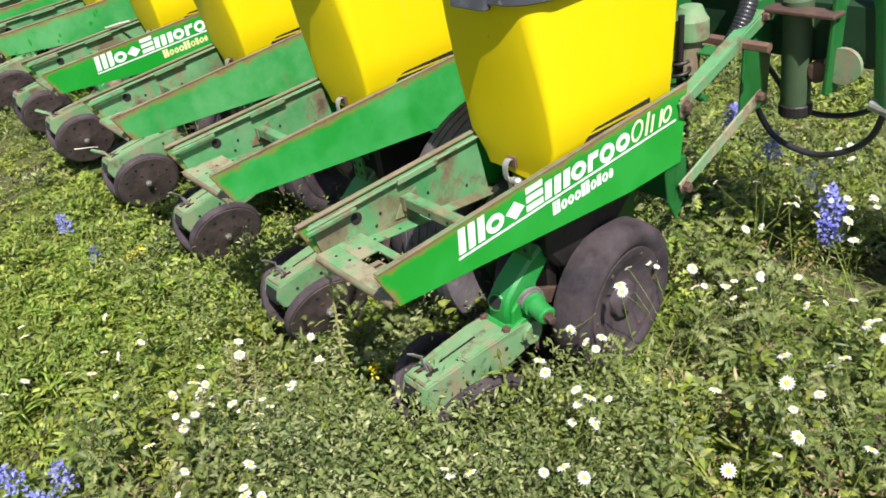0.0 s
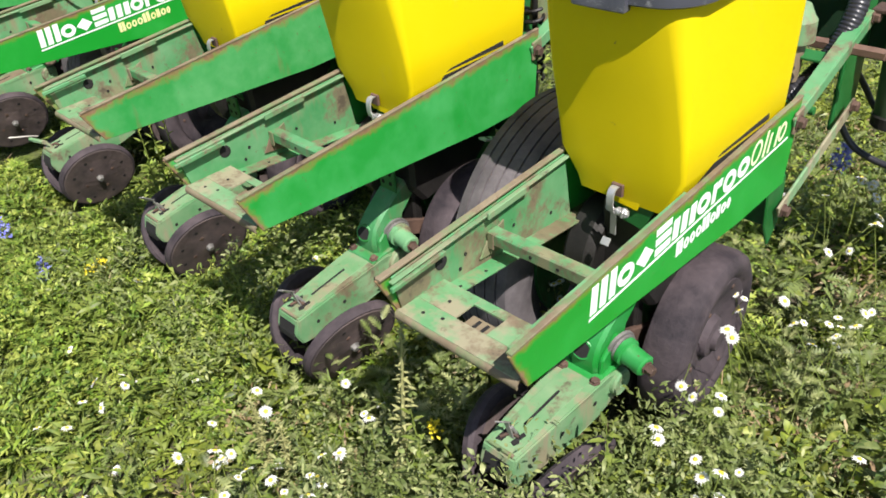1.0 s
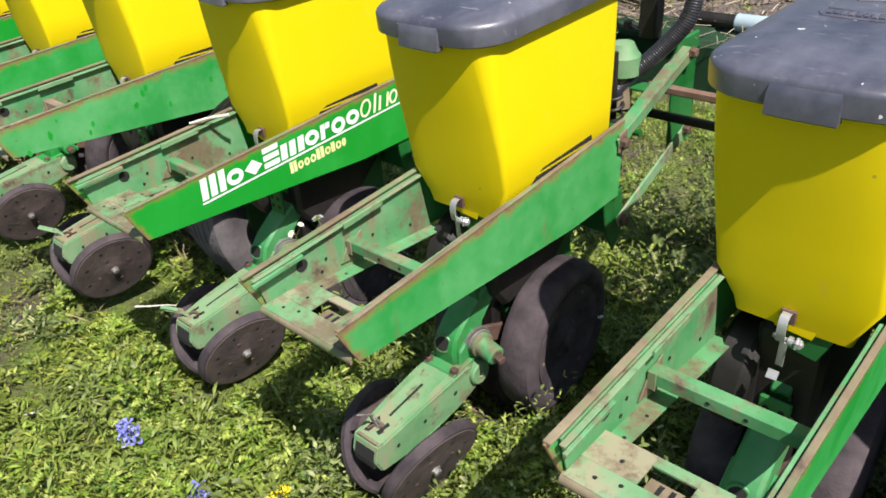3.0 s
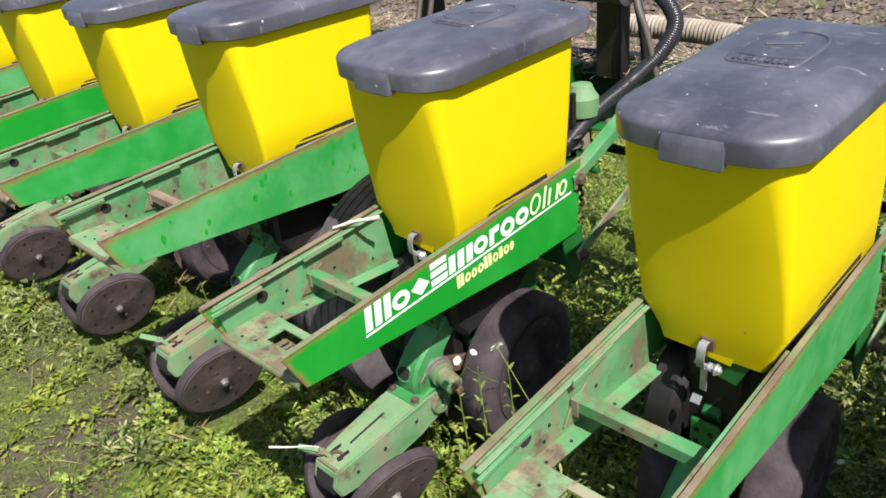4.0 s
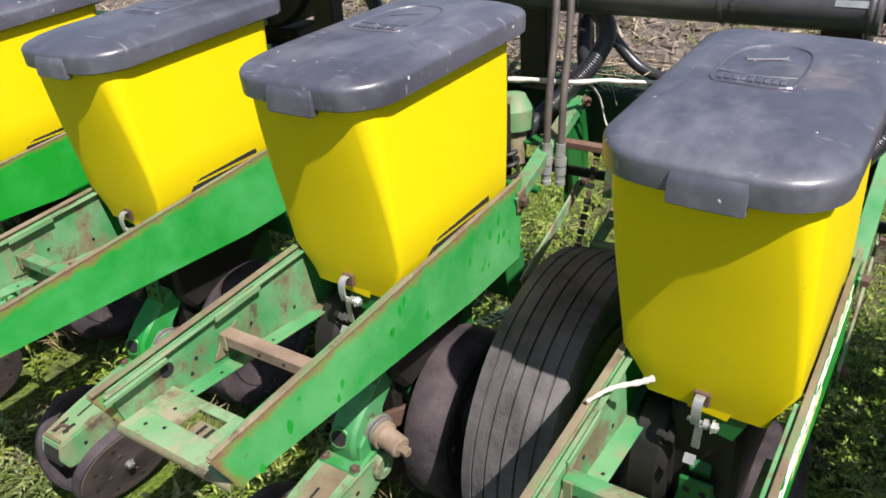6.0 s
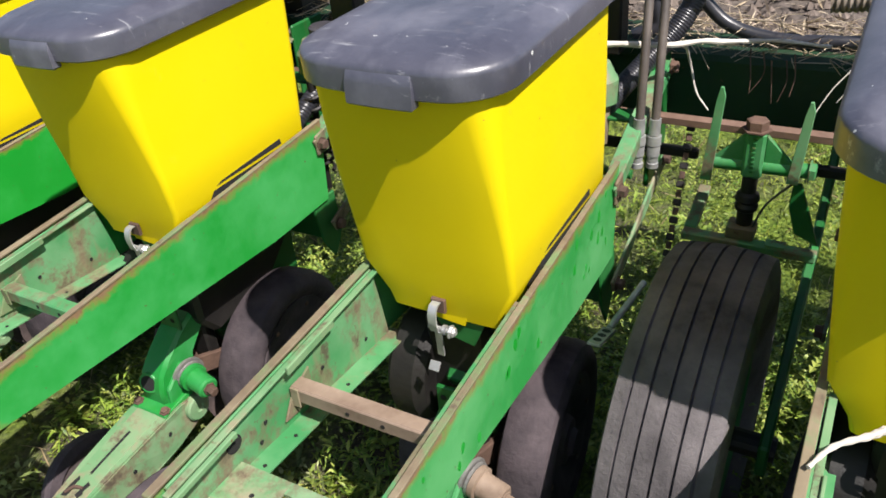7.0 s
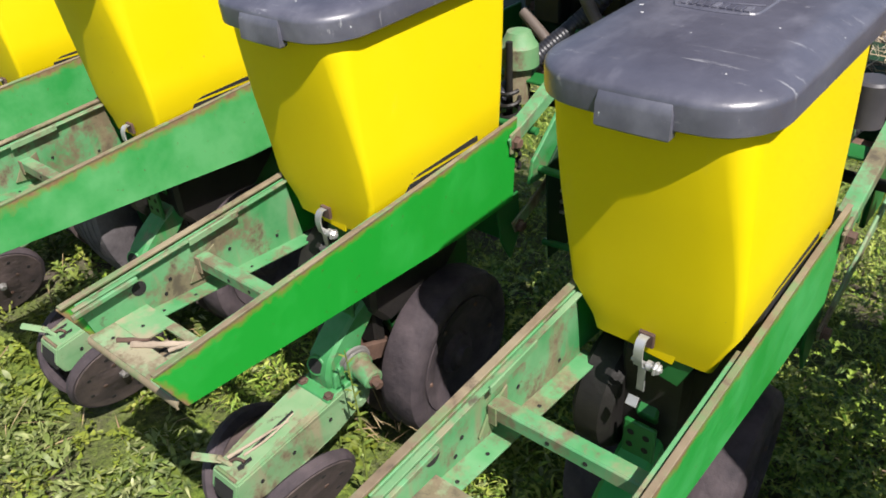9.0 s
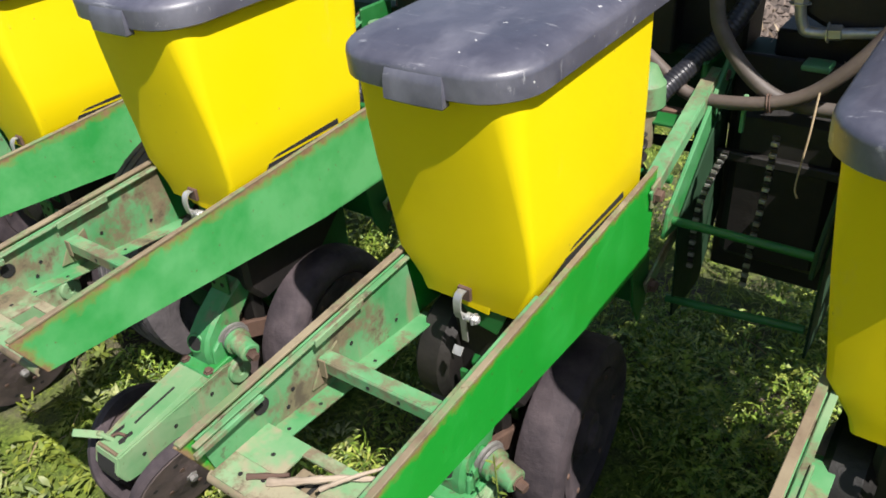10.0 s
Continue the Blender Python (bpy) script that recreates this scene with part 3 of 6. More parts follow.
    # casting that carries the arm, leaning up and forward under the frame
    cast = [(0.435, 0.352), (0.430, 0.405), (0.443, 0.445), (0.475, 0.478), (0.53, 0.52), (0.68, 0.60), (0.70, 0.565), (0.60, 0.49), (0.555, 0.445), (0.545, 0.40), (0.545, 0.352)]
    cs = part("casting", prism(cast, -0.036, 0.036, 0.008), green_bright, unit, "glossy green cast arm bracket")
    smooth(cs)
    base = [(0.405, 0.352), (0.405, 0.366), (0.555, 0.386), (0.555, 0.366)]
    part("base_flange", prism(base, -0.052, 0.056, 0.003), green_bright, cs)
    for s in (-1, 1):
        part("web", prism([(0.44, 0.36), (0.445, 0.41), (0.50, 0.455), (0.53, 0.43), (0.52, 0.36)], s * 0.034, s * 0.047, 0.004), green_bright, cs)
    part("port", lathe([(-0.01, 0), (-0.01, 0.026), (0.004, 0.026), (0.006, 0.024), (0.006, 0.020)], 22, (0.22, -0.93, 0.28), (-0.004, 0.438, 0.424)), green_bright, cs, "rim of the hole")
    part("port_hole", lathe([(0.0, 0), (0.0, 0.021), (0.0055, 0.021), (0.0055, 0)], 20, (0.22, -0.93, 0.28), (-0.004, 0.438, 0.424)), black_hole, cs, "round dark hole")
    smooth(part("pivot_boss", lathe([(0, 0), (0, 0.034), (0.014, 0.034), (0.018, 0.030), (0.018, 0.012), (0.014, 0.010), (0.014, 0)], 22, (1, 0, 0), (0.056, 0.490, 0.328)), green_tail, cs, "round pivot boss"))
    for x in (-0.042, 0.046):
        part("bolt", hexbolt((x, 0.418, 0.368), (0, -0.13, 1), 0.010, 0.010), rust, cs)
    # spool beside the gauge wheel
    spool = part("spool", lathe([(0, 0), (0, 0.034), (0.012, 0.034), (0.014, 0.027), (0.018, 0.027), (0.020, 0.026), (0.062, 0.026), (0.066, 0.021), (0.066, 0)], 22, (1, -0.18, -0.10), (0.062, 0.505, 0.413)), green_frame, unit, "pale green spool with a rusty washer")
    smooth(spool)
    part("spool_bolt", hexbolt((0.127, 0.493, 0.407), (1, -0.18, -0.10), 0.012, 0.022), rust, spool)
    for x, r in ((0.046, 0.043), (0.055, 0.036)):
        part("washer", lathe([(0, 0), (0, r), (0.0065, r), (0.0065, 0)], 22, (1, -0.18, -0.10), (x, 0.508, 0.414)), washer_steel, spool, "worn grey steel washer")
    # the two closing wheels stand in a V, closest at the bottom
    for s in (-1, 1):
        tilt = pose(0, 0, 0, 0, 21 * s, -7 * s)
        m = Matrix.Translation((s * 0.080, 0.268, 0.186)) @ tilt @ Matrix.Scale(1.02, 4)
        tyre = lathe([(-0.016, 0.115), (-0.017, 0.134), (-0.010, 0.145), (0.006, 0.147), (0.016, 0.140), (0.017, 0.117)], 44, (1, 0, 0), closed=True)
        wheel = part("closing_wheel", moved(tyre, m), rubber_mud, unit, "muddy narrow rubber-tyred closing wheel")
        smooth(wheel)
        dish = lathe([(-0.006, 0), (-0.006, 0.136), (0.0135, 0.137), (0.0185, 0.133), (0.0190, 0.118), (0.0175, 0.045), (0.020, 0.036), (0.020, 0)], 36, (s, 0, 0))
        smooth(part("disc", moved(dish, m), disc_steel, wheel, "brown pressed-steel disc with bolt holes"))
        part("hub_bolt", moved(hexbolt((s * 0.020, 0, 0), (s, 0, 0), 0.011, 0.014), m), washer_steel if s > 0 else rust, wheel)
        for k in range(12):
            a = math.tau * k / (8 if k < 8 else 4) + 0.4
            r = 0.100 if k < 8 else 0.058
            p = (s * 0.0176, r * math.cos(a), r * math.sin(a))
            part("hole" if k < 8 else "rivet", moved(lathe([(0, 0), (0, 0.0062), (0.0018, 0.0062), (0.0018, 0)], 8, (s, 0, 0), p), m), black_hole if k < 8 else rust, wheel)


def gauge_wheels(unit):
    for s in (-1, 1):
        m = Matrix.Translation((s * 0.100, 0.780, 0.292)) @ pose(0, 0, 0, 0, 1 * s, 5 * s) @ Matrix.Scale(1.055, 4)
        prof = [(-0.050, 0.150), (-0.054, 0.186), (-0.046, 0.205), (-0.030, 0.212), (0.020, 0.213), (0.042, 0.207), (0.052, 0.192), (0.055, 0.176), (0.048, 0.160), (0.040, 0.150)]
        wheel = part("gauge_wheel", moved(lathe([(a * s, r) for a, r in prof], 56, (1, 0, 0), closed=True), m), rubber_mud, unit, "muddy smooth rubber gauge wheel")
        smooth(wheel)
        dish = [(0.030, 0.152), (0.046, 0.150), (0.042, 0.120), (0.024, 0.090), (0.026, 0.055), (0.042, 0.048), (0.046, 0.030), (0.058, 0.026), (0.058, 0)]
        smooth(part("rim", moved(lathe([(-0.04, 0), (-0.04, 0.152)] + dish, 44, (s, 0, 0)), m), rubber_mud, wheel, "dusty brown wheel face"))
        for k in range(6):
            a = math.tau * k / 6
            part("rivet", moved(lathe([(0, 0), (0, 0.007), (0.004, 0.005), (0.004, 0)], 8, (s, 0, 0), (s * 0.0425, 0.130 * math.cos(a), 0.130 * math.sin(a))), m), rust, wheel)
        arm = [(0.50, 0.395), (0.53, 0.435), (0.80, 0.315), (0.80, 0.265)]
        part("gauge_arm", prism(arm, s * 0.040, s * 0.024, 0.003), rust, unit, "rusty gauge-wheel arm")
    # opener discs between them
    for s in (-1, 1):
        disc = lathe([(-0.002, 0), (-0.002, 0.185), (0, 0.190), (0.002, 0.185), (0.002, 0)], 48, (1, 0, 0), (0, 0, 0))
        part("opener_disc", moved(disc, Matrix.Translation((s * 0.020, 0.775, 0.225)) @ pose(0, 0, 0, 0, 0, 5 * s)), disc_steel, unit, "rust-brown opener disc")


def under_frame(unit):
    """Shank, meter housing, links and down-pressure spring."""
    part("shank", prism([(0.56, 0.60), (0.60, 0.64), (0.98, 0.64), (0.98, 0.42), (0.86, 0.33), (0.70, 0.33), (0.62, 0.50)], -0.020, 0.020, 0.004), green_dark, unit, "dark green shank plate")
    house = part("meter_housing", lathe([(0, 0), (0, 0.115), (0.012, 0.128), (0.060, 0.128), (0.078, 0.110), (0.080, 0)], 30, (1, 0, 0), (-0.128, 0.640, 0.575)), dark_iron, unit, "black round seed meter housing")
    smooth(house)
    part("seed_tube_guard", box(-0.03, 0.03, 0.60, 0.635, 0.38, 0.60, 0.006), dark_iron, unit)
    # support plate and rail: darker green carries the shade under the hopper
    part("support_plate", prism([(0.000, 0.716), (0.052, 0.706), (0.078, 0.764), (-0.030, 0.764)], 0.552, 0.558, 0.001, "y"), green_dark, unit, "green hopper support plate, darkened for the shade under the hopper")
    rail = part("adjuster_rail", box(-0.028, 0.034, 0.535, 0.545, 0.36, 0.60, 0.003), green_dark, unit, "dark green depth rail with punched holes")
    for k in range(7):
        for x in (-0.012, 0.018):
            part("bolt_hole", lathe([(0, 0), (0, 0.006), (0.001, 0.007), (0.001, 0)], 8, (0, -1, 0), (x, 0.5348, 0.395 + 0.03 * k)), black_hole, rail)
    # block added in black so the space under the hopper reads as shaded
    part("meter_body", prism([(0.575, 0.52), (0.575, 0.735), (0.93, 0.735), (0.93, 0.58), (0.84, 0.50), (0.62, 0.46)], -0.066, 0.066, 0.012), dark_iron, unit, "seed meter body below the hopper, black for the shade there")
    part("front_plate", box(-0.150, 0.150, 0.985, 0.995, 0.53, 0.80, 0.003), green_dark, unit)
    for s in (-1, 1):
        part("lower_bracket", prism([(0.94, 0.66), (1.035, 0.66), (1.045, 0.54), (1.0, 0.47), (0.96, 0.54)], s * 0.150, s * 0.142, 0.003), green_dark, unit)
        x = s * 0.155
        for name, a, b_, w in (("upper_link", (1.00, 0.812), (1.355, 0.953), 0.0165), ("lower_link", (1.015, 0.572), (1.355, 0.722), 0.019)):
            d = Vector((0, b_[0] - a[0], b_[1] - a[1]))
            n = Vector((0, -d.z, d.y)).normalized() * w
            q = [(a[0] + n.y - 0.02, a[1] + n.z), (b_[0] + n.y + 0.02, b_[1] + n.z), (b_[0] - n.y + 0.02, b_[1] - n.z), (a[0] - n.y - 0.02, a[1] - n.z)]
            bm = prism(q, x + 0.003 * s, x + 0.010 * s, 0.002)
            if name == "upper_link":
                lip = [(a[0] + n.y - 0.01, a[1] + n.z - 0.004), (b_[0] + n.y, b_[1] + n.z - 0.004), (b_[0] + n.y, b_[1] + n.z + 0.002), (a[0] + n.y - 0.01, a[1] + n.z + 0.002)]
                join(bm, prism(lip, x + 0.009 * s, x - 0.024 * s, 0.001))
            link = part(name, bm, green_frame if name == "upper_link" else deck_green, unit, "worn pale green parallel link")
            for p in (a, b_):
                part("bolt", hexbolt((x + 0.010 * s, p[0], p[1]), (s, 0, 0), 0.014, 0.016), rust, link)
        part("pivot_plate", prism([(0.982, 0.785), (0.982, 0.838), (1.022, 0.846), (1.026, 0.785)], s * 0.158, s * 0.166, 0.003), flange_rust, unit)
        part("mount_plate", prism([(1.31, 0.66), (1.31, 0.99), (1.45, 0.99), (1.45, 0.66)], s * 0.140, s * 0.128, 0.004), green_dark, unit, "dark green mounting plate on the toolbar")
    part("link_rod", rod((-0.16, 1.10, 0.80), (0.16, 1.10, 0.80), 0.010), green_dark, unit)
    part("link_plate", box(-0.13, 0.13, 1.17, 1.23, 0.885, 0.893, 0.002), green_dark, unit)
    # down-pressure spring
    helix = [Vector((0.055 + 0.026 * math.cos(a), 1.13 + 0.026 * math.sin(a), 0.66 + 0.22 * a / (14 * math.pi))) for a in np.linspace(0, 14 * math.pi, 150)]
    part("spring", sweep(helix, 0.0055, 6), dark_iron, unit, "black coil spring")
    part("spring_post", rod((0.055, 1.13, 0.60), (0.055, 1.13, 1.00), 0.009), dark_iron, unit)
    cup = lathe([(0, 0), (0, 0.052), (0.05, 0.050), (0.060, 0.042), (0.085, 0.030), (0.092, 0)], 24, (0, 0, 1), (0.045, 1.185, 0.925))
    smooth(part("vacuum_cup", cup, green_tail, unit, "pale green cast cup"))
    part("cup_neck", rod((0.045, 1.17, 0.83), (0.045, 1.185, 0.93), 0.035, 18), flange_rust, unit)


def row_unit():
    unit = thing("row_unit", "worn green planter row unit standing in the weeds", "planter unit", "planter row units")
    for s in (1, -1):
        side_plate(unit, s)
    crossbars(unit)
    closing_tail(unit)
    gauge_wheels(unit)
    under_frame(unit)
    return unit


BX, BY = -0.052, 0.862     # middle of the lid's embossed badge
LID_TOP = 1.2590


def seed_hopper():
    hop = thing("seed_hopper", "bright yellow plastic seed hopper with charcoal lid", "hopper", "seed hoppers")
    # the tub leans a little toward its neighbour, so each ring is set over
    over = lambda pts, dx: [(x + dx, y, z) for x, y, z in pts]
    tub = loft([
        ring(0.105, 0.548, 0.93, 0.763, 0.009, 0.03, 6, 0.002), ring(0.112, 0.545, 0.94, 0.790, 0.009, 0.03, 6, 0.003), over(ring(0.146, 0.537, 0.985, 0.852, 0.011, 0.03, 6, 0.005), -0.004),
        over(ring(0.150, 0.533, 0.998, 0.930, 0.014, 0.03, 6, 0.007), -0.011), over(ring(0.154, 0.522, 1.014, 1.03, 0.022, 0.03, 6, 0.010), -0.020),
        over(ring(0.156, 0.514, 1.028, 1.12, 0.033, 0.03, 6, 0.013), -0.028), over(ring(0.158, 0.507, 1.042, 1.205, 0.048, 0.035, 6, 0.016), -0.034)])
    t = part("tub", tub, yellow, hop)
    smooth(t, 30)
    # lower lip with the latch notch
    part("rear_lip", prism([(-0.030, 0.772), (-0.028, 0.758), (0.040, 0.752), (0.046, 0.772)], 0.5452, 0.551, 0.0008, "y"), yellow, t)
    part("latch_notch", box(-0.017, 0.010, 0.5325, 0.5405, 0.778, 0.806, 0.001), rust, t, "dirty notch behind the latch")
    # no real recess: a black solid gives the relief's shade
    part("side_relief", prism([(0.635, 0.79), (0.652, 0.856), (0.68, 0.864), (0.885, 0.872), (0.895, 0.79)], 0.118, 0.1418, 0.001), black_hole, t, "black solid in place of a shaded relief in the lower side")
    # lid
    lid = loft([over(ring(hx, y0, y1, z, r, f, 7, g), -0.031) for hx, y0, y1, z, r, f, g in (
        (0.175, 0.493, 1.098, 1.192, 0.080, 0.06, 0.018), (0.180, 0.487, 1.102, 1.196, 0.083, 0.06, 0.018), (0.181, 0.485, 1.104, 1.2300, 0.085, 0.06, 0.018), (0.1795, 0.4865, 1.1025, 1.2360, 0.084, 0.06, 0.018),
        (0.175, 0.491, 1.098, 1.2410, 0.081, 0.058, 0.018), (0.160, 0.512, 1.082, 1.2490, 0.070, 0.05, 0.014), (0.142, 0.56, 1.064, 1.2565, 0.055, 0.045, 0.008), (0.126, 0.60, 1.045, LID_TOP, 0.045, 0.04, 0.004))])
    ld = smooth(part("lid", lid, lid_grey, hop, "dusty charcoal plastic lid with rounded corners"), 40)
    # lifting tab: flush with the upper edge, standing out a little at the bottom
    rear = lambda x: 0.485 - 0.018 * (1 - ((x + 0.028) / 0.181) ** 2)
    tab = loft([[(x, rear(x) + o, z) for x in np.linspace(-0.078 + i, 0.032 - i, 9)] + [(x, rear(x) + 0.012, z) for x in np.linspace(0.032 - i, -0.078 + i, 9)]
                for z, o, i in ((1.181, -0.004, 0.003), (1.184, -0.0070, 0.0), (1.215, -0.0055, 0.0), (1.230, -0.0010, 0.002), (1.236, 0.006, 0.004))])
    smooth(part("grip_tab", tab, lid_grey, ld, "lifting tab"), 35)
    # a rounded badge with two bowed lines and a row of plain bars
    badge = [(BX + sx * 0.068, BY + sy * 0.104) for sx, sy in ((-0.85, -1), (0.0, -1.04), (0.85, -0.98), (1.0, -0.7), (1.0, 0.3), (0.82, 0.8), (0.3, 1.02), (-0.4, 0.95), (-0.85, 0.55), (-1.0, -0.1), (-1.0, -0.75), (-0.85, -1))]
    part("embossed_line", sweep(spline([(x, y, LID_TOP) for x, y in badge], 4), 0.0032, 6), lid_grey, ld)
    part("embossed_line", sweep(spline([(BX - 0.063, BY - 0.055, LID_TOP), (BX, BY - 0.062, LID_TOP), (BX + 0.063, BY - 0.052, LID_TOP)], 5), 0.0026, 6), lid_grey, ld)
    for k in range(9):
        part("embossed_bar", box(BX - 0.055 + 0.0125 * k, BX - 0.046 + 0.0125 * k, BY - 0.093, BY - 0.071, LID_TOP - 0.001, LID_TOP + 0.0032, 0.0006), lid_grey, ld)
    part("embossed_bar", moved(box(-0.035, 0.035, -0.007, 0.007, 0, 0.003, 0.001), pose(BX - 0.005, BY + 0.03, LID_TOP - 0.0005, 0, 0, 22)), lid_grey, ld)
    # the lid rises a little toward the front
    rise = Matrix.Identity(4)
    rise[2][1], rise[2][3] = 0.020, -0.0100
    for ob in [ld] + list(ld.children):
        ob.data.transform(rise)
    # latch
    band = spline([(0.531, 0.803), (0.519, 0.802), (0.511, 0.790), (0.510, 0.770), (0.514, 0.750)], 5)
    bend = [(p.x, p.y) for p in band]
    lt = part("latch", prism(bend + [(y + 0.0035, z - 0.002) for y, z in bend[::-1]], -0.012, 0.004), zinc, hop, "dull zinc over-centre latch")
    part("lever", moved(box(-0.007, 0.007, -0.0018, 0.0018, -0.062, 0.0, 0.0008), pose(0.003, 0.517, 0.750, 9, 4)), zinc, lt)
    part("lever_end", moved(box(-0.010, 0.010, -0.0018, 0.0018, -0.018, 0.0, 0.0008), pose(-0.002, 0.507, 0.690, -40)), zinc, lt)
    part("pin", rod((-0.020, 0.524, 0.752), (0.034, 0.524, 0.750), 0.0042, 10), zinc, lt)
    part("nut", hexbolt((0.022, 0.524, 0.7505), (1, 0, 0), 0.0095, 0.010), zinc, lt)
    part("eye", lathe([(-0.004, 0.0042), (-0.004, 0.009), (0.004, 0.009), (0.004, 0.0042)], 14, (1, 0, 0), (0.012, 0.524, 0.751), closed=True), zinc, lt)
    return hop


# small settling of each unit: across, along, up (m), pitch (degrees)
SETTLE = [
    (0.003, 0.012, -0.014, -0.54),
    (0.021, 0.010, -0.006, -0.07),
    (-0.006, 0.015, -0.014, 1.41),
    (-0.020, 0.010, -0.005, 0.41),
    (-0.009, -0.004, 0.030, -0.79),
    (-0.015, 0.006, 0.008, -0.20),
    (0.001, -0.012, 0.004, 0.28),
    (0.023, -0.024, 0.019, -0.03),
    (0.001, -0.013, -0.021, -0.46),
]
PIVOT = Vector((0, 0.459, 0.930))
LEAN = {3: 1.3, 5: -0.8}     # hoppers that sit a little askew, in degrees


def stance(k):
    dx, dy, dz, p = SETTLE[k] if k < len(SETTLE) else (0, 0, 0, 0)
    return Matrix.Translation((-ROW * k + dx, dy, dz)) @ Matrix.Translation(PIVOT) @ pose(0, 0, 0, p) @ Matrix.Translation(-PIVOT)


def annulus(y, z, ry, rz, thick, x0, x1, shear=0.0, n=16):
    """A flat oval ring in the y, z plane."""
    bm = bmesh.new()
    def loop(a, b_, x):
        return [bm.verts.new((x, y + a * math.cos(k * math.tau / n) + shear * b_ * math.sin(k * math.tau / n), z + b_ * math.sin(k * math.tau / n))) for k in range(n)]
    o0, o1, i0, i1 = loop(ry, rz, x0), loop(ry, rz, x1), loop(ry - thick, rz - thick, x0), loop(ry - thick, rz - thick, x1)
    for p, q in ((o0, o1), (o1, i1), (i1, i0), (i0, o0)):
        for k in range(n):
            bm.faces.new((p[k], p[(k + 1) % n], q[(k + 1) % n], q[k]))
    bmesh.ops.recalc_face_normals(bm, faces=bm.faces[:])
    return bm


def lettering(plate, small):
    """Plain shapes where the plate carries its maker's lettering: bars, rings and a diamond."""
    x0, x1 = 0.1566, 0.1578
    rise = 0.066
    base = lambda v: 0.7415 + (v - 0.212) * rise

    def bar(y, w, low, high, material, slant=0.06):
        q = [(y, base(y) + low), (y + w, base(y + w) + low), (y + w + slant * high, base(y + w) + high), (y + slant * high, base(y) + high)]
        part("letter_shape", prism(q, x0, x1), material, plate)

    def oval(y, w, low, high, thick, material, shear=0.06):
        part("letter_shape", annulus(y + w / 2, base(y + w / 2) + (low + high) / 2, w / 2, (high - low) / 2, thick, x0, x1, shear), material, plate)

    y, tall, mid = 0.212, 0.060, 0.045
    for kind, w in (("three", 0.082), ("oval", 0.060), ("diamond", 0.064), ("stack", 0.060), ("low_three", 0.090), ("oval", 0.058), ("hook", 0.044), ("deep_oval", 0.060), ("oval", 0.058)):
        a, g = y + 0.003, w - 0.006
        if kind in ("three", "low_three"):
            for k in range(3):
                bar(a + g * 0.37 * k, g * 0.26, 0, tall if kind == "three" else mid, decal_white)
        elif kind == "oval":
            oval(a, g, 0, mid, 0.0135, decal_white)
        elif kind == "deep_oval":
            oval(a, g, -0.004, mid, 0.0135, decal_white)
        elif kind == "diamond":
            c = a + g / 2
            part("letter_shape", prism([(a, base(c) + mid / 2), (c, base(c)), (a + g, base(c) + mid / 2), (c, base(c) + mid)], x0, x1), decal_white, plate)
        elif kind == "stack":
            for k in range(3):
                bar(a, g, tall * 0.37 * k, tall * (0.37 * k + 0.25), decal_white, 0.0)
        else:
            bar(a, g * 0.42, 0, mid, decal_white)
            bar(a + g * 0.5, g * 0.45, mid * 0.62, mid, decal_white)
        y += w
    for kind, w in (("oval", 0.052), ("bar", 0.022), ("pair", 0.050), ("oval", 0.044)):
        a, g = y + 0.004, w - 0.007
        if kind == "oval":
            oval(a, g, 0.001, tall * 0.95 if w > 0.05 else mid, 0.007, decal_cream, 0.2)
        elif kind == "bar":
            bar(a, 0.009, 0.001, tall, decal_cream, 0.2)
        else:
            bar(a, 0.009, 0.001, mid, decal_cream, 0.2)
            bar(a + g - 0.009, 0.009, 0.001, mid, decal_cream, 0.2)
        y += w
    q = [(0.213, base(0.213) - 0.011), (0.972, base(0.972) - 0.011), (0.972, base(0.972) - 0.006), (0.213, base(0.213) - 0.006)]
    part("underline", prism(q, x0, x1), decal_white, plate)
    y = 0.503
    for h, w in zip((1.0, 0.75, 0.75, 0.75, 1.0, 0.75, 0.9, 0.75, 0.75), (0.028, 0.024, 0.023, 0.025, 0.032, 0.025, 0.018, 0.025, 0.019)):
        low = -0.052
        if h == 0.75:
            oval(y + 0.0015, w - 0.003, low, low + 0.034 * h, 0.0065, small)
        else:
            for k in range(2):
                bar(y + 0.0015 + k * (w - 0.003) * 0.54, (w - 0.003) * 0.44, low, low + 0.034 * h, small)
        y += w


first_unit, first_hopper = row_unit(), seed_hopper()
units, hoppers = [first_unit], [first_hopper]
first_unit.matrix_world = first_hopper.matrix_world = stance(0)
for k in range(1, ROWS):
    units.append(copy_thing(first_unit, stance(k)))
    seat = Matrix.Translation((0, 0.55, 0.77)) @ pose(0, 0, 0, 0, LEAN.get(k, 0.0)) @ Matrix.Translation((0, -0.55, -0.77))
    hoppers.append(copy_thing(first_hopper, stance(k) @ seat))
# the last unit's closing arm stands a little higher
lift = Matrix.Translation((0, 0.50, 0.33)) @ pose(0, 0, 0, -4.5) @ Matrix.Translation((0, -0.50, -0.33))
for ob in units[0].children:
    if ob.name.startswith(("closing_arm", "closing_wheel")):
        ob.matrix_local = lift
    if ob.name.startswith("gauge_wheel"):
        ob.matrix_local = Matrix.Translation((0, 0, 0.016))
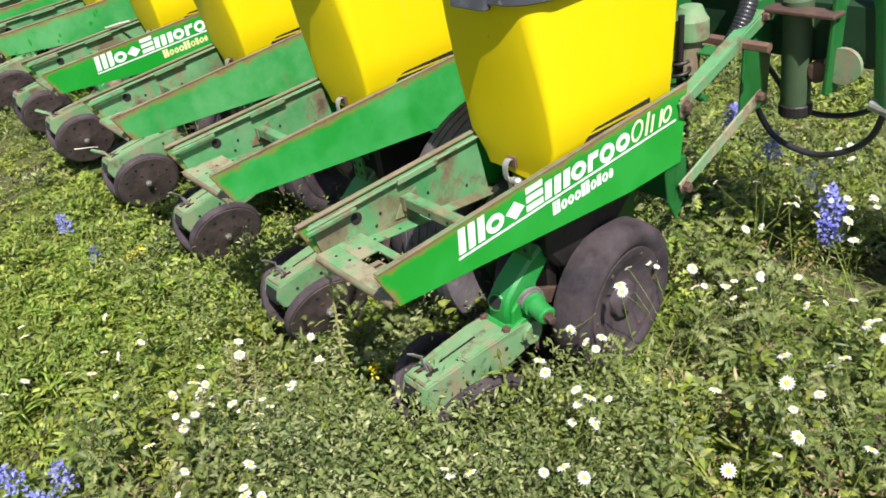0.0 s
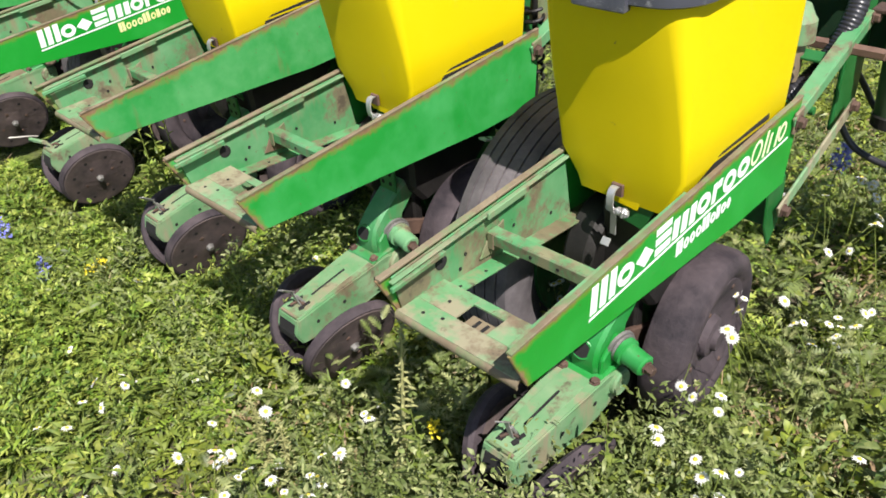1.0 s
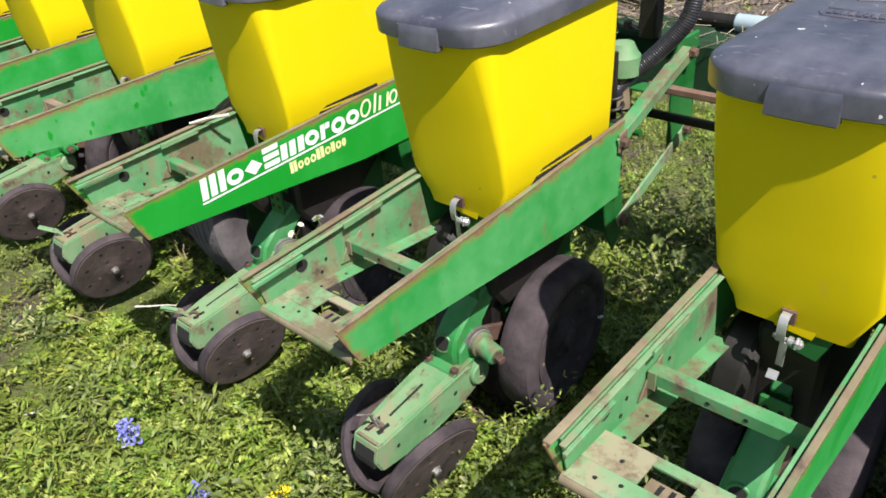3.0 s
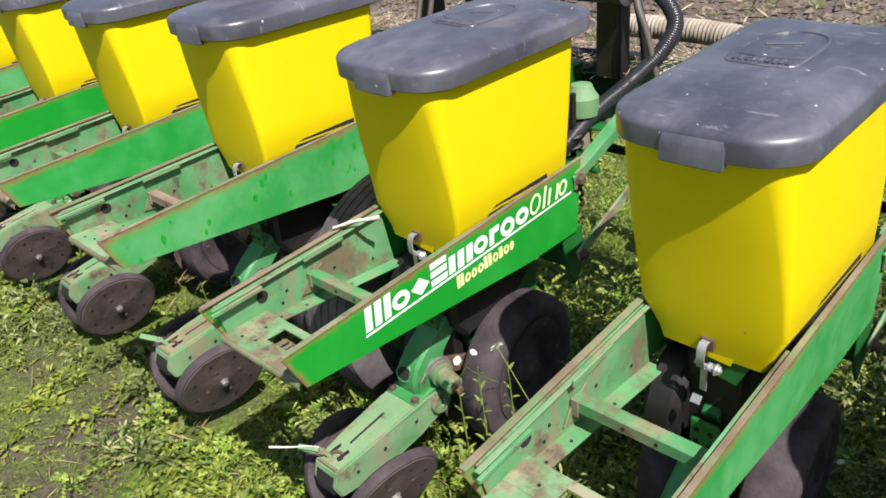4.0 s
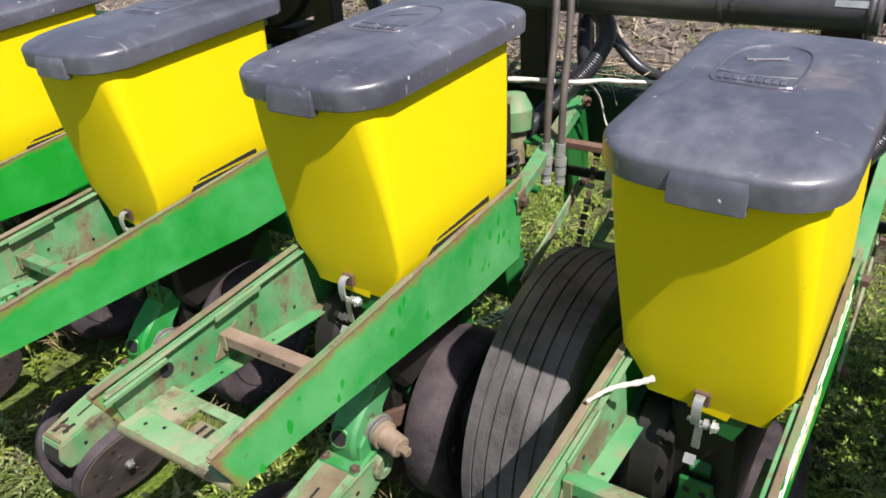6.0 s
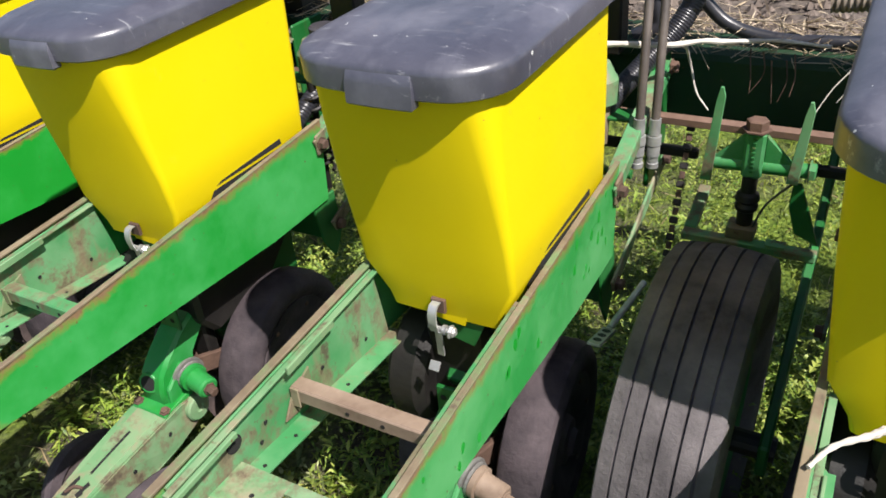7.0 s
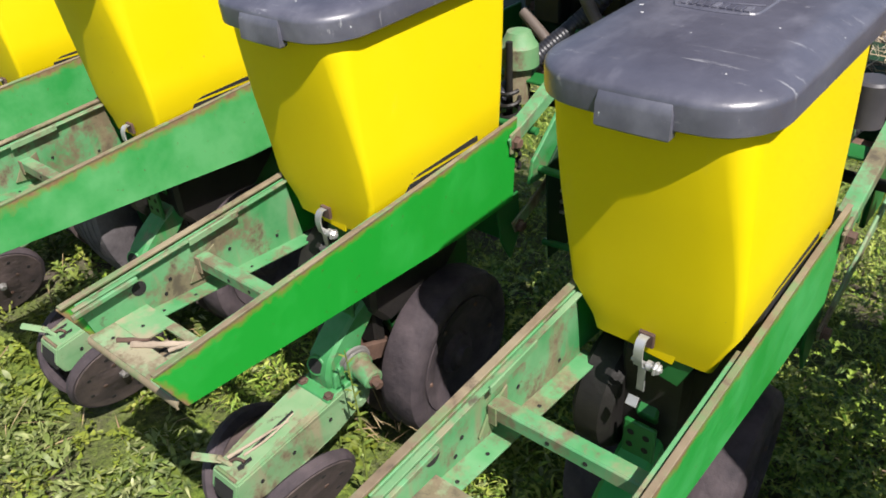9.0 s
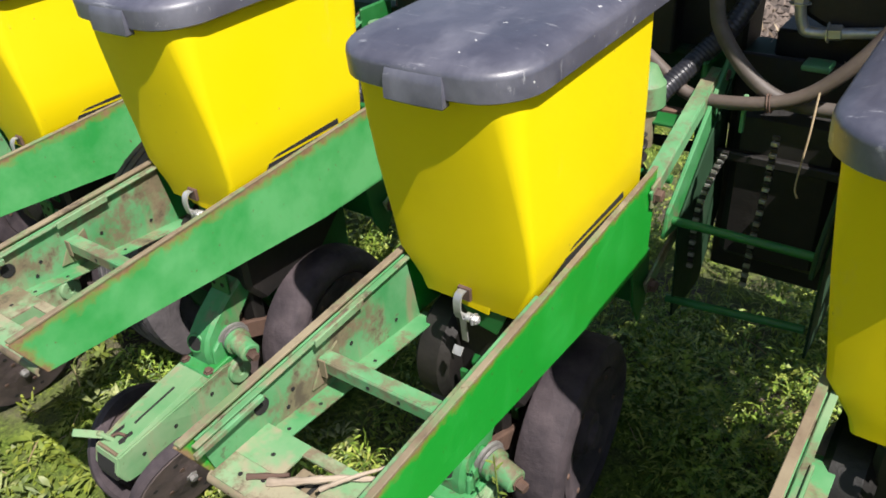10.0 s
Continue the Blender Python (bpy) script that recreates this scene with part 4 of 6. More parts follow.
# the first units have upright grey levers in place of the green ones
upright = bmesh.new()
join(upright, moved(box(-0.007, 0.007, -0.002, 0.002, 0.0, 0.055, 0.001), pose(0.000, 0.185, 0.322, 14, -8)))
join(upright, moved(box(-0.009, 0.009, -0.002, 0.002, 0.0, 0.050, 0.001), pose(-0.006, 0.172, 0.374, 48, -14, 25)))
join(upright, rod((0.006, 0.20, 0.322), (0.002, 0.178, 0.362), 0.004, 8))
lever_mesh = bpy.data.meshes.new("lever")
upright.to_mesh(lever_mesh)
upright.free()
lever_mesh.materials.append(washer_steel)
for k in (0, 1, 2):
    for ob in units[k].children_recursive:
        if ob.name.startswith("handle"):
            ob.data = lever_mesh
            ob["label"] = "dull grey bent steel lever"
# dust lies thick on one arm, whose spool has rusted
for ob in units[4].children_recursive:
    if ob.name.startswith(("top_plate", "spool", "flange_stop")):
        ob.material_slots[0].link = "OBJECT"
        ob.material_slots[0].material = flange_rust if ob.name.startswith("top_plate") else rust_pale if ob.name.startswith("spool") else green_tail
# two castings have kept their gloss
for k in (0, 5):
    for ob in units[k].children_recursive:
        if ob.material_slots and ob.material_slots[0].material == green_bright or ob.name.split(".")[0] == "spool":
            ob.material_slots[0].link = "OBJECT"
            ob.material_slots[0].material = green_cast
# one unit has lost its handle
for ob in list(units[5].children_recursive):
    if ob.name.startswith("handle"):
        bpy.data.objects.remove(ob)
# the lids further along are more weathered
for k in range(3, ROWS):
    for ob in hoppers[k].children_recursive:
        if ob.material_slots[0].material == lid_grey:
            ob.material_slots[0].link = "OBJECT"
            ob.material_slots[0].material = lid_chalky
    tagged(hoppers[k], "bright yellow plastic seed hopper with chalky weathered charcoal lid")
FADED = (2, 4, 7, 8, 10)
for k in FADED:
    for ob in units[k].children:
        if ob.name.startswith("side_plate"):
            ob.material_slots[0].link = "OBJECT"
            ob.material_slots[0].material = green_faded
    tagged(units[k], "sun-faded scuffed green planter row unit in the weeds")
for k in (1, 5, 9):
    for ob in units[k].children:
        if ob.name.startswith("side_plate"):
            ob.material_slots[0].link = "OBJECT"
            ob.material_slots[0].material = green_mid
for k in (0, 3):
    plate = [ob for ob in units[k].children if ob.name.startswith("side_plate")][0]
    lettering(plate, decal_white if k == 0 else decal_yellow)
    tagged(units[k], "green planter row unit with white lettering on its plate")

# darker touched-up spots on the faded plate, and its rusty crossbar
spotted = [ob for ob in units[4].children if ob.name.startswith("side_plate")][0]
for _ in range(22):
    y = random.choice((random.uniform(0.08, 0.95), random.uniform(0.75, 0.95)))
    z = random.uniform(0.70, TOP(y) - 0.02)
    r = random.uniform(0.005, 0.012)
    blob = [(y + r * math.cos(a) * random.uniform(0.5, 0.9), z + 1.5 * r * math.sin(a) * random.uniform(0.6, 1.2)) for a in np.linspace(0, math.tau, 9)[:-1]]
    part("paint_spot", prism(blob, 0.1568, 0.1573), green, spotted, "darker green touched-up paint spot")
for ob in units[4].children:
    if ob.name.startswith("crossbar"):
        ob.material_slots[0].link = "OBJECT"
        ob.material_slots[0].material = rust_pale


# ---- toolbar and what it carries ----
X_LEFT, X_RIGHT = -ROW * (ROWS - 1) - 0.6, 1.4


def toolbar():
    bar = thing("toolbar", "grimy green square steel toolbar with shade in its colour, littered with straw", "toolbar")
    # tube and clamps get their shade from this darkened paint
    part("main_tube", box(X_LEFT, X_RIGHT, 1.455, 1.635, 0.790, 0.965, 0.012), shaded_green, bar)
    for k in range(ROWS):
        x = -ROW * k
        part("clamp", box(x - 0.125, x + 0.125, 1.440, 1.650, 0.955, 0.975, 0.004), shaded_green, bar)
        for s in (-1, 1):
            part("bolt", hexbolt((x + 0.1 * s, 1.46, 0.975), (0, 0, 1), 0.014, 0.02), rust, bar)


def shafts():
    sh = thing("drive_shaft", "long brown rusty hexagonal drive shaft", "shaft")
    for x0, x1 in ((X_LEFT, -4.42), (-4.06, 0.24)):
        part("shaft", lathe([(x0, 0), (x0, 0.0145), (x1, 0.0145), (x1, 0)], 6, (1, 0, 0), (0, 1.275, 0.878)), shaft_brown, sh)
    low = thing("lift_bar", "dark steel lower bar behind the toolbar", "bar")
    gaps = sorted([X_LEFT] + [-ROW * (k + 0.5) - 0.018 + d for k in (0, 3, 7) for d in (-0.12, 0.12)] + [-0.2])
    for x0, x1 in zip(gaps[::2], gaps[1::2]):
        part("bar", box(x0, x1, 1.30, 1.322, 0.772, 0.796, 0.004), dark_iron, low)


def vacuum_pipe():
    vp = thing("vacuum_pipe", "dark grey plastic vacuum manifold pipe above the toolbar", "pipe")
    x0, x1 = X_LEFT, -2.235
    smooth(part("tube", rod((x0, 1.385, 1.248), (x1, 1.385, 1.248), 0.052, 48, 0.003), pipe_dark, vp))
    smooth(part("end_cap", lathe([(0, 0), (0, 0.0555), (0.006, 0.057), (0.012, 0.0545), (0.018, 0.057), (0.024, 0.0555), (0.026, 0.048), (0.026, 0)], 40, (1, 0, 0), (x1 - 0.02, 1.385, 1.248)), pipe_dark, vp))
    x = x1 - 0.30
    while x > x0:
        part("band", lathe([(0, 0.052), (0, 0.0545), (0.010, 0.0545), (0.010, 0.052)], 28, (1, 0, 0), (x, 1.385, 1.248)), pipe_dark, vp)
        part("band", lathe([(0, 0.052), (0, 0.0545), (0.010, 0.0545), (0.010, 0.052)], 28, (1, 0, 0), (x - 0.028, 1.385, 1.248)), pipe_dark, vp)
        x -= 0.381
    part("post", box(-1.555, -1.500, 1.40, 1.45, 0.965, 1.30, 0.005), dark_iron, vp, "black upright post")
    for k in range(3, ROWS, 1):
        xx = -ROW * k + 0.10
        part("label_strip", moved(box(-0.035, 0.035, -0.001, 0.001, -0.007, 0.007, 0.0004), pose(xx - 0.10, 1.336, 1.266, -18)), zinc, vp) if k == 3 else None
        part("post", box(xx - 0.055 - 0.11, xx + 0.03 - 0.11, 1.40, 1.46, 0.965, 1.215, 0.005), dark_iron, vp, "black upright post")


def vacuum_hose(k):
    """Corrugated black hose from the manifold round to the row unit."""
    x = -ROW * k
    h = thing("vacuum_hose", "black corrugated vacuum hose looping to a row unit", "hose", "vacuum hoses")
    line = [(0.05, 1.40, 1.245), (0.13, 1.42, 1.225), (0.186, 1.42, 1.151), (0.17, 1.38, 1.075), (0.115, 1.32, 1.0), (0.06, 1.22, 0.93), (0.03, 1.12, 0.86), (0.01, 1.04, 0.80)]
    if k < 3:
        line = [(0.14, 1.52, 1.36), (0.16, 1.40, 1.30), (0.178, 1.33, 1.22), (0.188, 1.30, 1.145), (0.178, 1.28, 1.07), (0.122, 1.25, 0.99), (0.058, 1.20, 0.915), (0.02, 1.12, 0.84), (0.0, 1.03, 0.78)]
    if k < 2:
        line = [(0.12, 1.56, 1.16), (0.13, 1.46, 1.10), (0.13, 1.36, 1.02), (0.14, 1.32, 0.955), (0.124, 1.27, 0.865), (0.094, 1.20, 0.797), (0.04, 1.12, 0.755), (0.0, 1.03, 0.73)]
    smooth(part("hose", sweep(spline([(a + x, b_, c) for a, b_, c in line], 10), 0.0225, 14, *((0.0020, 0.0066) if 1 <= k <= 4 else (0.0024, 0.0100))), hose_black, h), 70)
    for p, q in ((line[0], line[1]), (line[-1], line[-2])):
        p, q = Vector(p) + Vector((x, 0, 0)), Vector(q) + Vector((x, 0, 0))
        part("cuff", rod(p - (q - p) * 0.1, p + (q - p).normalized() * 0.035, 0.027, 16, 0.002), dark_iron, h, "smooth black rubber cuff")


def cable(name, points, r, material, label, seg=14, category="hose"):
    h = thing(name, label, category)
    smooth(part("hose", sweep(spline(points, 10), r, seg), material, h), 60)
    return h


def fitting(h, p, d):
    """Zinc crimp, nut and coupler at a hose's end, pointing along d."""
    d = Vector(d).normalized()
    prof = [(0, 0), (0, 0.0125), (0.035, 0.0125), (0.035, 0.009), (0.038, 0.009), (0.038, 0.016), (0.058, 0.016), (0.058, 0.010), (0.062, 0.010), (0.062, 0.0145), (0.084, 0.0145), (0.086, 0.012), (0.100, 0.012), (0.101, 0.0135), (0.112, 0.0135), (0.112, 0)]
    smooth(part("coupling", lathe(prof, 14, d, p), zinc, h, "dull zinc threaded coupling"), 30)


def carrying_wheel(x):
    w = thing("carrying_wheel", "ribbed black rubber carrying wheel between row units", "wheel", "carrying wheels")
    m = Matrix.Translation((x, 0.842, 0.397))
    half, R = 0.097, 0.385
    prof = [(-0.066, 0.225), (-0.094, 0.285), (-0.103, 0.335), (-half, 0.367)]
    grooves = (-0.066, -0.034, 0.0, 0.034, 0.066)
    a = -half
    prof.append((a + 0.004, R - 0.010))
    for g in grooves:
        prof += [(g - 0.0026, R - 1.1 * g * g), (g - 0.0016, R - 0.010), (g + 0.0016, R - 0.010), (g + 0.0026, R - 1.1 * g * g)]
    prof += [(half - 0.004, R - 0.010), (half, 0.367), (0.103, 0.335), (0.094, 0.285), (0.066, 0.225)]
    smooth(part("tyre", moved(lathe(prof, 72, (1, 0, 0), closed=True), m), rubber, w, "dusty ribbed implement tyre"), 30)
    smooth(part("rim", moved(lathe([(-0.065, 0), (-0.065, 0.19), (-0.075, 0.226), (-0.060, 0.232), (0.060, 0.232), (0.075, 0.226), (0.05, 0.19), (0.03, 0.07), (0.03, 0)], 40, (1, 0, 0)), m), green_dark, w))
    part("wheel_leg", prism([(0.80, 0.355), (0.80, 0.435), (1.32, 0.66), (1.46, 0.82), (1.46, 0.70), (1.36, 0.58)], x + 0.135, x + 0.155, 0.004), green_dark, w, "dark green wheel leg")
    part("axle", rod((x - 0.08, 0.842, 0.397), (x + 0.165, 0.842, 0.397), 0.026), dark_iron, w)
    # cradle over the tyre: a square frame, a cross tube between two leaf plates, and a ribbed column with a large bolt
    part("cradle_bar", box(x - 0.135, x + 0.155, 1.205, 1.235, 0.612, 0.632, 0.003), green_frame, w, "pale green cradle bar above the tyre")
    part("cradle_bar", prism([(1.235, 0.615), (1.235, 0.635), (1.37, 0.675), (1.37, 0.655)], x - 0.135, x - 0.108, 0.002), green_frame, w)
    part("cradle_bar", prism([(1.235, 0.56), (1.235, 0.632), (1.36, 0.655), (1.36, 0.60)], x + 0.140, x + 0.156, 0.002), green_bright, w)
    part("cradle_block", box(x - 0.040, x + 0.022, 1.215, 1.262, 0.632, 0.664, 0.004), flange_rust, w, "rust-brown seat block")
    part("cradle_block", box(x + 0.048, x + 0.090, 1.206, 1.234, 0.632, 0.638, 0.001), green_frame, w)
    part("fork", prism([(x + 0.082, 0.780), (x + 0.100, 0.775), (x + 0.152, 0.632), (x + 0.100, 0.655), (x + 0.080, 0.72)], 1.245, 1.257, 0.002, "y"), green_dark, w)
    smooth(part("cross_tube", rod((x - 0.098, 1.245, 0.806), (x + 0.108, 1.245, 0.812), 0.0165, 18, 0.002), green_bright, w))
    for xa, xb, za, zb in ((-0.098, -0.083, 0.765, 0.985), (0.080, 0.092, 0.785, 0.972)):
        q = [(x + xa - 0.012, za), (x + xa + 0.012, za), (x + xb + 0.009, zb - 0.02), (x + xb + 0.003, zb), (x + xb - 0.003, zb), (x + xb - 0.009, zb - 0.03)]
        part("leaf_plate", prism(q, 1.225, 1.232, 0.001, "y"), green_frame, w, "pale green upright leaf plate")
    part("nut", hexbolt((x + 0.108, 1.245, 0.812), (1, 0, 0), 0.020, 0.014), green_bright, w)
    part("ratchet_column", box(x - 0.025, x + 0.017, 1.222, 1.262, 0.785, 0.893, 0.006), green_bright, w)
    for k in range(8):
        part("ratchet_tooth", box(x - 0.008, x + 0.000, 1.2195, 1.2225, 0.800 + 0.011 * k, 0.806 + 0.011 * k, 0.0008), green_dark, w)
    for q in ([(x - 0.088, 0.818), (x - 0.025, 0.885), (x - 0.025, 0.815)], [(x + 0.080, 0.822), (x + 0.017, 0.885), (x + 0.017, 0.815)]):
        part("gusset", prism(q, 1.236, 1.248, 0.002, "y"), green_bright, w)
    part("bolt_head", hexbolt((x - 0.006, 1.242, 0.893), (0, 0, 1), 0.023, 0.024), rust, w, "large rusty bolt head")
    smooth(part("spring_boot", lathe([(0, 0), (0, 0.018), (0.035, 0.018), (0.040, 0.024), (0.050, 0.026), (0.058, 0.021), (0.066, 0.027), (0.078, 0.024), (0.084, 0.017), (0.125, 0.016), (0.125, 0)], 18, (0, 0, 1), (x - 0.006, 1.242, 0.662)), dark_iron, w, "black rubber spring boot"), 30)
    part("thin_cable", sweep(spline([(x + 0.012, 1.23, 0.655), (x + 0.035, 1.24, 0.72), (x + 0.080, 1.25, 0.775)], 6), 0.0028, 6), hose_black, w)
    # drive chain beside the tyre
    chain = thing("drive_chain", "oily black roller chain beside the carrying wheel", "chain", "drive chains")
    for k in range(46):
        u = k / 45
        p = Vector((x - 0.150, 0.86 + 0.42 * u, 0.30 + 0.56 * u - 0.10 * math.sin(math.pi * u)))
        part("link", moved(box(-0.009, 0.009, -0.0075, 0.0075, -0.005, 0.005, 0.0015) if k % 2 else box(-0.006, 0.006, -0.0085, 0.0085, -0.004, 0.004, 0.0015), Matrix.Translation(p) @ pose(0, 0, 0, 53 + (0 if k % 2 else 8))), dark_iron if k % 2 else rust, chain)
    tens = thing("chain_tensioner", "grey perforated chain tensioner strap", "tensioner", "chain tensioners")
    set_at = pose(x - 0.166, 0.74, 0.662, -20)
    part("strap", moved(box(-0.013, 0.013, -0.05, 0.05, -0.003, 0.003, 0.001), set_at), washer_steel, tens)
    for k in (-1, 0, 1):
        part("hole", moved(lathe([(0, 0), (0, 0.0085), (0.001, 0.0085), (0.001, 0)], 12, (0, 0, 1), (0, 0.028 * k, 0.0028)), set_at), black_hole, tens)
    part("rod", rod((x - 0.166, 0.785, 0.648), (x - 0.166, 1.02, 0.600), 0.007, 10), zinc, tens)
    return w


toolbar()
shafts()
vacuum_pipe()
for k in range(ROWS):
    vacuum_hose(k)
for k, off in ((0, 0.040), (3, -0.004), (7, 0.0)):
    carrying_wheel(-ROW * (k + 0.5) + off)


# ---- hoses, straw and small things on the toolbar ----
def hydraulic_pair():
    for dx, dy, dz in ((0.0, 0.0, 0.0), (0.027, 0.026, -0.008)):
        h = cable("hydraulic_hose", [(-2.900 + dx, 1.144 + dy, 0.925 + dz), (-2.903 + dx, 1.165 + dy, 1.04), (-2.915 + dx, 1.22 + dy, 1.18), (-2.935 + dx, 1.28 + dy, 1.31), (-2.965 + dx, 1.40 + dy, 1.40), (-3.02 + dx, 1.60 + dy, 1.38), (-3.06 + dx, 1.75, 1.15), (-3.07 + dx, 1.80, 0.96)], 0.0095, hose_brown, "grey-brown hydraulic hose hanging with zinc couplings")
        fitting(h, (-2.900 + dx, 1.144 + dy, 0.930 + dz), (0, -0.05, -1))
        tagged(h, group="hydraulic hoses")


def end_hose():
    h = cable("hydraulic_hose", [(-2.215, 1.40, 1.24), (-2.19, 1.37, 1.195), (-2.155, 1.36, 1.13), (-2.12, 1.355, 1.03), (-2.083, 1.35, 0.90), (-2.060, 1.345, 0.78), (-2.042, 1.335, 0.70)], 0.010, hose_brown, "limp grey-brown hose with a coupling at its end")
    fitting(h, (-2.042, 1.335, 0.702), (0.12, -0.05, -1))
    tagged(h, group="hydraulic hoses")


hose_rust = grainy("cracked_brown_hose_rubber", (0.060, 0.044, 0.036), (0.12, 0.095, 0.078), 60, 0.6, 0.0, 0.4, 5)


def loops():
    cable("black_hose", [(-3.00, 1.60, 1.18), (-2.985, 1.55, 1.06), (-2.98, 1.54, 1.00), (-3.03, 1.52, 0.97)], 0.022, hose_black, "short black rubber hose over the toolbar", 12)
    cable("black_hose", [(-2.97, 1.55, 1.17), (-2.905, 1.55, 1.10), (-2.818, 1.55, 1.015), (-2.704, 1.55, 0.985), (-2.55, 1.56, 0.985), (-2.3, 1.60, 0.985)], 0.016, hose_black, "black rubber hose lying over the toolbar", 12)
    g = cable("return_hose", [(-4.43, 1.30, 1.24), (-4.422, 1.29, 1.141), (-4.403, 1.29, 1.074), (-4.339, 1.29, 0.993), (-4.269, 1.295, 0.945), (-4.196, 1.31, 0.930), (-4.112, 1.31, 0.935), (-4.04, 1.32, 0.95)], 0.0165, hose_brown, "grey-brown rubber return hose hanging in a loop", 14)
    for p in ((-4.424, 1.292, 1.150), (-4.075, 1.315, 1.135)):
        part("clamp", rod(Vector(p) + Vector((0.001, 0.002, 0.03)), p, 0.021, 14), zinc, g, "bright hose clamp")
    cable("brown_hose", [(-4.60, 1.30, 1.02), (-4.523, 1.28, 0.973), (-4.474, 1.275, 0.937), (-4.411, 1.27, 0.925), (-4.293, 1.265, 0.939), (-4.21, 1.27, 0.97), (-4.14, 1.28, 1.034), (-4.089, 1.30, 1.106), (-4.05, 1.34, 1.19)], 0.0155, hose_rust, "cracked rust-brown hose slung below the fan", 14)
    t = thing("wire_tie", "thin copper wire tie round two hoses", "tie")
    for d in (0.0, 0.006):
        part("turn", lathe([(0, 0.019), (0.002, 0.021), (0.004, 0.019)], 16, (1, 0.1, 0.2), (-4.283 + d, 1.268, 0.941)), rust, t)
    cable("black_hose", [(-2.95, 1.50, 1.20), (-2.80, 1.50, 1.262), (-2.703, 1.50, 1.281), (-2.618, 1.50, 1.292), (-2.537, 1.50, 1.298), (-2.459, 1.50, 1.296), (-2.391, 1.50, 1.286), (-2.30, 1.50, 1.24), (-2.26, 1.51, 1.12), (-2.25, 1.53, 0.975)], 0.014, hose_black, "black rubber hose arching along the vacuum pipe", 12)
    # black hose loops at the end of the toolbar
    cable("black_hose", [(0.10, 1.45, 0.80), (0.146, 1.50, 0.703), (0.197, 1.51, 0.633), (0.286, 1.51, 0.616), (0.381, 1.51, 0.638), (0.444, 1.51, 0.684), (0.47, 1.52, 0.75)], 0.0085, hose_black, "thin black hose hanging in a loop", 10)
    cable("black_hose", [(0.10, 1.44, 0.70), (0.112, 1.47, 0.606), (0.172, 1.48, 0.526), (0.282, 1.48, 0.502), (0.379, 1.48, 0.533), (0.442, 1.49, 0.592), (0.462, 1.50, 0.679), (0.455, 1.52, 0.76)], 0.0095, hose_black, "thin black hose hanging in a deep loop", 10)


olive_dark = paint("dark_olive_paint", (0.030, 0.060, 0.025), (0.055, 0.085, 0.04), (0.08, 0.075, 0.05), 0.5, 0.58, 0.6)


def end_machinery():
    """Folding gear at the end of the toolbar."""
    m = thing("fold_cylinder", "olive-green hydraulic cylinder standing beside the toolbar", "cylinder")
    smooth(part("barrel", rod((0.245, 1.43, 0.66), (0.225, 1.43, 0.97), 0.040, 24, 0.006), olive_dark, m))
    part("gland", rod((0.247, 1.43, 0.64), (0.246, 1.43, 0.675), 0.046, 24, 0.004), dark_iron, m)
    w = thing("wing_hinge", "glossy green tubular hinge post with rusty pins", "hinge")
    smooth(part("post", rod((0.50, 1.50, 0.70), (0.42, 1.50, 1.25), 0.065, 28, 0.006), green_bright, w))
    part("plate", prism([(1.40, 0.72), (1.40, 0.99), (1.50, 0.99), (1.50, 0.72)], 0.33, 0.345, 0.004), green_dark, w)
    part("ear", lathe([(0, 0), (0, 0.05), (0.014, 0.05), (0.014, 0)], 24, (0, -1, 0), (0.365, 1.44, 0.80)), deck_green, w)
    part("pin", lathe([(0, 0), (0, 0.030), (0.03, 0.030), (0.034, 0.02), (0.034, 0)], 18, (0, -1, 0), (0.30, 1.45, 0.775)), rust, w)
    part("top_strap", box(0.16, 0.36, 1.36, 1.42, 0.94, 0.952, 0.003), rust, w)
    part("pin_end", rod((0.44, 1.46, 0.70), (0.50, 1.45, 0.69), 0.018, 14, 0.003), zinc, w)


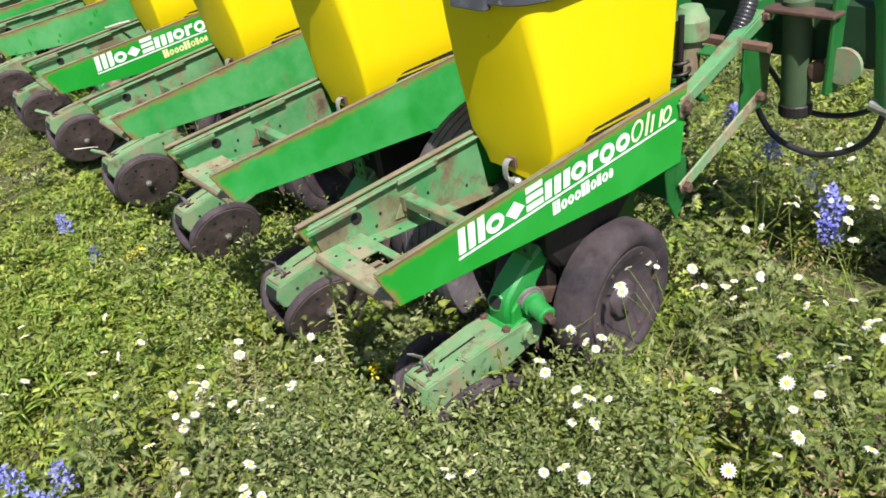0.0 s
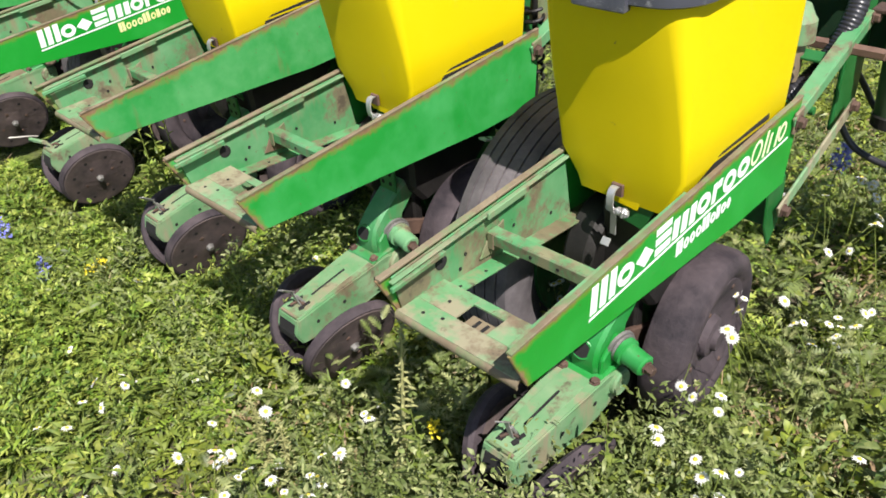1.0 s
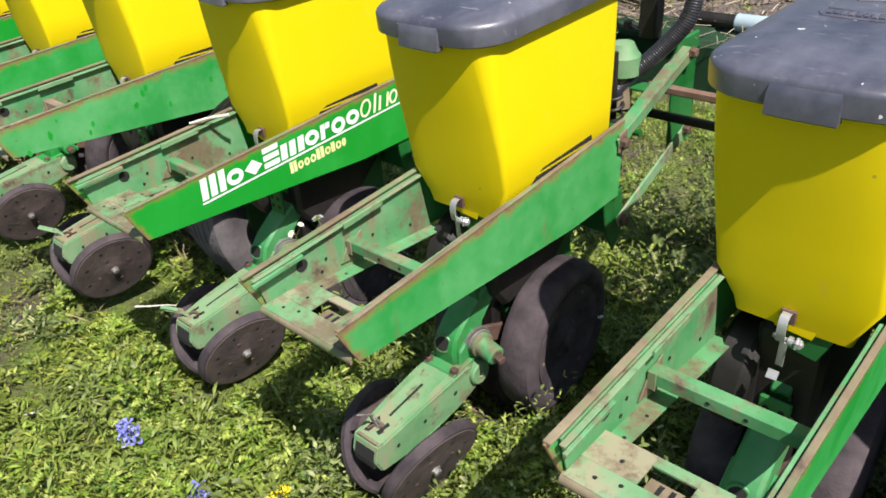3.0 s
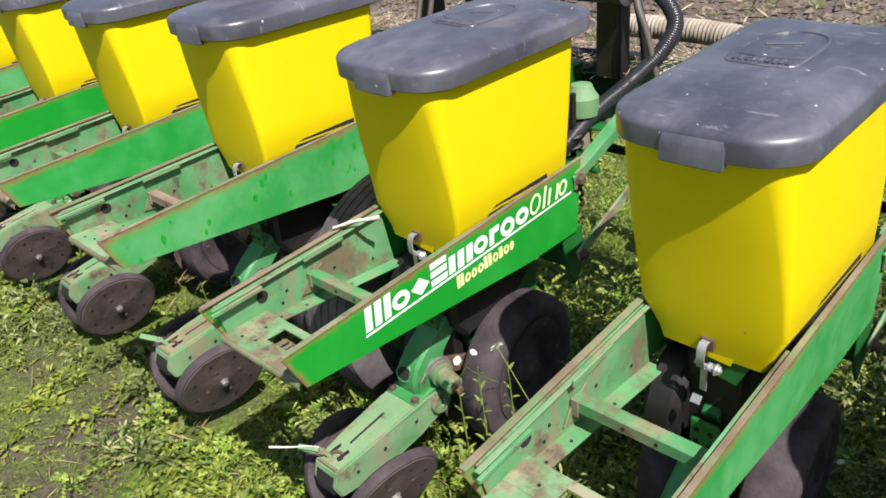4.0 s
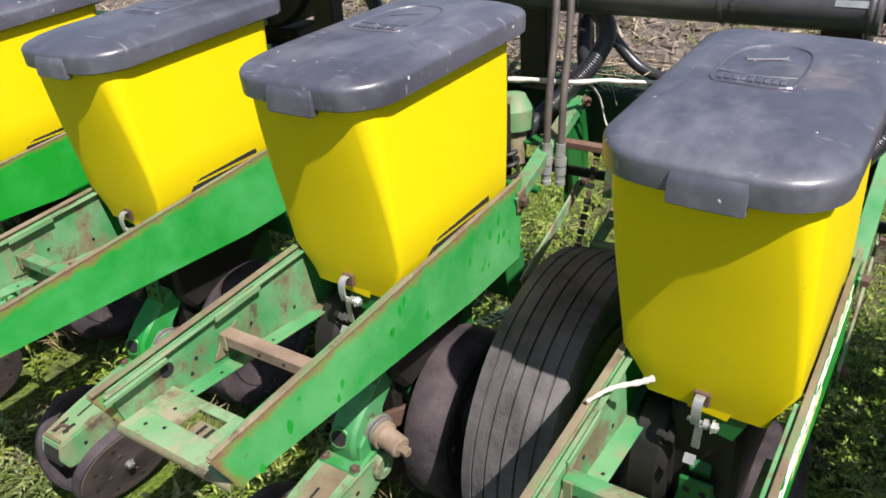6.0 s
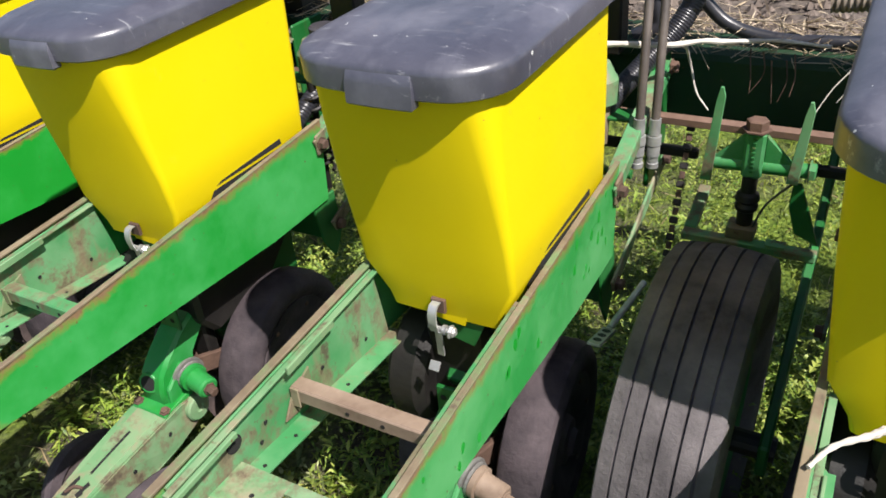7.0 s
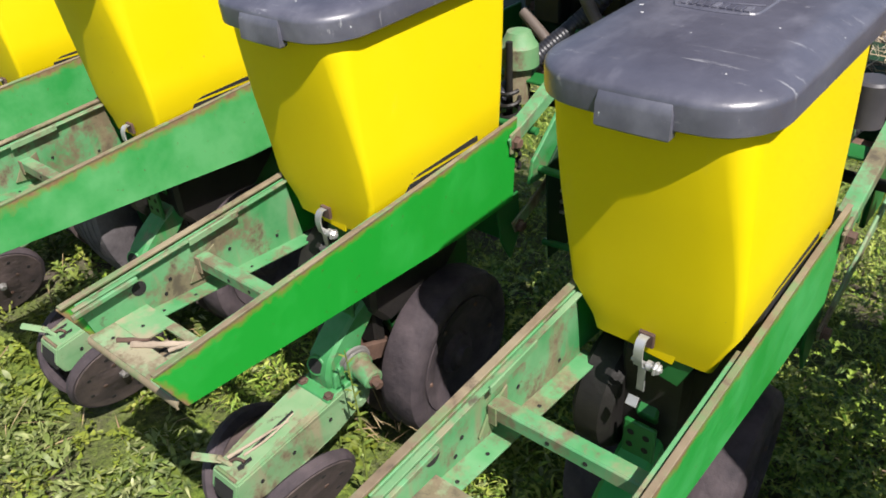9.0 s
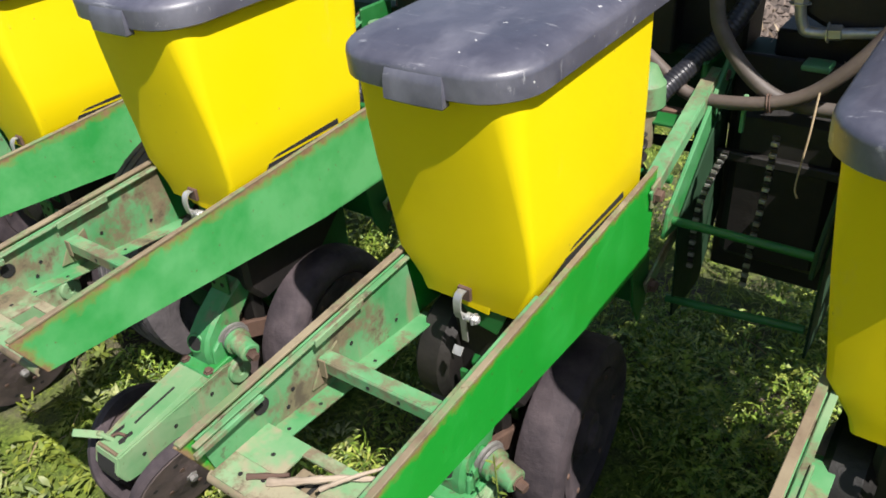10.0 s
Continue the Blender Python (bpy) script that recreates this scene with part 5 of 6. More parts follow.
def duct_and_tubes():
    d = thing("corrugated_duct", "cream corrugated air duct along the toolbar", "duct")
    smooth(part("duct", sweep(spline([(-2.62, 1.84, 1.005), (-2.47, 1.85, 1.015), (-2.2, 1.86, 1.012), (-1.95, 1.84, 0.995), (-1.75, 1.80, 0.985)], 8), 0.037, 18, 0.0045, 0.0145), cream_duct, d), 60)
    b = thing("fan_duct", "dark grey corrugated fan duct above the toolbar", "duct")
    smooth(part("duct", sweep(spline([(-1.90, 1.75, 1.06), (-1.62, 1.72, 1.065), (-1.40, 1.70, 1.085), (-1.1, 1.68, 1.12), (-0.6, 1.68, 1.17)], 8), 0.040, 18, 0.006, 0.016), grey_duct, b), 60)
    pale = grainy("pale_blue_grey_plastic", (0.27, 0.35, 0.40), (0.38, 0.46, 0.50), 40, 0.5, 0.0, 0.1, 6)
    p = thing("pale_tube", "pale blue-grey plastic tube lying on the toolbar", "tube")
    smooth(part("tube", rod((-1.345, 1.60, 0.995), (-0.70, 1.62, 0.995), 0.026, 20, 0.003), pale, p))
    part("sleeve", rod((-1.48, 1.60, 0.993), (-1.34, 1.60, 0.994), 0.022, 16, 0.003), dark_iron, p)
    # gear box bracket on the toolbar
    g = thing("bearing_bracket", "green bearing bracket with a dark round boss", "bracket")
    # plate and boss are painted darker than the sun would leave them
    part("plate", prism([(-2.10, 0.80), (-2.085, 0.98), (-2.055, 1.025), (-1.995, 1.025), (-1.965, 0.98), (-1.945, 0.80)], 1.425, 1.452, 0.006, "y"), shaded_green, g)
    smooth(part("boss", lathe([(0, 0), (0, 0.042), (0.018, 0.042), (0.022, 0.036), (0.022, 0.026), (0.014, 0.024), (0.014, 0)], 26, (0, -1, 0), (-2.030, 1.427, 0.985)), shaded_green, g))
    part("bore", lathe([(0, 0), (0, 0.022), (0.003, 0.022), (0.003, 0)], 20, (0, -1, 0), (-2.030, 1.4145, 0.985)), dark_iron, g)
    part("cross_strap", box(-2.06, -1.70, 1.36, 1.385, 0.815, 0.845, 0.004), green_dark, g)
    part("collar", box(-2.005, -1.955, 1.35, 1.395, 0.80, 0.865, 0.006), green_bright, g)
    # loose coupler over the toolbar
    c = thing("quick_coupler", "weathered zinc quick coupler hanging over the toolbar", "coupler")
    prof = [(0, 0), (0, 0.017), (0.05, 0.017), (0.052, 0.021), (0.10, 0.022)]
    for k in range(4):
        prof += [(0.102 + 0.014 * k, 0.025), (0.110 + 0.014 * k, 0.025), (0.112 + 0.014 * k, 0.022)]
    prof += [(0.17, 0.024), (0.17, 0)]
    smooth(part("body", lathe(prof, 20, (0.02, -0.12, -1), (-3.525, 1.432, 1.085)), zinc, c), 30)
    f = thing("elbow_fitting", "bright zinc hydraulic elbow fitting", "fitting")
    smooth(part("elbow", sweep(spline([(-4.284, 1.40, 1.20), (-4.280, 1.40, 1.127), (-4.268, 1.40, 1.078), (-4.242, 1.40, 1.062), (-4.10, 1.40, 1.078)], 8), 0.012, 12), zinc, f))
    part("nut", hexbolt((-4.215, 1.40, 1.065), (1, 0, 0.12), 0.017, 0.03), zinc, f)
    part("nut", hexbolt((-4.280, 1.40, 1.12), (0, 0, 1), 0.017, 0.03), zinc, f)
    fan = thing("fan_housing", "black round hydraulic fan housing above the toolbar", "fan housing")
    smooth(part("drum", lathe([(0, 0), (0, 0.25), (0.02, 0.265), (0.26, 0.265), (0.28, 0.25), (0.28, 0)], 48, (0, -1, 0), (-4.13, 1.70, 1.31)), dark_iron, fan), 30)
    # drum added out of view, only to cast shade on the arms below
    smooth(part("intake_bell", lathe([(0, 0), (0, 0.25), (0.03, 0.275), (0.20, 0.275), (0.24, 0.25), (0.24, 0)], 48, (0, -1, 0), (-4.10, 1.42, 1.645)), dark_iron, fan, "unseen black drum that shades the transmission arms"), 30)
    part("shroud", box(-4.72, -4.40, 1.47, 1.60, 0.968, 1.42, 0.01), dark_iron, fan)
    part("foot", box(-4.34, -4.06, 1.50, 1.64, 0.965, 1.03, 0.005), dark_iron, fan)
    bulb = thing("dark_filter", "dark grey filter canister behind a seed hopper", "filter")
    smooth(part("can", lathe([(0, 0), (0, 0.034), (0.06, 0.036), (0.085, 0.036), (0.09, 0.03), (0.09, 0)], 20, (0, 0, 1), (-3.71, 1.15, 0.98)), pipe_dark, bulb))


def drive_frame():
    """Transmission frame with chains between two row units."""
    d = thing("chain_transmission", "green chain transmission stand in deep shade", "transmission")
    # one arm keeps lit green; the other and the drop plates have shade painted in
    for x, mt in ((-4.405, green_bright), (-4.095, shaded_green)):
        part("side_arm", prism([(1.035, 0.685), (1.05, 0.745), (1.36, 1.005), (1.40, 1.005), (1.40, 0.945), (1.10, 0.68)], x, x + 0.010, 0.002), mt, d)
        part("drop_plate", prism([(1.10, 0.70), (1.36, 0.95), (1.40, 0.60), (1.30, 0.42), (1.12, 0.42)], x + 0.012, x + 0.018, 0.002), shaded_green, d)
    # rods in darker green to imitate the shade they hang in
    part("spreader", rod((-4.405, 1.078, 0.714), (-4.09, 1.078, 0.714), 0.010, 14), green_dark, d, "green spreader rod")
    part("spreader", rod((-4.405, 1.12, 0.47), (-4.09, 1.12, 0.50), 0.010, 14), green_dark, d)
    part("upright", box(-4.335, -4.325, 1.27, 1.280, 0.86, 0.95, 0.002), green_frame, d)
    # black case and backing sheet added to fill the gap with painted shade
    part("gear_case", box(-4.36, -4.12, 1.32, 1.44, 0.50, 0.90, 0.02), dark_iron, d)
    part("case_cap", box(-4.25, -4.19, 1.37, 1.43, 0.985, 0.998, 0.003), green_frame, d)
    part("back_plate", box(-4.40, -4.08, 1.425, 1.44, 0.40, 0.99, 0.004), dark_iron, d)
    part("hanger_wire", sweep(spline([(-4.18, 1.25, 0.99), (-4.178, 1.22, 0.90), (-4.182, 1.20, 0.80), (-4.172, 1.19, 0.775)], 6), 0.0022, 6), straw_mat, d)
    for name, pts in (("a", [(-4.325, 1.16, 0.86), (-4.345, 1.15, 0.80), (-4.366, 1.15, 0.70), (-4.368, 1.15, 0.56)]), ("b", [(-4.226, 1.15, 0.92), (-4.229, 1.15, 0.80), (-4.238, 1.15, 0.67), (-4.242, 1.15, 0.55)])):
        ch = thing("roller_chain", "oily steel roller chain in shade", "chain", "drive chains")
        line = spline(pts, 9)
        for i, p in enumerate(line):
            part("link", moved(box(-0.007, 0.007, -0.005, 0.005, -0.0045, 0.0045, 0.0012), Matrix.Translation(p) @ pose(0, 0, 0, random.uniform(-12, 12), 0, random.uniform(-9, 9))), washer_steel if i % 2 else dark_iron, ch)


def straw_on_bar():
    """Straw and twigs caught on the toolbar."""
    n = 2300
    verts, faces = [], []
    centres = [(-2.35, 0.40, 1.0), (-2.0, 0.25, 1.3), (-2.85, 0.35, 0.5), (-3.45, 0.28, 1.0), (-3.75, 0.2, 0.8), (-1.45, 0.2, 0.25)]
    wsum = sum(c[2] for c in centres)
    for cx, sx, wgt in centres:
        for _ in range(int(n * wgt / wsum)):
            x, y = random.gauss(cx, sx), random.uniform(1.43, 1.74)
            z = 0.970 + abs(random.gauss(0, 0.020)) + (0.02 if y > 1.6 else 0)
            if y > 1.64:
                z = 0.955 + abs(random.gauss(0, 0.02))
            a, e, length, r = random.uniform(0, math.tau), random.gauss(0, 0.22), random.uniform(0.02, 0.11), random.uniform(0.0005, 0.0015)
            d = Vector((math.cos(a) * math.cos(e), math.sin(a) * math.cos(e), math.sin(e)))
            s = d.orthogonal().normalized()
            u = d.cross(s)
            p, b0 = Vector((x, y, z)), len(verts)
            for q in (p - d * length / 2, p + d * length / 2 + Vector((0, 0, -0.01))):
                verts += [q + s * r, q - s * r * 0.5 + u * r * 0.87, q - s * r * 0.5 - u * r * 0.87]
            faces += [(b0, b0 + 1, b0 + 4, b0 + 3), (b0 + 1, b0 + 2, b0 + 5, b0 + 4), (b0 + 2, b0, b0 + 3, b0 + 5)]
    me = bpy.data.meshes.new("straw")
    me.from_pydata(verts, [], faces)
    me.materials.append(straw_leaf)
    tagged(new("straw", me), "dry straw and thin twigs caught on the toolbar", "straw", kind="stuff")


straw_leaf = leaf_mat("straw_stems", (0.16, 0.11, 0.07), (0.42, 0.33, 0.21), (0.58, 0.48, 0.34), (0.10, 0.07, 0.05))


def stick(points, r, label, material):
    s = thing("stick", label, "stick")
    line = spline(points, 8)
    line = [p + 0.004 * Vector((noise.noise(p * 14), noise.noise(p * 14 + Vector((5, 0, 0))), noise.noise(p * 14 + Vector((0, 7, 0))))) for p in line]
    smooth(part("wood", sweep(line, lambda u: r * (1 - 0.5 * u) * (1 + 0.15 * math.sin(u * 40)), 8), material, s))


hydraulic_pair()
end_hose()
loops()
end_machinery()
duct_and_tubes()
drive_frame()
straw_on_bar()
stick([(-3.03, 1.19, 1.065), (-2.90, 1.225, 1.062), (-2.80, 1.33, 1.043), (-2.70, 1.43, 1.02), (-2.58, 1.50, 0.995)], 0.0075, "long pale bare stick lying across the hoses", stick_pale)
stick([(-2.85, 1.28, 1.05), (-2.855, 1.36, 0.985), (-2.835, 1.37, 0.91), (-2.806, 1.375, 0.866)], 0.0035, "thin pale twig hanging from the stick", stick_pale)
stick([(-4.62, 0.06, 0.723), (-4.56, 0.095, 0.727), (-4.50, 0.14, 0.725), (-4.45, 0.175, 0.722)], 0.007, "dry weed stalk lying on the rear deck", twig_grey)
stick([(-4.655, 0.05, 0.722), (-4.60, 0.085, 0.728)], 0.006, "rusty-brown twig lying on the rear deck", rust)
stick([(-2.375, 0.49, 0.845), (-2.395, 0.47, 0.842), (-2.43, 0.44, 0.838), (-2.455, 0.40, 0.832)], 0.006, "pale dry stalk lying across the frame", stick_pale)
stick([(-2.415, 0.075, 0.372), (-2.36, 0.11, 0.380), (-2.305, 0.15, 0.378)], 0.003, "thin pale straw caught on the handle", stick_pale)
stick([(-2.50, 1.40, 1.02), (-2.545, 1.36, 0.965), (-2.575, 1.33, 0.915), (-2.60, 1.31, 0.87)], 0.0016, "thin pale twig hanging over the toolbar", stick_pale)
stick([(-2.53, 1.385, 0.985), (-2.528, 1.37, 0.95), (-2.54, 1.36, 0.925)], 0.0014, "thin pale twig hanging over the toolbar", stick_pale)
for px_, pz in ((-2.71, 0.95), (-2.69, 0.93), (-2.66, 0.935), (-2.74, 0.955), (-2.645, 0.95)):
    stick([(px_, 1.43, pz + 0.045), (px_ + 0.008, 1.415, pz), (px_ + random.uniform(-0.02, 0.02), 1.405, pz - 0.045)], 0.0018, "dry brown root strand hanging from the toolbar", rust)
stick([(-4.60, 0.165, 0.330), (-4.575, 0.23, 0.348), (-4.555, 0.31, 0.356)], 0.0045, "dry twig lying on the closing arm", twig_grey)
stick([(-4.575, 0.19, 0.334), (-4.555, 0.26, 0.352), (-4.56, 0.33, 0.362)], 0.0032, "dry twig lying on the closing arm", twig_grey)
stick([(-4.54, 0.085, 0.728), (-4.50, 0.13, 0.742), (-4.47, 0.19, 0.735)], 0.004, "forked dry stalk lying on the rear deck", twig_grey)
stick([(-4.475, 0.14, 0.724), (-4.465, 0.22, 0.738), (-4.455, 0.30, 0.768)], 0.0035, "thin dry stalk leaning on the crossbar", twig_grey)


# ---- plants ----
GRID = rng.random((64, 64))


def lattice(x, y, scale, shift=0.0):
    """Smooth random field in 0..1 over the plan."""
    u, v = (x * scale + shift) % 63, (y * scale + shift * 1.7) % 63
    i, j = u.astype(int), v.astype(int)
    a, b_ = u - i, v - j
    a, b_ = a * a * (3 - 2 * a), b_ * b_ * (3 - 2 * b_)
    return (GRID[i, j] * (1 - a) + GRID[i + 1, j] * a) * (1 - b_) + (GRID[i, j + 1] * (1 - a) + GRID[i + 1, j + 1] * a) * b_


def on_ground(x, y):
    return np.array([ground_height(float(a), float(b_)) for a, b_ in zip(x, y)])


def leaf_mesh(name, pos, az, el, length, width, droop, fold, material, label, category, twist=None):
    """Many pointed leaves in one mesh; each has a rib, a fold and a drooping tip."""
    n = len(az)
    d = np.stack([np.cos(az) * np.cos(el), np.sin(az) * np.cos(el), np.sin(el)], 1)
    tw = rng.normal(0, 0.5, n) if twist is None else twist
    side = np.stack([-np.sin(az), np.cos(az), np.zeros(n)], 1)
    up = np.cross(d, side)
    side, up = side * np.cos(tw)[:, None] + up * np.sin(tw)[:, None], up * np.cos(tw)[:, None] - side * np.sin(tw)[:, None]
    L, Wd = length[:, None], width[:, None]
    def at(s, w, f):
        p = pos + d * L * s
        p[:, 2] -= droop * length * s * s
        return p - side * Wd * w * 0.5 + up * Wd * f * fold, p + side * Wd * w * 0.5 + up * Wd * f * fold
    l1, r1 = at(0.35, 1.0, 0.5)
    l2, r2 = at(0.70, 0.72, 0.35)
    tip = pos + d * L
    tip[:, 2] -= droop * length
    co = np.stack([pos, l1, r1, l2, r2, tip], 1).reshape(-1, 3)
    base = (np.arange(n) * 6)[:, None]
    loops = np.concatenate([base + [0, 2, 1], base + [1, 2, 4, 3], base + [3, 4, 5]], 1).ravel()
    me = bpy.data.meshes.new(name)
    me.vertices.add(len(co))
    me.vertices.foreach_set("co", co.ravel())
    me.loops.add(len(loops))
    me.loops.foreach_set("vertex_index", loops)
    me.polygons.add(3 * n)
    starts = (np.arange(n) * 10)[:, None] + [0, 3, 7]
    me.polygons.foreach_set("loop_start", starts.ravel())
    me.update(calc_edges=True)
    me.validate()
    me.materials.append(material)
    return tagged(new(name, me), label, category, kind="stuff")


def serrated(name, pos, az, el, length, width, droop, sweep_on, material, label, teeth=6):
    """Many toothed leaves in one mesh; each is one island: a rib with a row of pointed lobes on either side."""
    n = len(az)
    d = np.stack([np.cos(az) * np.cos(el), np.sin(az) * np.cos(el), np.sin(el)], 1)
    tw = rng.normal(0, 0.35, n)
    side = np.stack([-np.sin(az), np.cos(az), np.zeros(n)], 1)
    up = np.cross(d, side)
    side, up = side * np.cos(tw)[:, None] + up * np.sin(tw)[:, None], up * np.cos(tw)[:, None] - side * np.sin(tw)[:, None]
    L, Wd = length[:, None], width[:, None]
    def rib(u):
        p = pos + d * L * u
        p[:, 2] -= droop * length * u * u
        return p
    cols = [rib(k / teeth) for k in range(teeth + 1)]
    for k in range(teeth):
        u = (k + 0.5) / teeth
        w = math.sin(math.pi * min(1, 0.16 + 0.80 * u)) ** 0.8
        reach = rib(min(1.0, (k + 0.5 + sweep_on) / teeth)) + up * Wd * 0.12
        cols += [reach - side * Wd * 0.5 * w, reach + side * Wd * 0.5 * w]
    per = len(cols)
    co = np.stack(cols, 1).reshape(-1, 3)
    tri = []
    for k in range(teeth):
        a = teeth + 1 + 2 * k
        tri += [(k, k + 1, a), (k + 1, k, a + 1)]
    f = (np.arange(n) * per)[:, None, None] + np.array(tri)[None]
    me = bpy.data.meshes.new(name)
    me.from_pydata(co.tolist(), [], f.reshape(-1, 3).tolist())
    me.materials.append(material)
    return tagged(new(name, me), label, "weeds", kind="stuff")


def toothed_plants(name, m, x0, x1, y0, y1, per, tall, length, width, rise, material, label, where, sweep_on=0.6, droop=0.4, teeth=6, spread=0.03):
    x, y = plan(m, x0, x1, y0, y1)
    keep = where(x, y) & clear_of_wheels(x, y)
    x, y = x[keep], y[keep]
    m = len(x)
    n = m * per
    rep = lambda v: np.repeat(v, per)
    h, big = rep(rng.uniform(*tall, m)), rep(rng.uniform(0.6, 1.35, m))
    az = rep(rng.uniform(0, math.tau, m)) + np.tile(np.arange(per) * 2.4, m) + rng.normal(0, 0.25, n)
    f = rng.random(n)
    off = rng.random(n) * spread
    pos = np.stack([rep(x) + np.cos(az) * off, rep(y) + np.sin(az) * off, rep(on_ground(x, y)) + 0.006 + f * h], 1)
    serrated(name, pos, az, rng.uniform(*rise, n), big * rng.uniform(*length, n) * (1.1 - 0.4 * f), big * rng.uniform(*width, n), droop, sweep_on, material, label, teeth)


def plan(n, x0, x1, y0, y1):
    return rng.uniform(x0, x1, n), rng.uniform(y0, y1, n)


def lush(x, y):
    """How tall the weeds stand: high at the end of the row, low behind the other units."""
    end = np.clip((x + 1.35) / 1.5, 0, 1)
    front = np.clip((y - 1.0) / 0.8, 0, 1) * np.clip((3.9 - y) / 0.8, 0, 1)
    return np.maximum(end, 0.8 * front)


def low(x):
    """Leaf size: smaller on the mossy ground further along the row."""
    return np.clip((x + 4.6) / 2.4, 0.45, 1.0)


def clear_of_wheels(x, y):
    """Keeps leaves out of wheel bodies."""
    u = (x + ROW / 2) % ROW - ROW / 2
    gauge = (np.abs(u) < 0.17) & (np.abs(y - 0.78) < 0.19)
    tail = (np.abs(u) < 0.12) & (np.abs(y - 0.27) < 0.15)
    return ~((gauge | tail) & (x < 0.3))


def carpet():
    """Low creeping leaves and moss tufts."""
    n = 66000
    x, y = plan(n, -8.6, 2.3, -1.1, 4.2)
    y = np.where(rng.random(n) < 0.55, rng.uniform(-0.9, 1.0, n), y)
    keep = lattice(x, y, 2.3, 5) * 0.6 + lattice(x, y, 7.0, 2) * 0.4 + 0.22 * lush(x, y) > 0.36
    keep &= (rng.random(n) < np.clip((4.3 - y) / 1.2, 0, 1)) & (rng.random(n) < 1 - 0.85 * np.clip((x + 1.2) / 0.8, 0, 1))
    x, y = x[keep], y[keep]
    n = len(x)
    z = on_ground(x, y) + rng.uniform(0, 0.012, n)
    leaf_mesh("ground_cover", np.stack([x, y, z], 1), rng.uniform(0, math.tau, n), rng.uniform(0.1, 1.2, n), rng.uniform(0.016, 0.054, n) * low(x), rng.uniform(0.004, 0.014, n) * low(x), 0.45, 0.35, leaf_green, "low moss-green creeping weeds with bare gaps", "weeds")


def blades():
    n = 92000
    x, y = plan(n, -8.6, 2.3, -1.1, 4.0)
    y = np.where(rng.random(n) < 0.40, rng.uniform(-0.9, 0.9, n), rng.uniform(0.9, 4.0, n))
    k = lattice(x, y, 1.7, 11)
    keep = (k + 0.25 * lush(x, y) > 0.40) & (rng.random(n) < 1 - 0.6 * np.clip((x + 1.2) / 0.8, 0, 1)) & clear_of_wheels(x, y) & (rng.random(n) < np.clip((4.2 - y) / 1.0, 0, 1))
    x, y, k = x[keep], y[keep], k[keep]
    n = len(x)
    z = on_ground(x, y)
    size = rng.uniform(0.025, 0.075, n) * (0.55 + 1.5 * lush(x, y))
    leaf_mesh("grass", np.stack([x, y, z], 1), rng.uniform(0, math.tau, n), rng.uniform(0.5, 1.45, n), size, rng.uniform(0.0025, 0.0055, n), 0.45, 0.2, grass_green, "yellow-green grass growing between the row units", "grass")


def rosettes():
    m = 2200
    x, y = plan(m, -8.5, 2.2, -0.9, 3.6)
    y = np.where(rng.random(m) < 0.55, rng.uniform(-0.9, 0.8, m), y)
    keep = (lattice(x, y, 1.3, 23) > 0.42) & clear_of_wheels(x, y)
    x, y = x[keep], y[keep]
    m, per = len(x), 8
    z = on_ground(x, y) + 0.004
    size = rng.uniform(0.6, 1.25, m)
    az = np.repeat(rng.uniform(0, math.tau, m), per) + np.tile(np.arange(per) * 2.4, m) + rng.normal(0, 0.2, m * per)
    s = np.repeat(size, per)
    pos = np.repeat(np.stack([x, y, z], 1), per, 0)
    pos[:, 2] += rng.uniform(0, 0.02, m * per)
    leaf_mesh("broadleaf_weeds", pos, az, rng.uniform(0.15, 0.95, m * per), rng.uniform(0.035, 0.085, m * per) * s, rng.uniform(0.009, 0.019, m * per) * s, 0.35, 0.3, weed_green, "broad-leaved green weed rosettes on the ground", "weeds", rng.normal(0, 0.25, m * per))


def clumps(name, m, x0, x1, y0, y1, per, tall, length, width, rise, material, label, where, spread=0.05, droop=0.3, shy=0.10):
    """Many small plants in one mesh: leaves set round leaning stems, thick in some spots and missing in others."""
    x, y = plan(m, x0, x1, y0, y1)
    keep = where(x, y)
    u = (x + ROW / 2) % ROW - ROW / 2
    keep &= ~((np.abs(u) < shy) & (y > 0.12) & (y < 1.0) & (x < 0.3))
    x, y = x[keep], y[keep]
    m = len(x)
    z = on_ground(x, y)
    h = rng.uniform(*tall, m) * (0.55 + 0.9 * lattice(x, y, 3.1, 41))
    big = rng.uniform(0.65, 1.5, m)
    lean_a, lean = rng.uniform(0, math.tau, m), rng.uniform(0, 0.5, m)
    rep = lambda v: np.repeat(v, per)
    n = m * per
    f = rng.random(n) ** 0.8
    off_a, off = rng.uniform(0, math.tau, n), rng.random(n) ** 0.5 * spread * (0.35 + 0.65 * f)
    pos = np.stack([rep(x) + rep(np.cos(lean_a) * lean * h) * f + np.cos(off_a) * off, rep(y) + rep(np.sin(lean_a) * lean * h) * f + np.sin(off_a) * off, rep(z) + f * rep(h)], 1)
    az = off_a + rng.normal(0, 0.7, n)
    leaf_mesh(name, pos, az, rng.uniform(*rise, n), rep(big) * rng.uniform(*length, n) * (1.15 - 0.5 * f), rep(big) * rng.uniform(*width, n), droop, 0.3, material, label, "weeds")
    return x, y, z, h, lean_a, lean


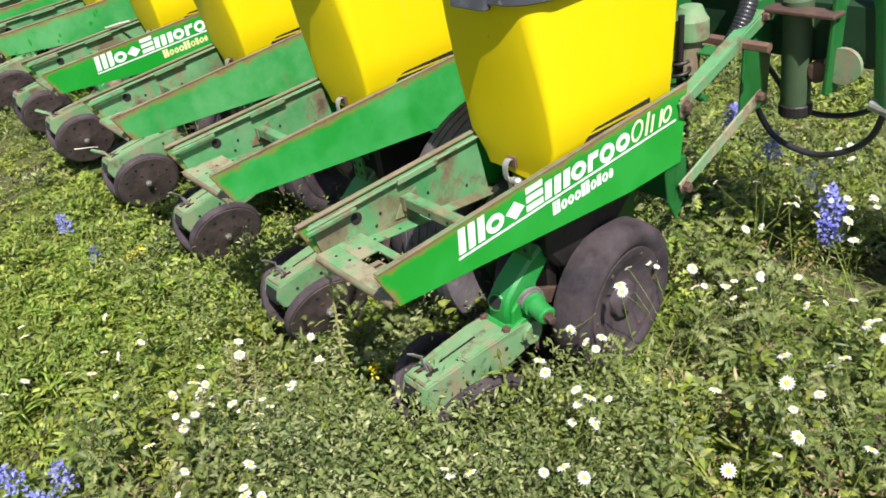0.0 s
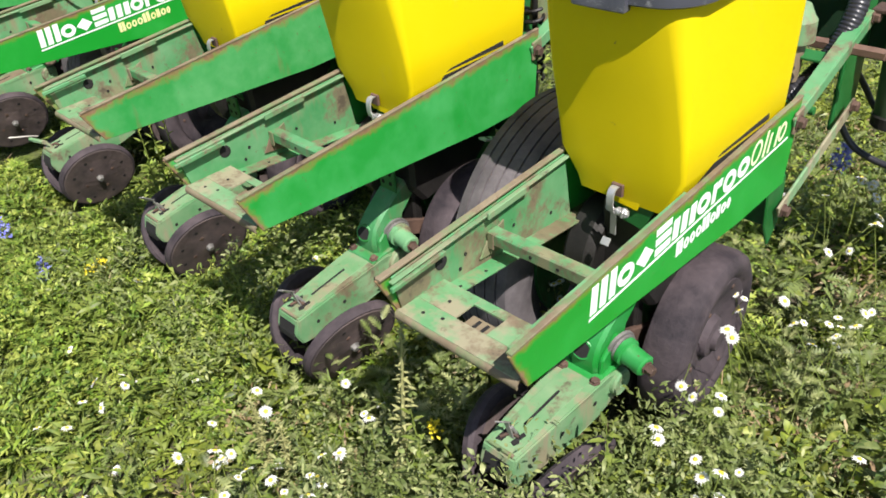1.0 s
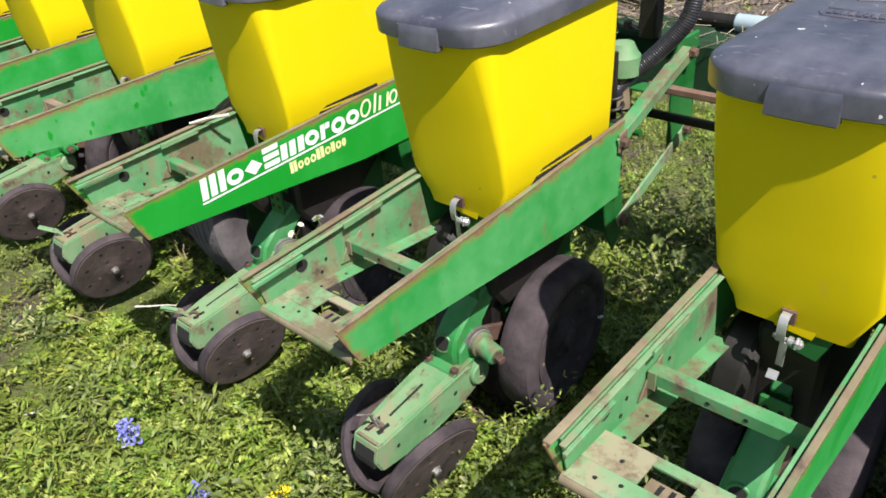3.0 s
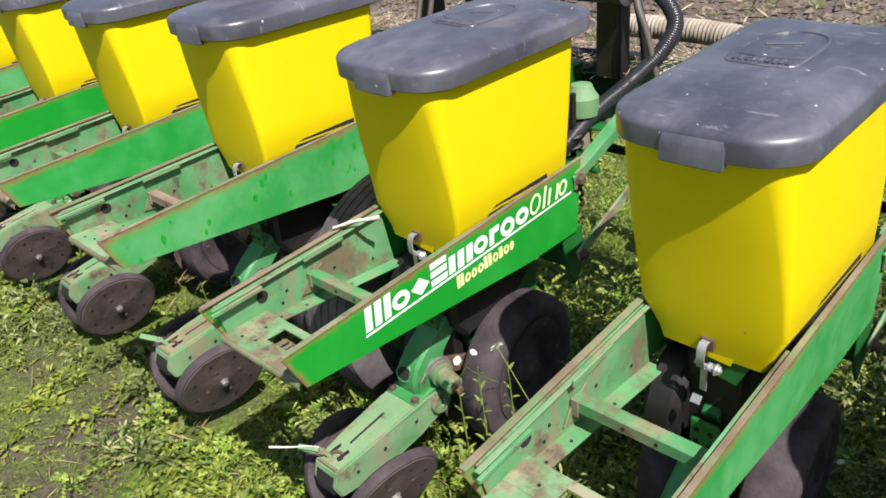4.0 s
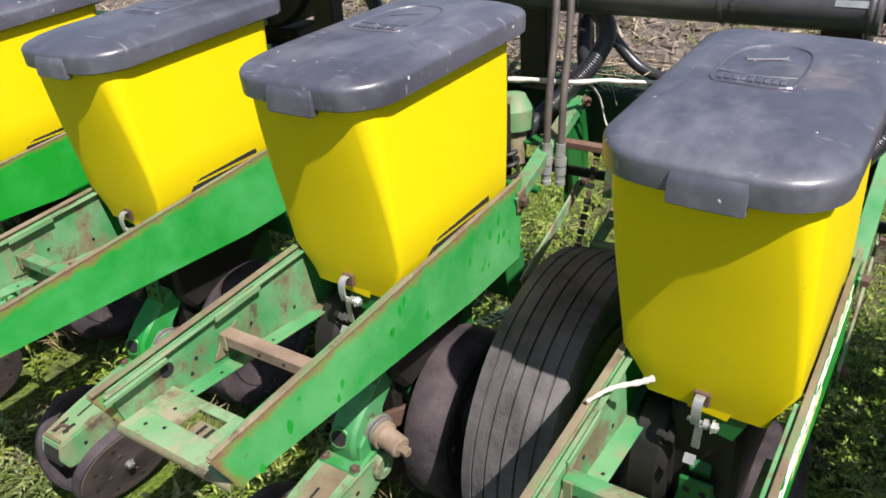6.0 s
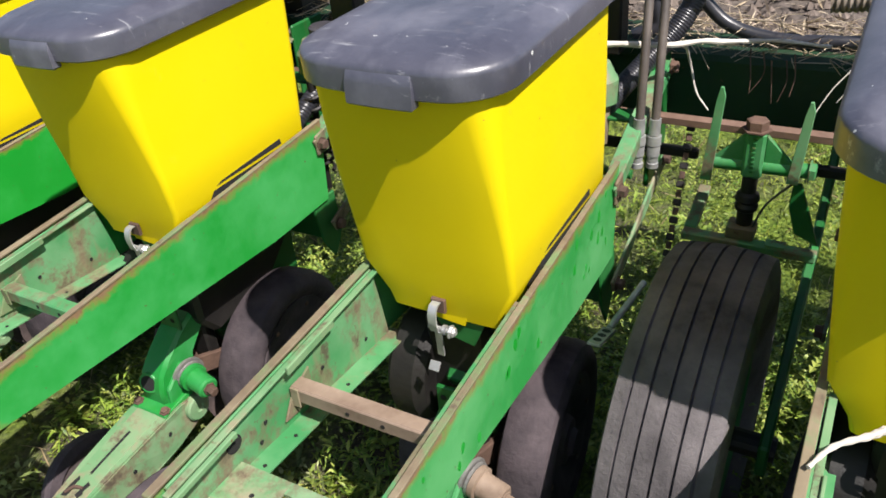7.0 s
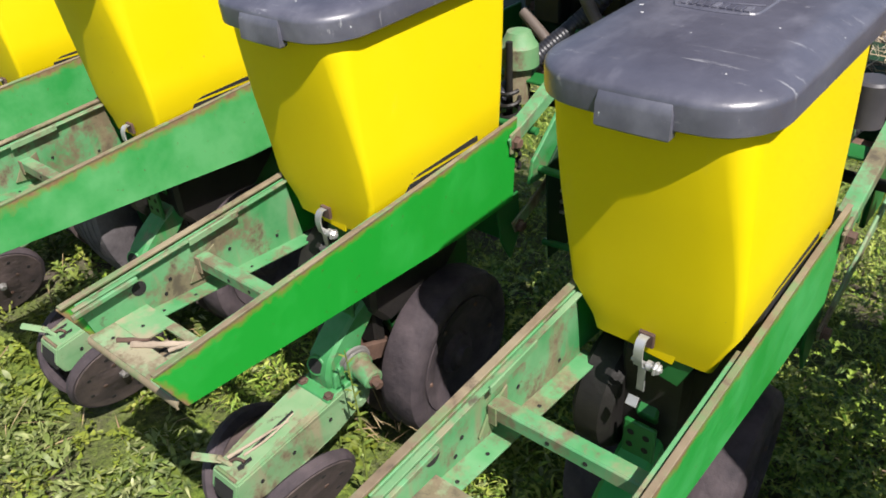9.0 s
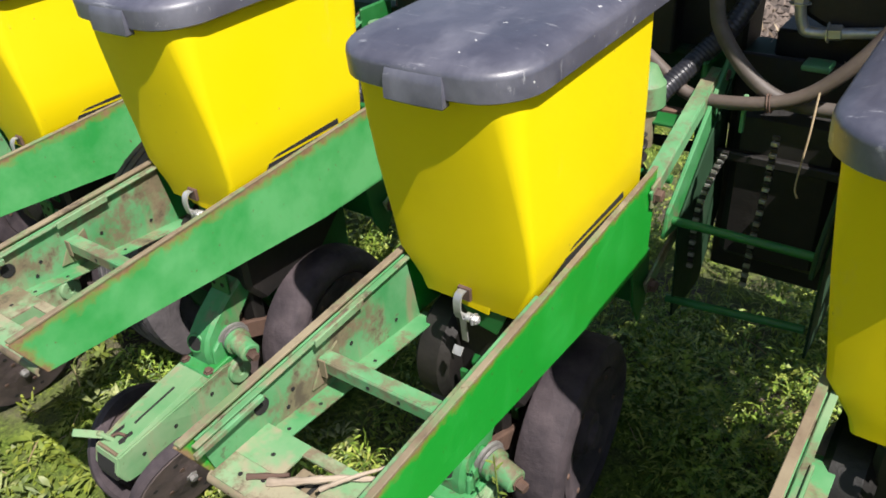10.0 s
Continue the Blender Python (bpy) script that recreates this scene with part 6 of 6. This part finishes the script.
def tall_weeds():
    end = lambda x, y: (lush(x, y) > 0.35) & (rng.random(len(x)) < 0.35 + 0.65 * lush(x, y))
    spot = lambda x, y, sh, lim: lattice(x, y, 4.2, sh) > lim
    under = lambda x, y: ~((np.abs(x + 0.02) < 0.15) & (y > 0.05) & (y < 1.2))
    a = clumps("feathery_weeds", 800, -1.5, 2.0, -0.9, 3.2, 90, (0.08, 0.30), (0.008, 0.026), (0.0012, 0.0032), (-0.1, 1.2), feather_green, "feathery grey-green meadow weeds round the last row units", lambda x, y: end(x, y) & spot(x, y, 31, 0.42) & under(x, y))
    b = clumps("leafy_weeds", 1400, -1.7, 2.0, -0.9, 3.2, 24, (0.05, 0.25), (0.028, 0.066), (0.009, 0.021), (-0.1, 1.1), bright_weed, "yellow-green leafy weeds with small broad leaves", lambda x, y: end(x, y) & spot(x, y, 7, 0.47) & under(x, y))
    clumps("dark_weeds", 1400, -1.7, 2.0, -0.9, 3.2, 24, (0.04, 0.23), (0.030, 0.080), (0.006, 0.016), (0.1, 1.3), dark_weed, "dark green narrow-leaved weeds among the daisies", lambda x, y: end(x, y) & spot(x, y, 17, 0.48) & under(x, y))
    clumps("withered_weeds", 700, -1.6, 1.8, -0.9, 2.6, 26, (0.02, 0.14), (0.025, 0.060), (0.003, 0.010), (-0.2, 0.9), dry_leaf, "withered brown weed clumps", lambda x, y: end(x, y) & under(x, y) & spot(x, y, 47, 0.48), 0.06)
    clumps("low_tufts", 3600, -8.4, -0.9, -0.85, 1.0, 18, (0.012, 0.06), (0.018, 0.050), (0.004, 0.011), (0.0, 1.1), bright_weed, "bright yellow-green tufts behind the row units", lambda x, y: spot(x, y, 3, 0.36) & (rng.random(len(x)) < 1.3 * low(x) - 0.3), 0.045, 0.3, 0.07)
    clumps("front_tufts", 3000, -8.4, 0.8, 0.95, 3.4, 36, (0.05, 0.18), (0.016, 0.052), (0.0025, 0.007), (0.2, 1.4), lush_weed, "lush bright grass tufts beyond the toolbar", lambda x, y: spot(x, y, 13, 0.36), 0.06, 0.5, 0.0)
    band = lambda x, y: rng.random(len(x)) < np.clip(1.15 - np.abs(x + 1.75) / 1.0, 0, 1)
    clumps("leafy_grass", 1000, -2.9, -0.75, -0.85, 0.75, 26, (0.03, 0.12), (0.025, 0.075), (0.003, 0.009), (0.1, 1.3), lush_weed, "fresh green leafy weeds behind the row units", lambda x, y: band(x, y) & spot(x, y, 29, 0.35), 0.05, 0.4, 0.13)
    clumps("row_gap_weeds", 2600, -8.2, -0.7, 0.40, 1.6, 24, (0.05, 0.16), (0.02, 0.06), (0.003, 0.009), (0.0, 1.2), lush_weed, "green weeds growing between the row units", lambda x, y: spot(x, y, 21, 0.38), 0.05, 0.4, 0.21)
    clumps("long_leaved_weeds", 1500, -2.9, -0.75, -0.85, 0.75, 22, (0.03, 0.11), (0.045, 0.10), (0.005, 0.011), (0.2, 1.3), weed_green, "long-leaved pale green grass and weeds behind the row units", lambda x, y: band(x, y) & spot(x, y, 9, 0.33), 0.05, 0.5, 0.13)
    clumps("wheel_tufts", 1300, -8.2, -2.2, -0.1, 0.7, 16, (0.02, 0.09), (0.03, 0.075), (0.005, 0.013), (0.1, 1.2), feather_green, "pale broad-leaved tufts beside the closing wheels", lambda x, y: spot(x, y, 19, 0.46), 0.05, 0.4, 0.13)
    clumps("crowding_weeds", 210, 0.115, 0.48, -0.14, 0.62, 50, (0.20, 0.36), (0.012, 0.036), (0.003, 0.008), (-0.1, 1.1), feather_green, "grey-green weeds growing up round the last closing wheel", lambda x, y: x > -1, 0.05)
    clumps("crowding_weeds", 210, -0.22, 0.30, -0.26, 0.07, 46, (0.22, 0.40), (0.014, 0.044), (0.003, 0.010), (-0.1, 1.1), feather_green, "grey-green weeds growing up near the last closing wheel", lambda x, y: x > -1, 0.05)
    clumps("front_weeds", 520, -2.0, 0.4, 0.85, 2.4, 50, (0.14, 0.36), (0.012, 0.038), (0.002, 0.006), (-0.1, 1.2), feather_green, "tall feathery weeds between the row units and beyond", lambda x, y: spot(x, y, 51, 0.34), 0.05, 0.3, 0.20)
    # weeds that lean against the closing wheels and gauge wheels of the first units
    clumps("wheel_weeds", 420, -1.75, 0.55, -0.12, 0.72, 46, (0.14, 0.27), (0.016, 0.044), (0.003, 0.010), (-0.1, 1.1), feather_green, "grey-green weeds crowding the closing wheels", lambda x, y: spot(x, y, 37, 0.40) & ~((x > -0.16) & (x < 0.10) & (y > 0.10)), 0.05, 0.3, 0.155)
    clumps("caught_straw", 14, -8.2, 0.1, 0.45, 0.60, 26, (0.10, 0.26), (0.04, 0.11), (0.0015, 0.003), (0.2, 1.4), dry_leaf, "dry straw caught beside the gauge wheel pivots", lambda x, y: x < 1, 0.05, 0.2, 0.0)
    for x, y, z, h, la, le in (a, b):
        m = len(x)
        leaf_mesh("weed_stems", np.stack([x, y, z], 1), la, np.pi / 2 - np.arctan(le), h * 1.05, np.full(m, 0.004), 0.0, 0.6, weed_green, "thin upright weed stems", "stems", np.zeros(m))
    toothed_plants("yarrow_weeds", 2100, -1.7, 1.9, -0.9, 2.4, 14, (0.03, 0.30), (0.040, 0.095), (0.016, 0.032), (0.1, 1.35), feather_green, "feathery toothed grey-green weeds among the daisies", lambda x, y: end(x, y) & spot(x, y, 23, 0.33) & under(x, y), 1.1, 0.35, 7, 0.035)
    toothed_plants("dandelion_rosettes", 1500, -8.4, 1.4, -0.9, 1.0, 8, (0.0, 0.03), (0.045, 0.110), (0.016, 0.034), (0.1, 0.8), bright_weed, "toothed dandelion rosettes flat on the ground", lambda x, y: spot(x, y, 43, 0.40) & (rng.random(len(x)) < low(x)), 0.35, 0.45, 3, 0.01)
    toothed_plants("ragwort_weeds", 700, -3.2, -0.6, -0.9, 0.7, 12, (0.02, 0.13), (0.035, 0.085), (0.018, 0.034), (0.1, 1.2), lush_weed, "fresh green toothed weeds behind the row units", lambda x, y: spot(x, y, 53, 0.42), 0.5, 0.4, 4, 0.03)
    toothed_plants("shade_weeds", 1350, -6.2, 0.1, 0.9, 2.1, 12, (0.06, 0.30), (0.04, 0.09), (0.012, 0.026), (0.0, 1.2), lush_weed, "tall toothed green weeds between the row units", lambda x, y: spot(x, y, 35, 0.38), 0.6, 0.35, 4, 0.04)
    toothed_plants("parsley_clump", 150, -1.24, -0.90, -0.06, 0.22, 12, (0.02, 0.13), (0.022, 0.050), (0.014, 0.026), (0.1, 1.3), lush_weed, "bright fresh green clump of small toothed leaves", lambda x, y: np.hypot(x + 1.07, y - 0.08) < 0.17, 0.3, 0.3, 3, 0.03)
    clumps("crowding_weeds", 110, 0.06, 0.30, -0.20, 0.16, 46, (0.26, 0.44), (0.014, 0.044), (0.003, 0.010), (-0.1, 1.1), feather_green, "grey-green weeds growing up beside the last closing wheel", lambda x, y: x > -1, 0.05)
    d = 1900
    x, y = plan(d, -8, 2.2, -0.8, 3.6)
    leaf_mesh("dry_stalks", np.stack([x, y, on_ground(x, y) + 0.01], 1), rng.uniform(0, math.tau, d), rng.uniform(0.0, 0.9, d), rng.uniform(0.04, 0.16, d), rng.uniform(0.002, 0.005, d), 0.1, 0.3, dry_leaf, "dry tan stalks among the weeds", "stalks")


def clods():
    """Clods and stubble on the ploughed field."""
    n = 14000
    y = 4.1 + rng.random(n) ** 1.7 * 12
    x = rng.uniform(-1, 1, n) * (4 + y * 0.8) - 4
    s = rng.uniform(0.012, 0.055, n) * (0.7 + 0.05 * y)
    z = on_ground(x, y) + s * 0.25
    octa = np.array([(1, 0, 0), (0, 1, 0), (-1, 0, 0), (0, -1, 0), (0, 0, 0.8), (0, 0, -0.6)])
    jit = 1 + rng.uniform(-0.4, 0.4, (n, 6, 1))
    turn = rng.uniform(0, math.tau, n)
    c, sn = np.cos(turn)[:, None], np.sin(turn)[:, None]
    ox, oy = octa[None, :, 0] * c - octa[None, :, 1] * sn, octa[None, :, 0] * sn + octa[None, :, 1] * c
    o = np.stack([ox, oy, np.broadcast_to(octa[None, :, 2], ox.shape)], 2) * jit * s[:, None, None] + np.stack([x, y, z], 1)[:, None]
    tri = np.array([(0, 1, 4), (1, 2, 4), (2, 3, 4), (3, 0, 4), (1, 0, 5), (2, 1, 5), (3, 2, 5), (0, 3, 5)])
    f = (np.arange(n) * 6)[:, None, None] + tri[None]
    me = bpy.data.meshes.new("clods")
    me.from_pydata(o.reshape(-1, 3).tolist(), [], f.reshape(-1, 3).tolist())
    me.materials.append(clod_mat)
    tagged(new("clods", me), "dark soil clods of the ploughed field", "clods", kind="stuff")
    m = 9000
    y = 3.9 + rng.random(m) ** 1.5 * 10
    x = rng.uniform(-1, 1, m) * (4 + y * 0.8) - 4
    leaf_mesh("stubble", np.stack([x, y, on_ground(x, y) + 0.02], 1), rng.uniform(0, math.tau, m), rng.uniform(0, 0.7, m), rng.uniform(0.05, 0.20, m), rng.uniform(0.006, 0.018, m), 0.1, 0.3, straw_leaf, "pale crop stubble on the ploughed field", "stubble")


clumps("field_tufts", 900, -9.0, 3.0, 3.4, 9.0, 18, (0.02, 0.10), (0.03, 0.09), (0.004, 0.010), (0.2, 1.3), bright_weed, "scattered green tufts on the ploughed field", lambda x, y: (lattice(x, y, 1.1, 27) > 0.5) & (rng.random(len(x)) < np.clip(1.6 - y / 7, 0.1, 1)), 0.08, 0.4, 0.0)
carpet()
blades()
rosettes()
tall_weeds()
clods()


# ---- flowers ----
def daisy():
    d = thing("daisy", "white daisy with a yellow centre on a thin stem", "flower", "daisies")
    part("stem", sweep(spline([(0, 0, -0.30), (0.008, 0.004, -0.15), (0, 0, -0.002)], 3), 0.0013, 5), weed_green, d)
    bm = bmesh.new()
    for k in range(15):
        a = math.tau * k / 15
        dv, sv = Vector((math.cos(a), math.sin(a), 0)), Vector((-math.sin(a), math.cos(a), 0))
        pts = [dv * 0.004 - sv * 0.0012, dv * 0.004 + sv * 0.0012, dv * 0.012 + sv * 0.0026 + Vector((0, 0, 0.001)), dv * 0.0185 + Vector((0, 0, -0.001 - 0.002 * (k % 3))), dv * 0.012 - sv * 0.0026 + Vector((0, 0, 0.001))]
        bm.faces.new([bm.verts.new(p) for p in pts])
    part("petals", bm, petal_white, d)
    smooth(part("centre", lathe([(0, 0), (0, 0.0062), (0.002, 0.0062), (0.004, 0.004), (0.0048, 0)], 12, (0, 0, 1), (0, 0, -0.0005)), floret_yellow, d))
    return d


first_daisy = daisy()
DAISIES = [(0.79, 0.52, 0.4), (0.91, 0.56, 0.42), (0.75, 0.68, 0.38), (0.62, 0.77, 0.36), (0.55, 1.0, 0.34), (0.58, 1.04, 0.34), (0.4, 0.41, 0.34), (0.38, 0.37, 0.36), (0.52, 0.19, 0.35), (0.56, 0.59, 0.34), (0.19, 1.53, 0.42), (0.25, 1.58, 0.42), (0.29, 1.42, 0.38), (0.33, 1.5, 0.4), (0.4, 1.5, 0.38), (0.28, 0.09, 0.25), (0.09, 0.08, 0.25), (0.06, -0.06, 0.22), (-0.38, -0.07, 0.15), (-0.48, -0.11, 0.15), (-0.56, -0.17, 0.15), (-0.69, -0.26, 0.15), (-1.03, -0.2, 0.15), (-0.91, -0.08, 0.14), (-1.35, -0.25, 0.12), (-1.02, -0.4, 0.14), (-1.47, -0.5, 0.12), (-0.88, -0.59, 0.14), (-1.16, -0.57, 0.14), (-1.54, 0.07, 0.1)]
spots = list(DAISIES)
for cx, cy, cz, n, r in ((0.20, 1.70, 0.33, 14, 0.09), (0.35, 0.95, 0.32, 7, 0.04), (0.09, 0.90, 0.34, 5, 0.05), (-0.52, -0.20, 0.26, 9, 0.07), (-0.25, -0.14, 0.28, 8, 0.06), (0.25, 0.05, 0.33, 5, 0.05), (0.36, 0.38, 0.32, 5, 0.04)):
    spots += [(random.gauss(cx, r), random.gauss(cy, r), cz + random.uniform(-0.04, 0.04)) for _ in range(n)]
for _ in range(170):
    x = random.gauss(-0.05, 0.70)
    y = random.uniform(-0.65, 1.6)
    if random.random() < 0.5 and len(spots) > 20:
        x, y = spots[-1][0] + random.gauss(0, 0.04), spots[-1][1] + random.gauss(0, 0.04)
    if abs(x) < 0.2 and -0.1 < y < 1.3 or (abs(x + ROW) < 0.2 and y > -0.1):
        continue
    spots.append((x, y, 0.10 + 0.26 * float(lush(np.array([x]), np.array([y]))[0]) + random.uniform(-0.03, 0.05)))
spots += [(0.226, 0.667, 0.443), (0.245, 0.655, 0.437), (0.235, 0.690, 0.487), (-2.049, 0.45, 0.60), (-1.995, 0.47, 0.63), (-2.107, 0.45, 0.55), (-2.49, 0.11, 0.06), (-1.36, 0.94, 0.30), (-2.62, -0.25, 0.07)]
spots = [p for p in spots if not (-0.16 < p[0] < 0.20 and -0.12 < p[1] < 0.60)]
for i, (x, y, z) in enumerate(spots):
    m = pose(x, y, z, random.gauss(-14, 22), random.gauss(8, 20), random.uniform(0, 360)) @ Matrix.Scale(random.uniform(0.55, 1.0), 4)
    if i == 0:
        first_daisy.matrix_world = m
    else:
        c = copy_thing(first_daisy, pose(0, 0, 0))
        c.matrix_world = m


def flower_spike(name, label, material, r, h, n, size):
    f = thing(name, label, "flower", name + "s")
    part("stem", sweep(spline([(0, 0, -0.28), (0.006, 0, -0.12), (0, 0, h * 0.9)], 3), 0.0018, 5), weed_green, f)
    bm = bmesh.new()
    for _ in range(n):
        a, t = random.uniform(0, math.tau), random.random()
        rr = r * (1 - 0.6 * t) * random.uniform(0.5, 1.0)
        p = Vector((rr * math.cos(a), rr * math.sin(a), h * t))
        m = pose(*p, random.uniform(-60, 60), random.uniform(-60, 60), random.uniform(0, 360))
        q = [m @ Vector(c) for c in ((0, 0, 0), (size, size * 0.45, size * 0.2), (size * 1.6, 0, 0), (size, -size * 0.45, size * 0.2))]
        bm.faces.new([bm.verts.new(c) for c in q])
    part("blossom", bm, material, f)
    return f


blue = flower_spike("blue_flower", "blue-violet flower spike standing in the weeds", petal_blue, 0.032, 0.085, 120, 0.010)
blue_at = [(0.396, 1.399, 0.33), (0.43, 1.37, 0.30), (0.37, 1.44, 0.36), (-0.164, 1.762, 0.38), (-2.216, -0.121, 0.11), (-0.665, -0.712, 0.15), (-0.53, -0.662, 0.15), (-0.60, -0.62, 0.12), (-1.883, -0.119, 0.05), (0.12, 1.55, 0.42)]
golden = flower_spike("yellow_flower", "small yellow wildflower cluster in the grass", petal_yellow, 0.022, 0.03, 36, 0.008)
golden_at = [(-1.717, 0.022, 0.11), (-1.73, -0.01, 0.10), (-0.20, 0.16, 0.24)]
for first, places in ((blue, blue_at), (golden, golden_at)):
    for i, p in enumerate(places):
        m = pose(*p, random.gauss(0, 14), random.gauss(0, 14), random.uniform(0, 360))
        if i:
            copy_thing(first, m)
        else:
            first.matrix_world = m


def leafy_weed(at, h, n, label, size=0.045, lean=(0, 0)):
    """A single tall weed standing out from the rest."""
    w = thing("tall_weed", label, "weed", at=pose(*at))
    part("stem", sweep(spline([(0, 0, 0), (0.010 + 0.4 * lean[0], 0.006 + 0.4 * lean[1], h * 0.5), (lean[0], lean[1], h)], 4), lambda u: 0.0035 * (1 - 0.6 * u), 6), weed_green, w)
    for k in range(n):
        t = (k + 1) / (n + 1)
        a = 2.4 * k
        m = pose(0.010 * math.sin(math.pi * t) + lean[0] * t, lean[1] * t, h * t, 0, -random.uniform(5, 45), math.degrees(a))
        s = size * (1.1 - 0.6 * t) * random.uniform(0.8, 1.2)
        bm = bmesh.new()
        pts = [(0, 0, 0), (s * 0.35, s * 0.16, s * 0.05), (s * 0.75, s * 0.11, s * 0.02), (s, 0, -s * 0.12), (s * 0.75, -s * 0.11, s * 0.02), (s * 0.35, -s * 0.16, s * 0.05)]
        bm.faces.new([bm.verts.new(m @ Vector(p)) for p in pts])
        part("leaf", bm, weed_green, w)


for _ in range(38):
    x, y = random.uniform(-1.15, 1.2), random.uniform(-0.5, 1.6)
    if (abs(x) > 0.19 and abs(x + ROW) > 0.19) or y < 0.08:
        leafy_weed((x, y, 0.02), random.uniform(0.18, 0.36), 22, "leafy grey-green weed round the last row unit", random.uniform(0.045, 0.075))
leafy_weed((-0.16, 0.06, 0.02), 0.40, 26, "feathery grey-green weed beside the closing wheel", 0.05)
leafy_weed((0.10, 0.02, 0.02), 0.36, 26, "feathery grey-green weed beside the closing wheel", 0.05)
leafy_weed((-0.02, -0.10, 0.02), 0.42, 22, "tall green weed beside the closing wheel")
leafy_weed((0.16, 0.30, 0.02), 0.40, 24, "leafy grey-green weed beside the closing wheel", 0.06)
leafy_weed((-2.06, 0.47, 0.02), 0.52, 22, "leafy daisy plant growing beside a gauge wheel")
leafy_weed((-1.99, 0.50, 0.02), 0.55, 20, "leafy daisy plant growing beside a gauge wheel")
leafy_weed((-2.10, 0.44, 0.02), 0.45, 20, "leafy daisy plant growing beside a gauge wheel")
leafy_weed((-5.10, 0.33, 0.02), 0.42, 18, "slender weed growing through the frame")
leafy_weed((-0.80, 0.18, 0.02), 0.30, 20, "feathery green weed between two row units")
leafy_weed((-1.10, 0.20, 0.02), 0.30, 20, "feathery green weed between two row units")


def spire_weed(at, h, n, label, size, lean, r):
    """A stout pale stalk with many small leaves close to it."""
    w = thing("weed_spire", label, "weed", at=pose(*at))
    line = spline([(0, 0, 0), (0.3 * lean[0] + 0.012, 0.3 * lean[1], h * 0.5), (lean[0], lean[1], h)], 5)
    part("stem", sweep(line, lambda u: r * (1 - 0.5 * u), 8), pale_weed, w)
    bm = bmesh.new()
    for k in range(n):
        t = (k + 0.5) / n
        m = pose(lean[0] * t * t + 0.012 * math.sin(math.pi * t), lean[1] * t, h * t, 0, -random.uniform(-10, 60), 137.5 * k)
        s = size * (1.2 - 0.6 * t) * random.uniform(0.6, 1.3)
        pts = [(0, 0, 0), (s * 0.35, s * 0.14, s * 0.05), (s * 0.75, s * 0.09, s * 0.02), (s, 0, -s * 0.12), (s * 0.75, -s * 0.09, s * 0.02), (s * 0.35, -s * 0.14, s * 0.05)]
        bm.faces.new([bm.verts.new(m @ Vector(p)) for p in pts])
    part("leaves", bm, pale_weed, w)


spire_weed((-0.245, 0.075, 0.02), 0.60, 120, "tall pale thistle-like weed before the row units", 0.035, (0.06, 0.01), 0.0055)
spire_weed((-0.57, -0.10, 0.02), 0.30, 150, "yellow-green weed spike with crowded small leaves", 0.026, (0.02, 0.0), 0.004)
spire_weed((-0.52, -0.07, 0.02), 0.24, 110, "yellow-green weed spike with crowded small leaves", 0.024, (0.02, 0.0), 0.004)
leafy_weed((-4.455, 0.42, 0.02), 0.52, 26, "slender weed with a pink tip beside a closing arm", 0.04)
leafy_weed((-4.66, 0.52, 0.02), 0.40, 22, "slender green weed beside a closing arm", 0.04)
leafy_weed((-3.40, 0.46, 0.02), 0.30, 20, "leafy green weed between two row units", 0.045)
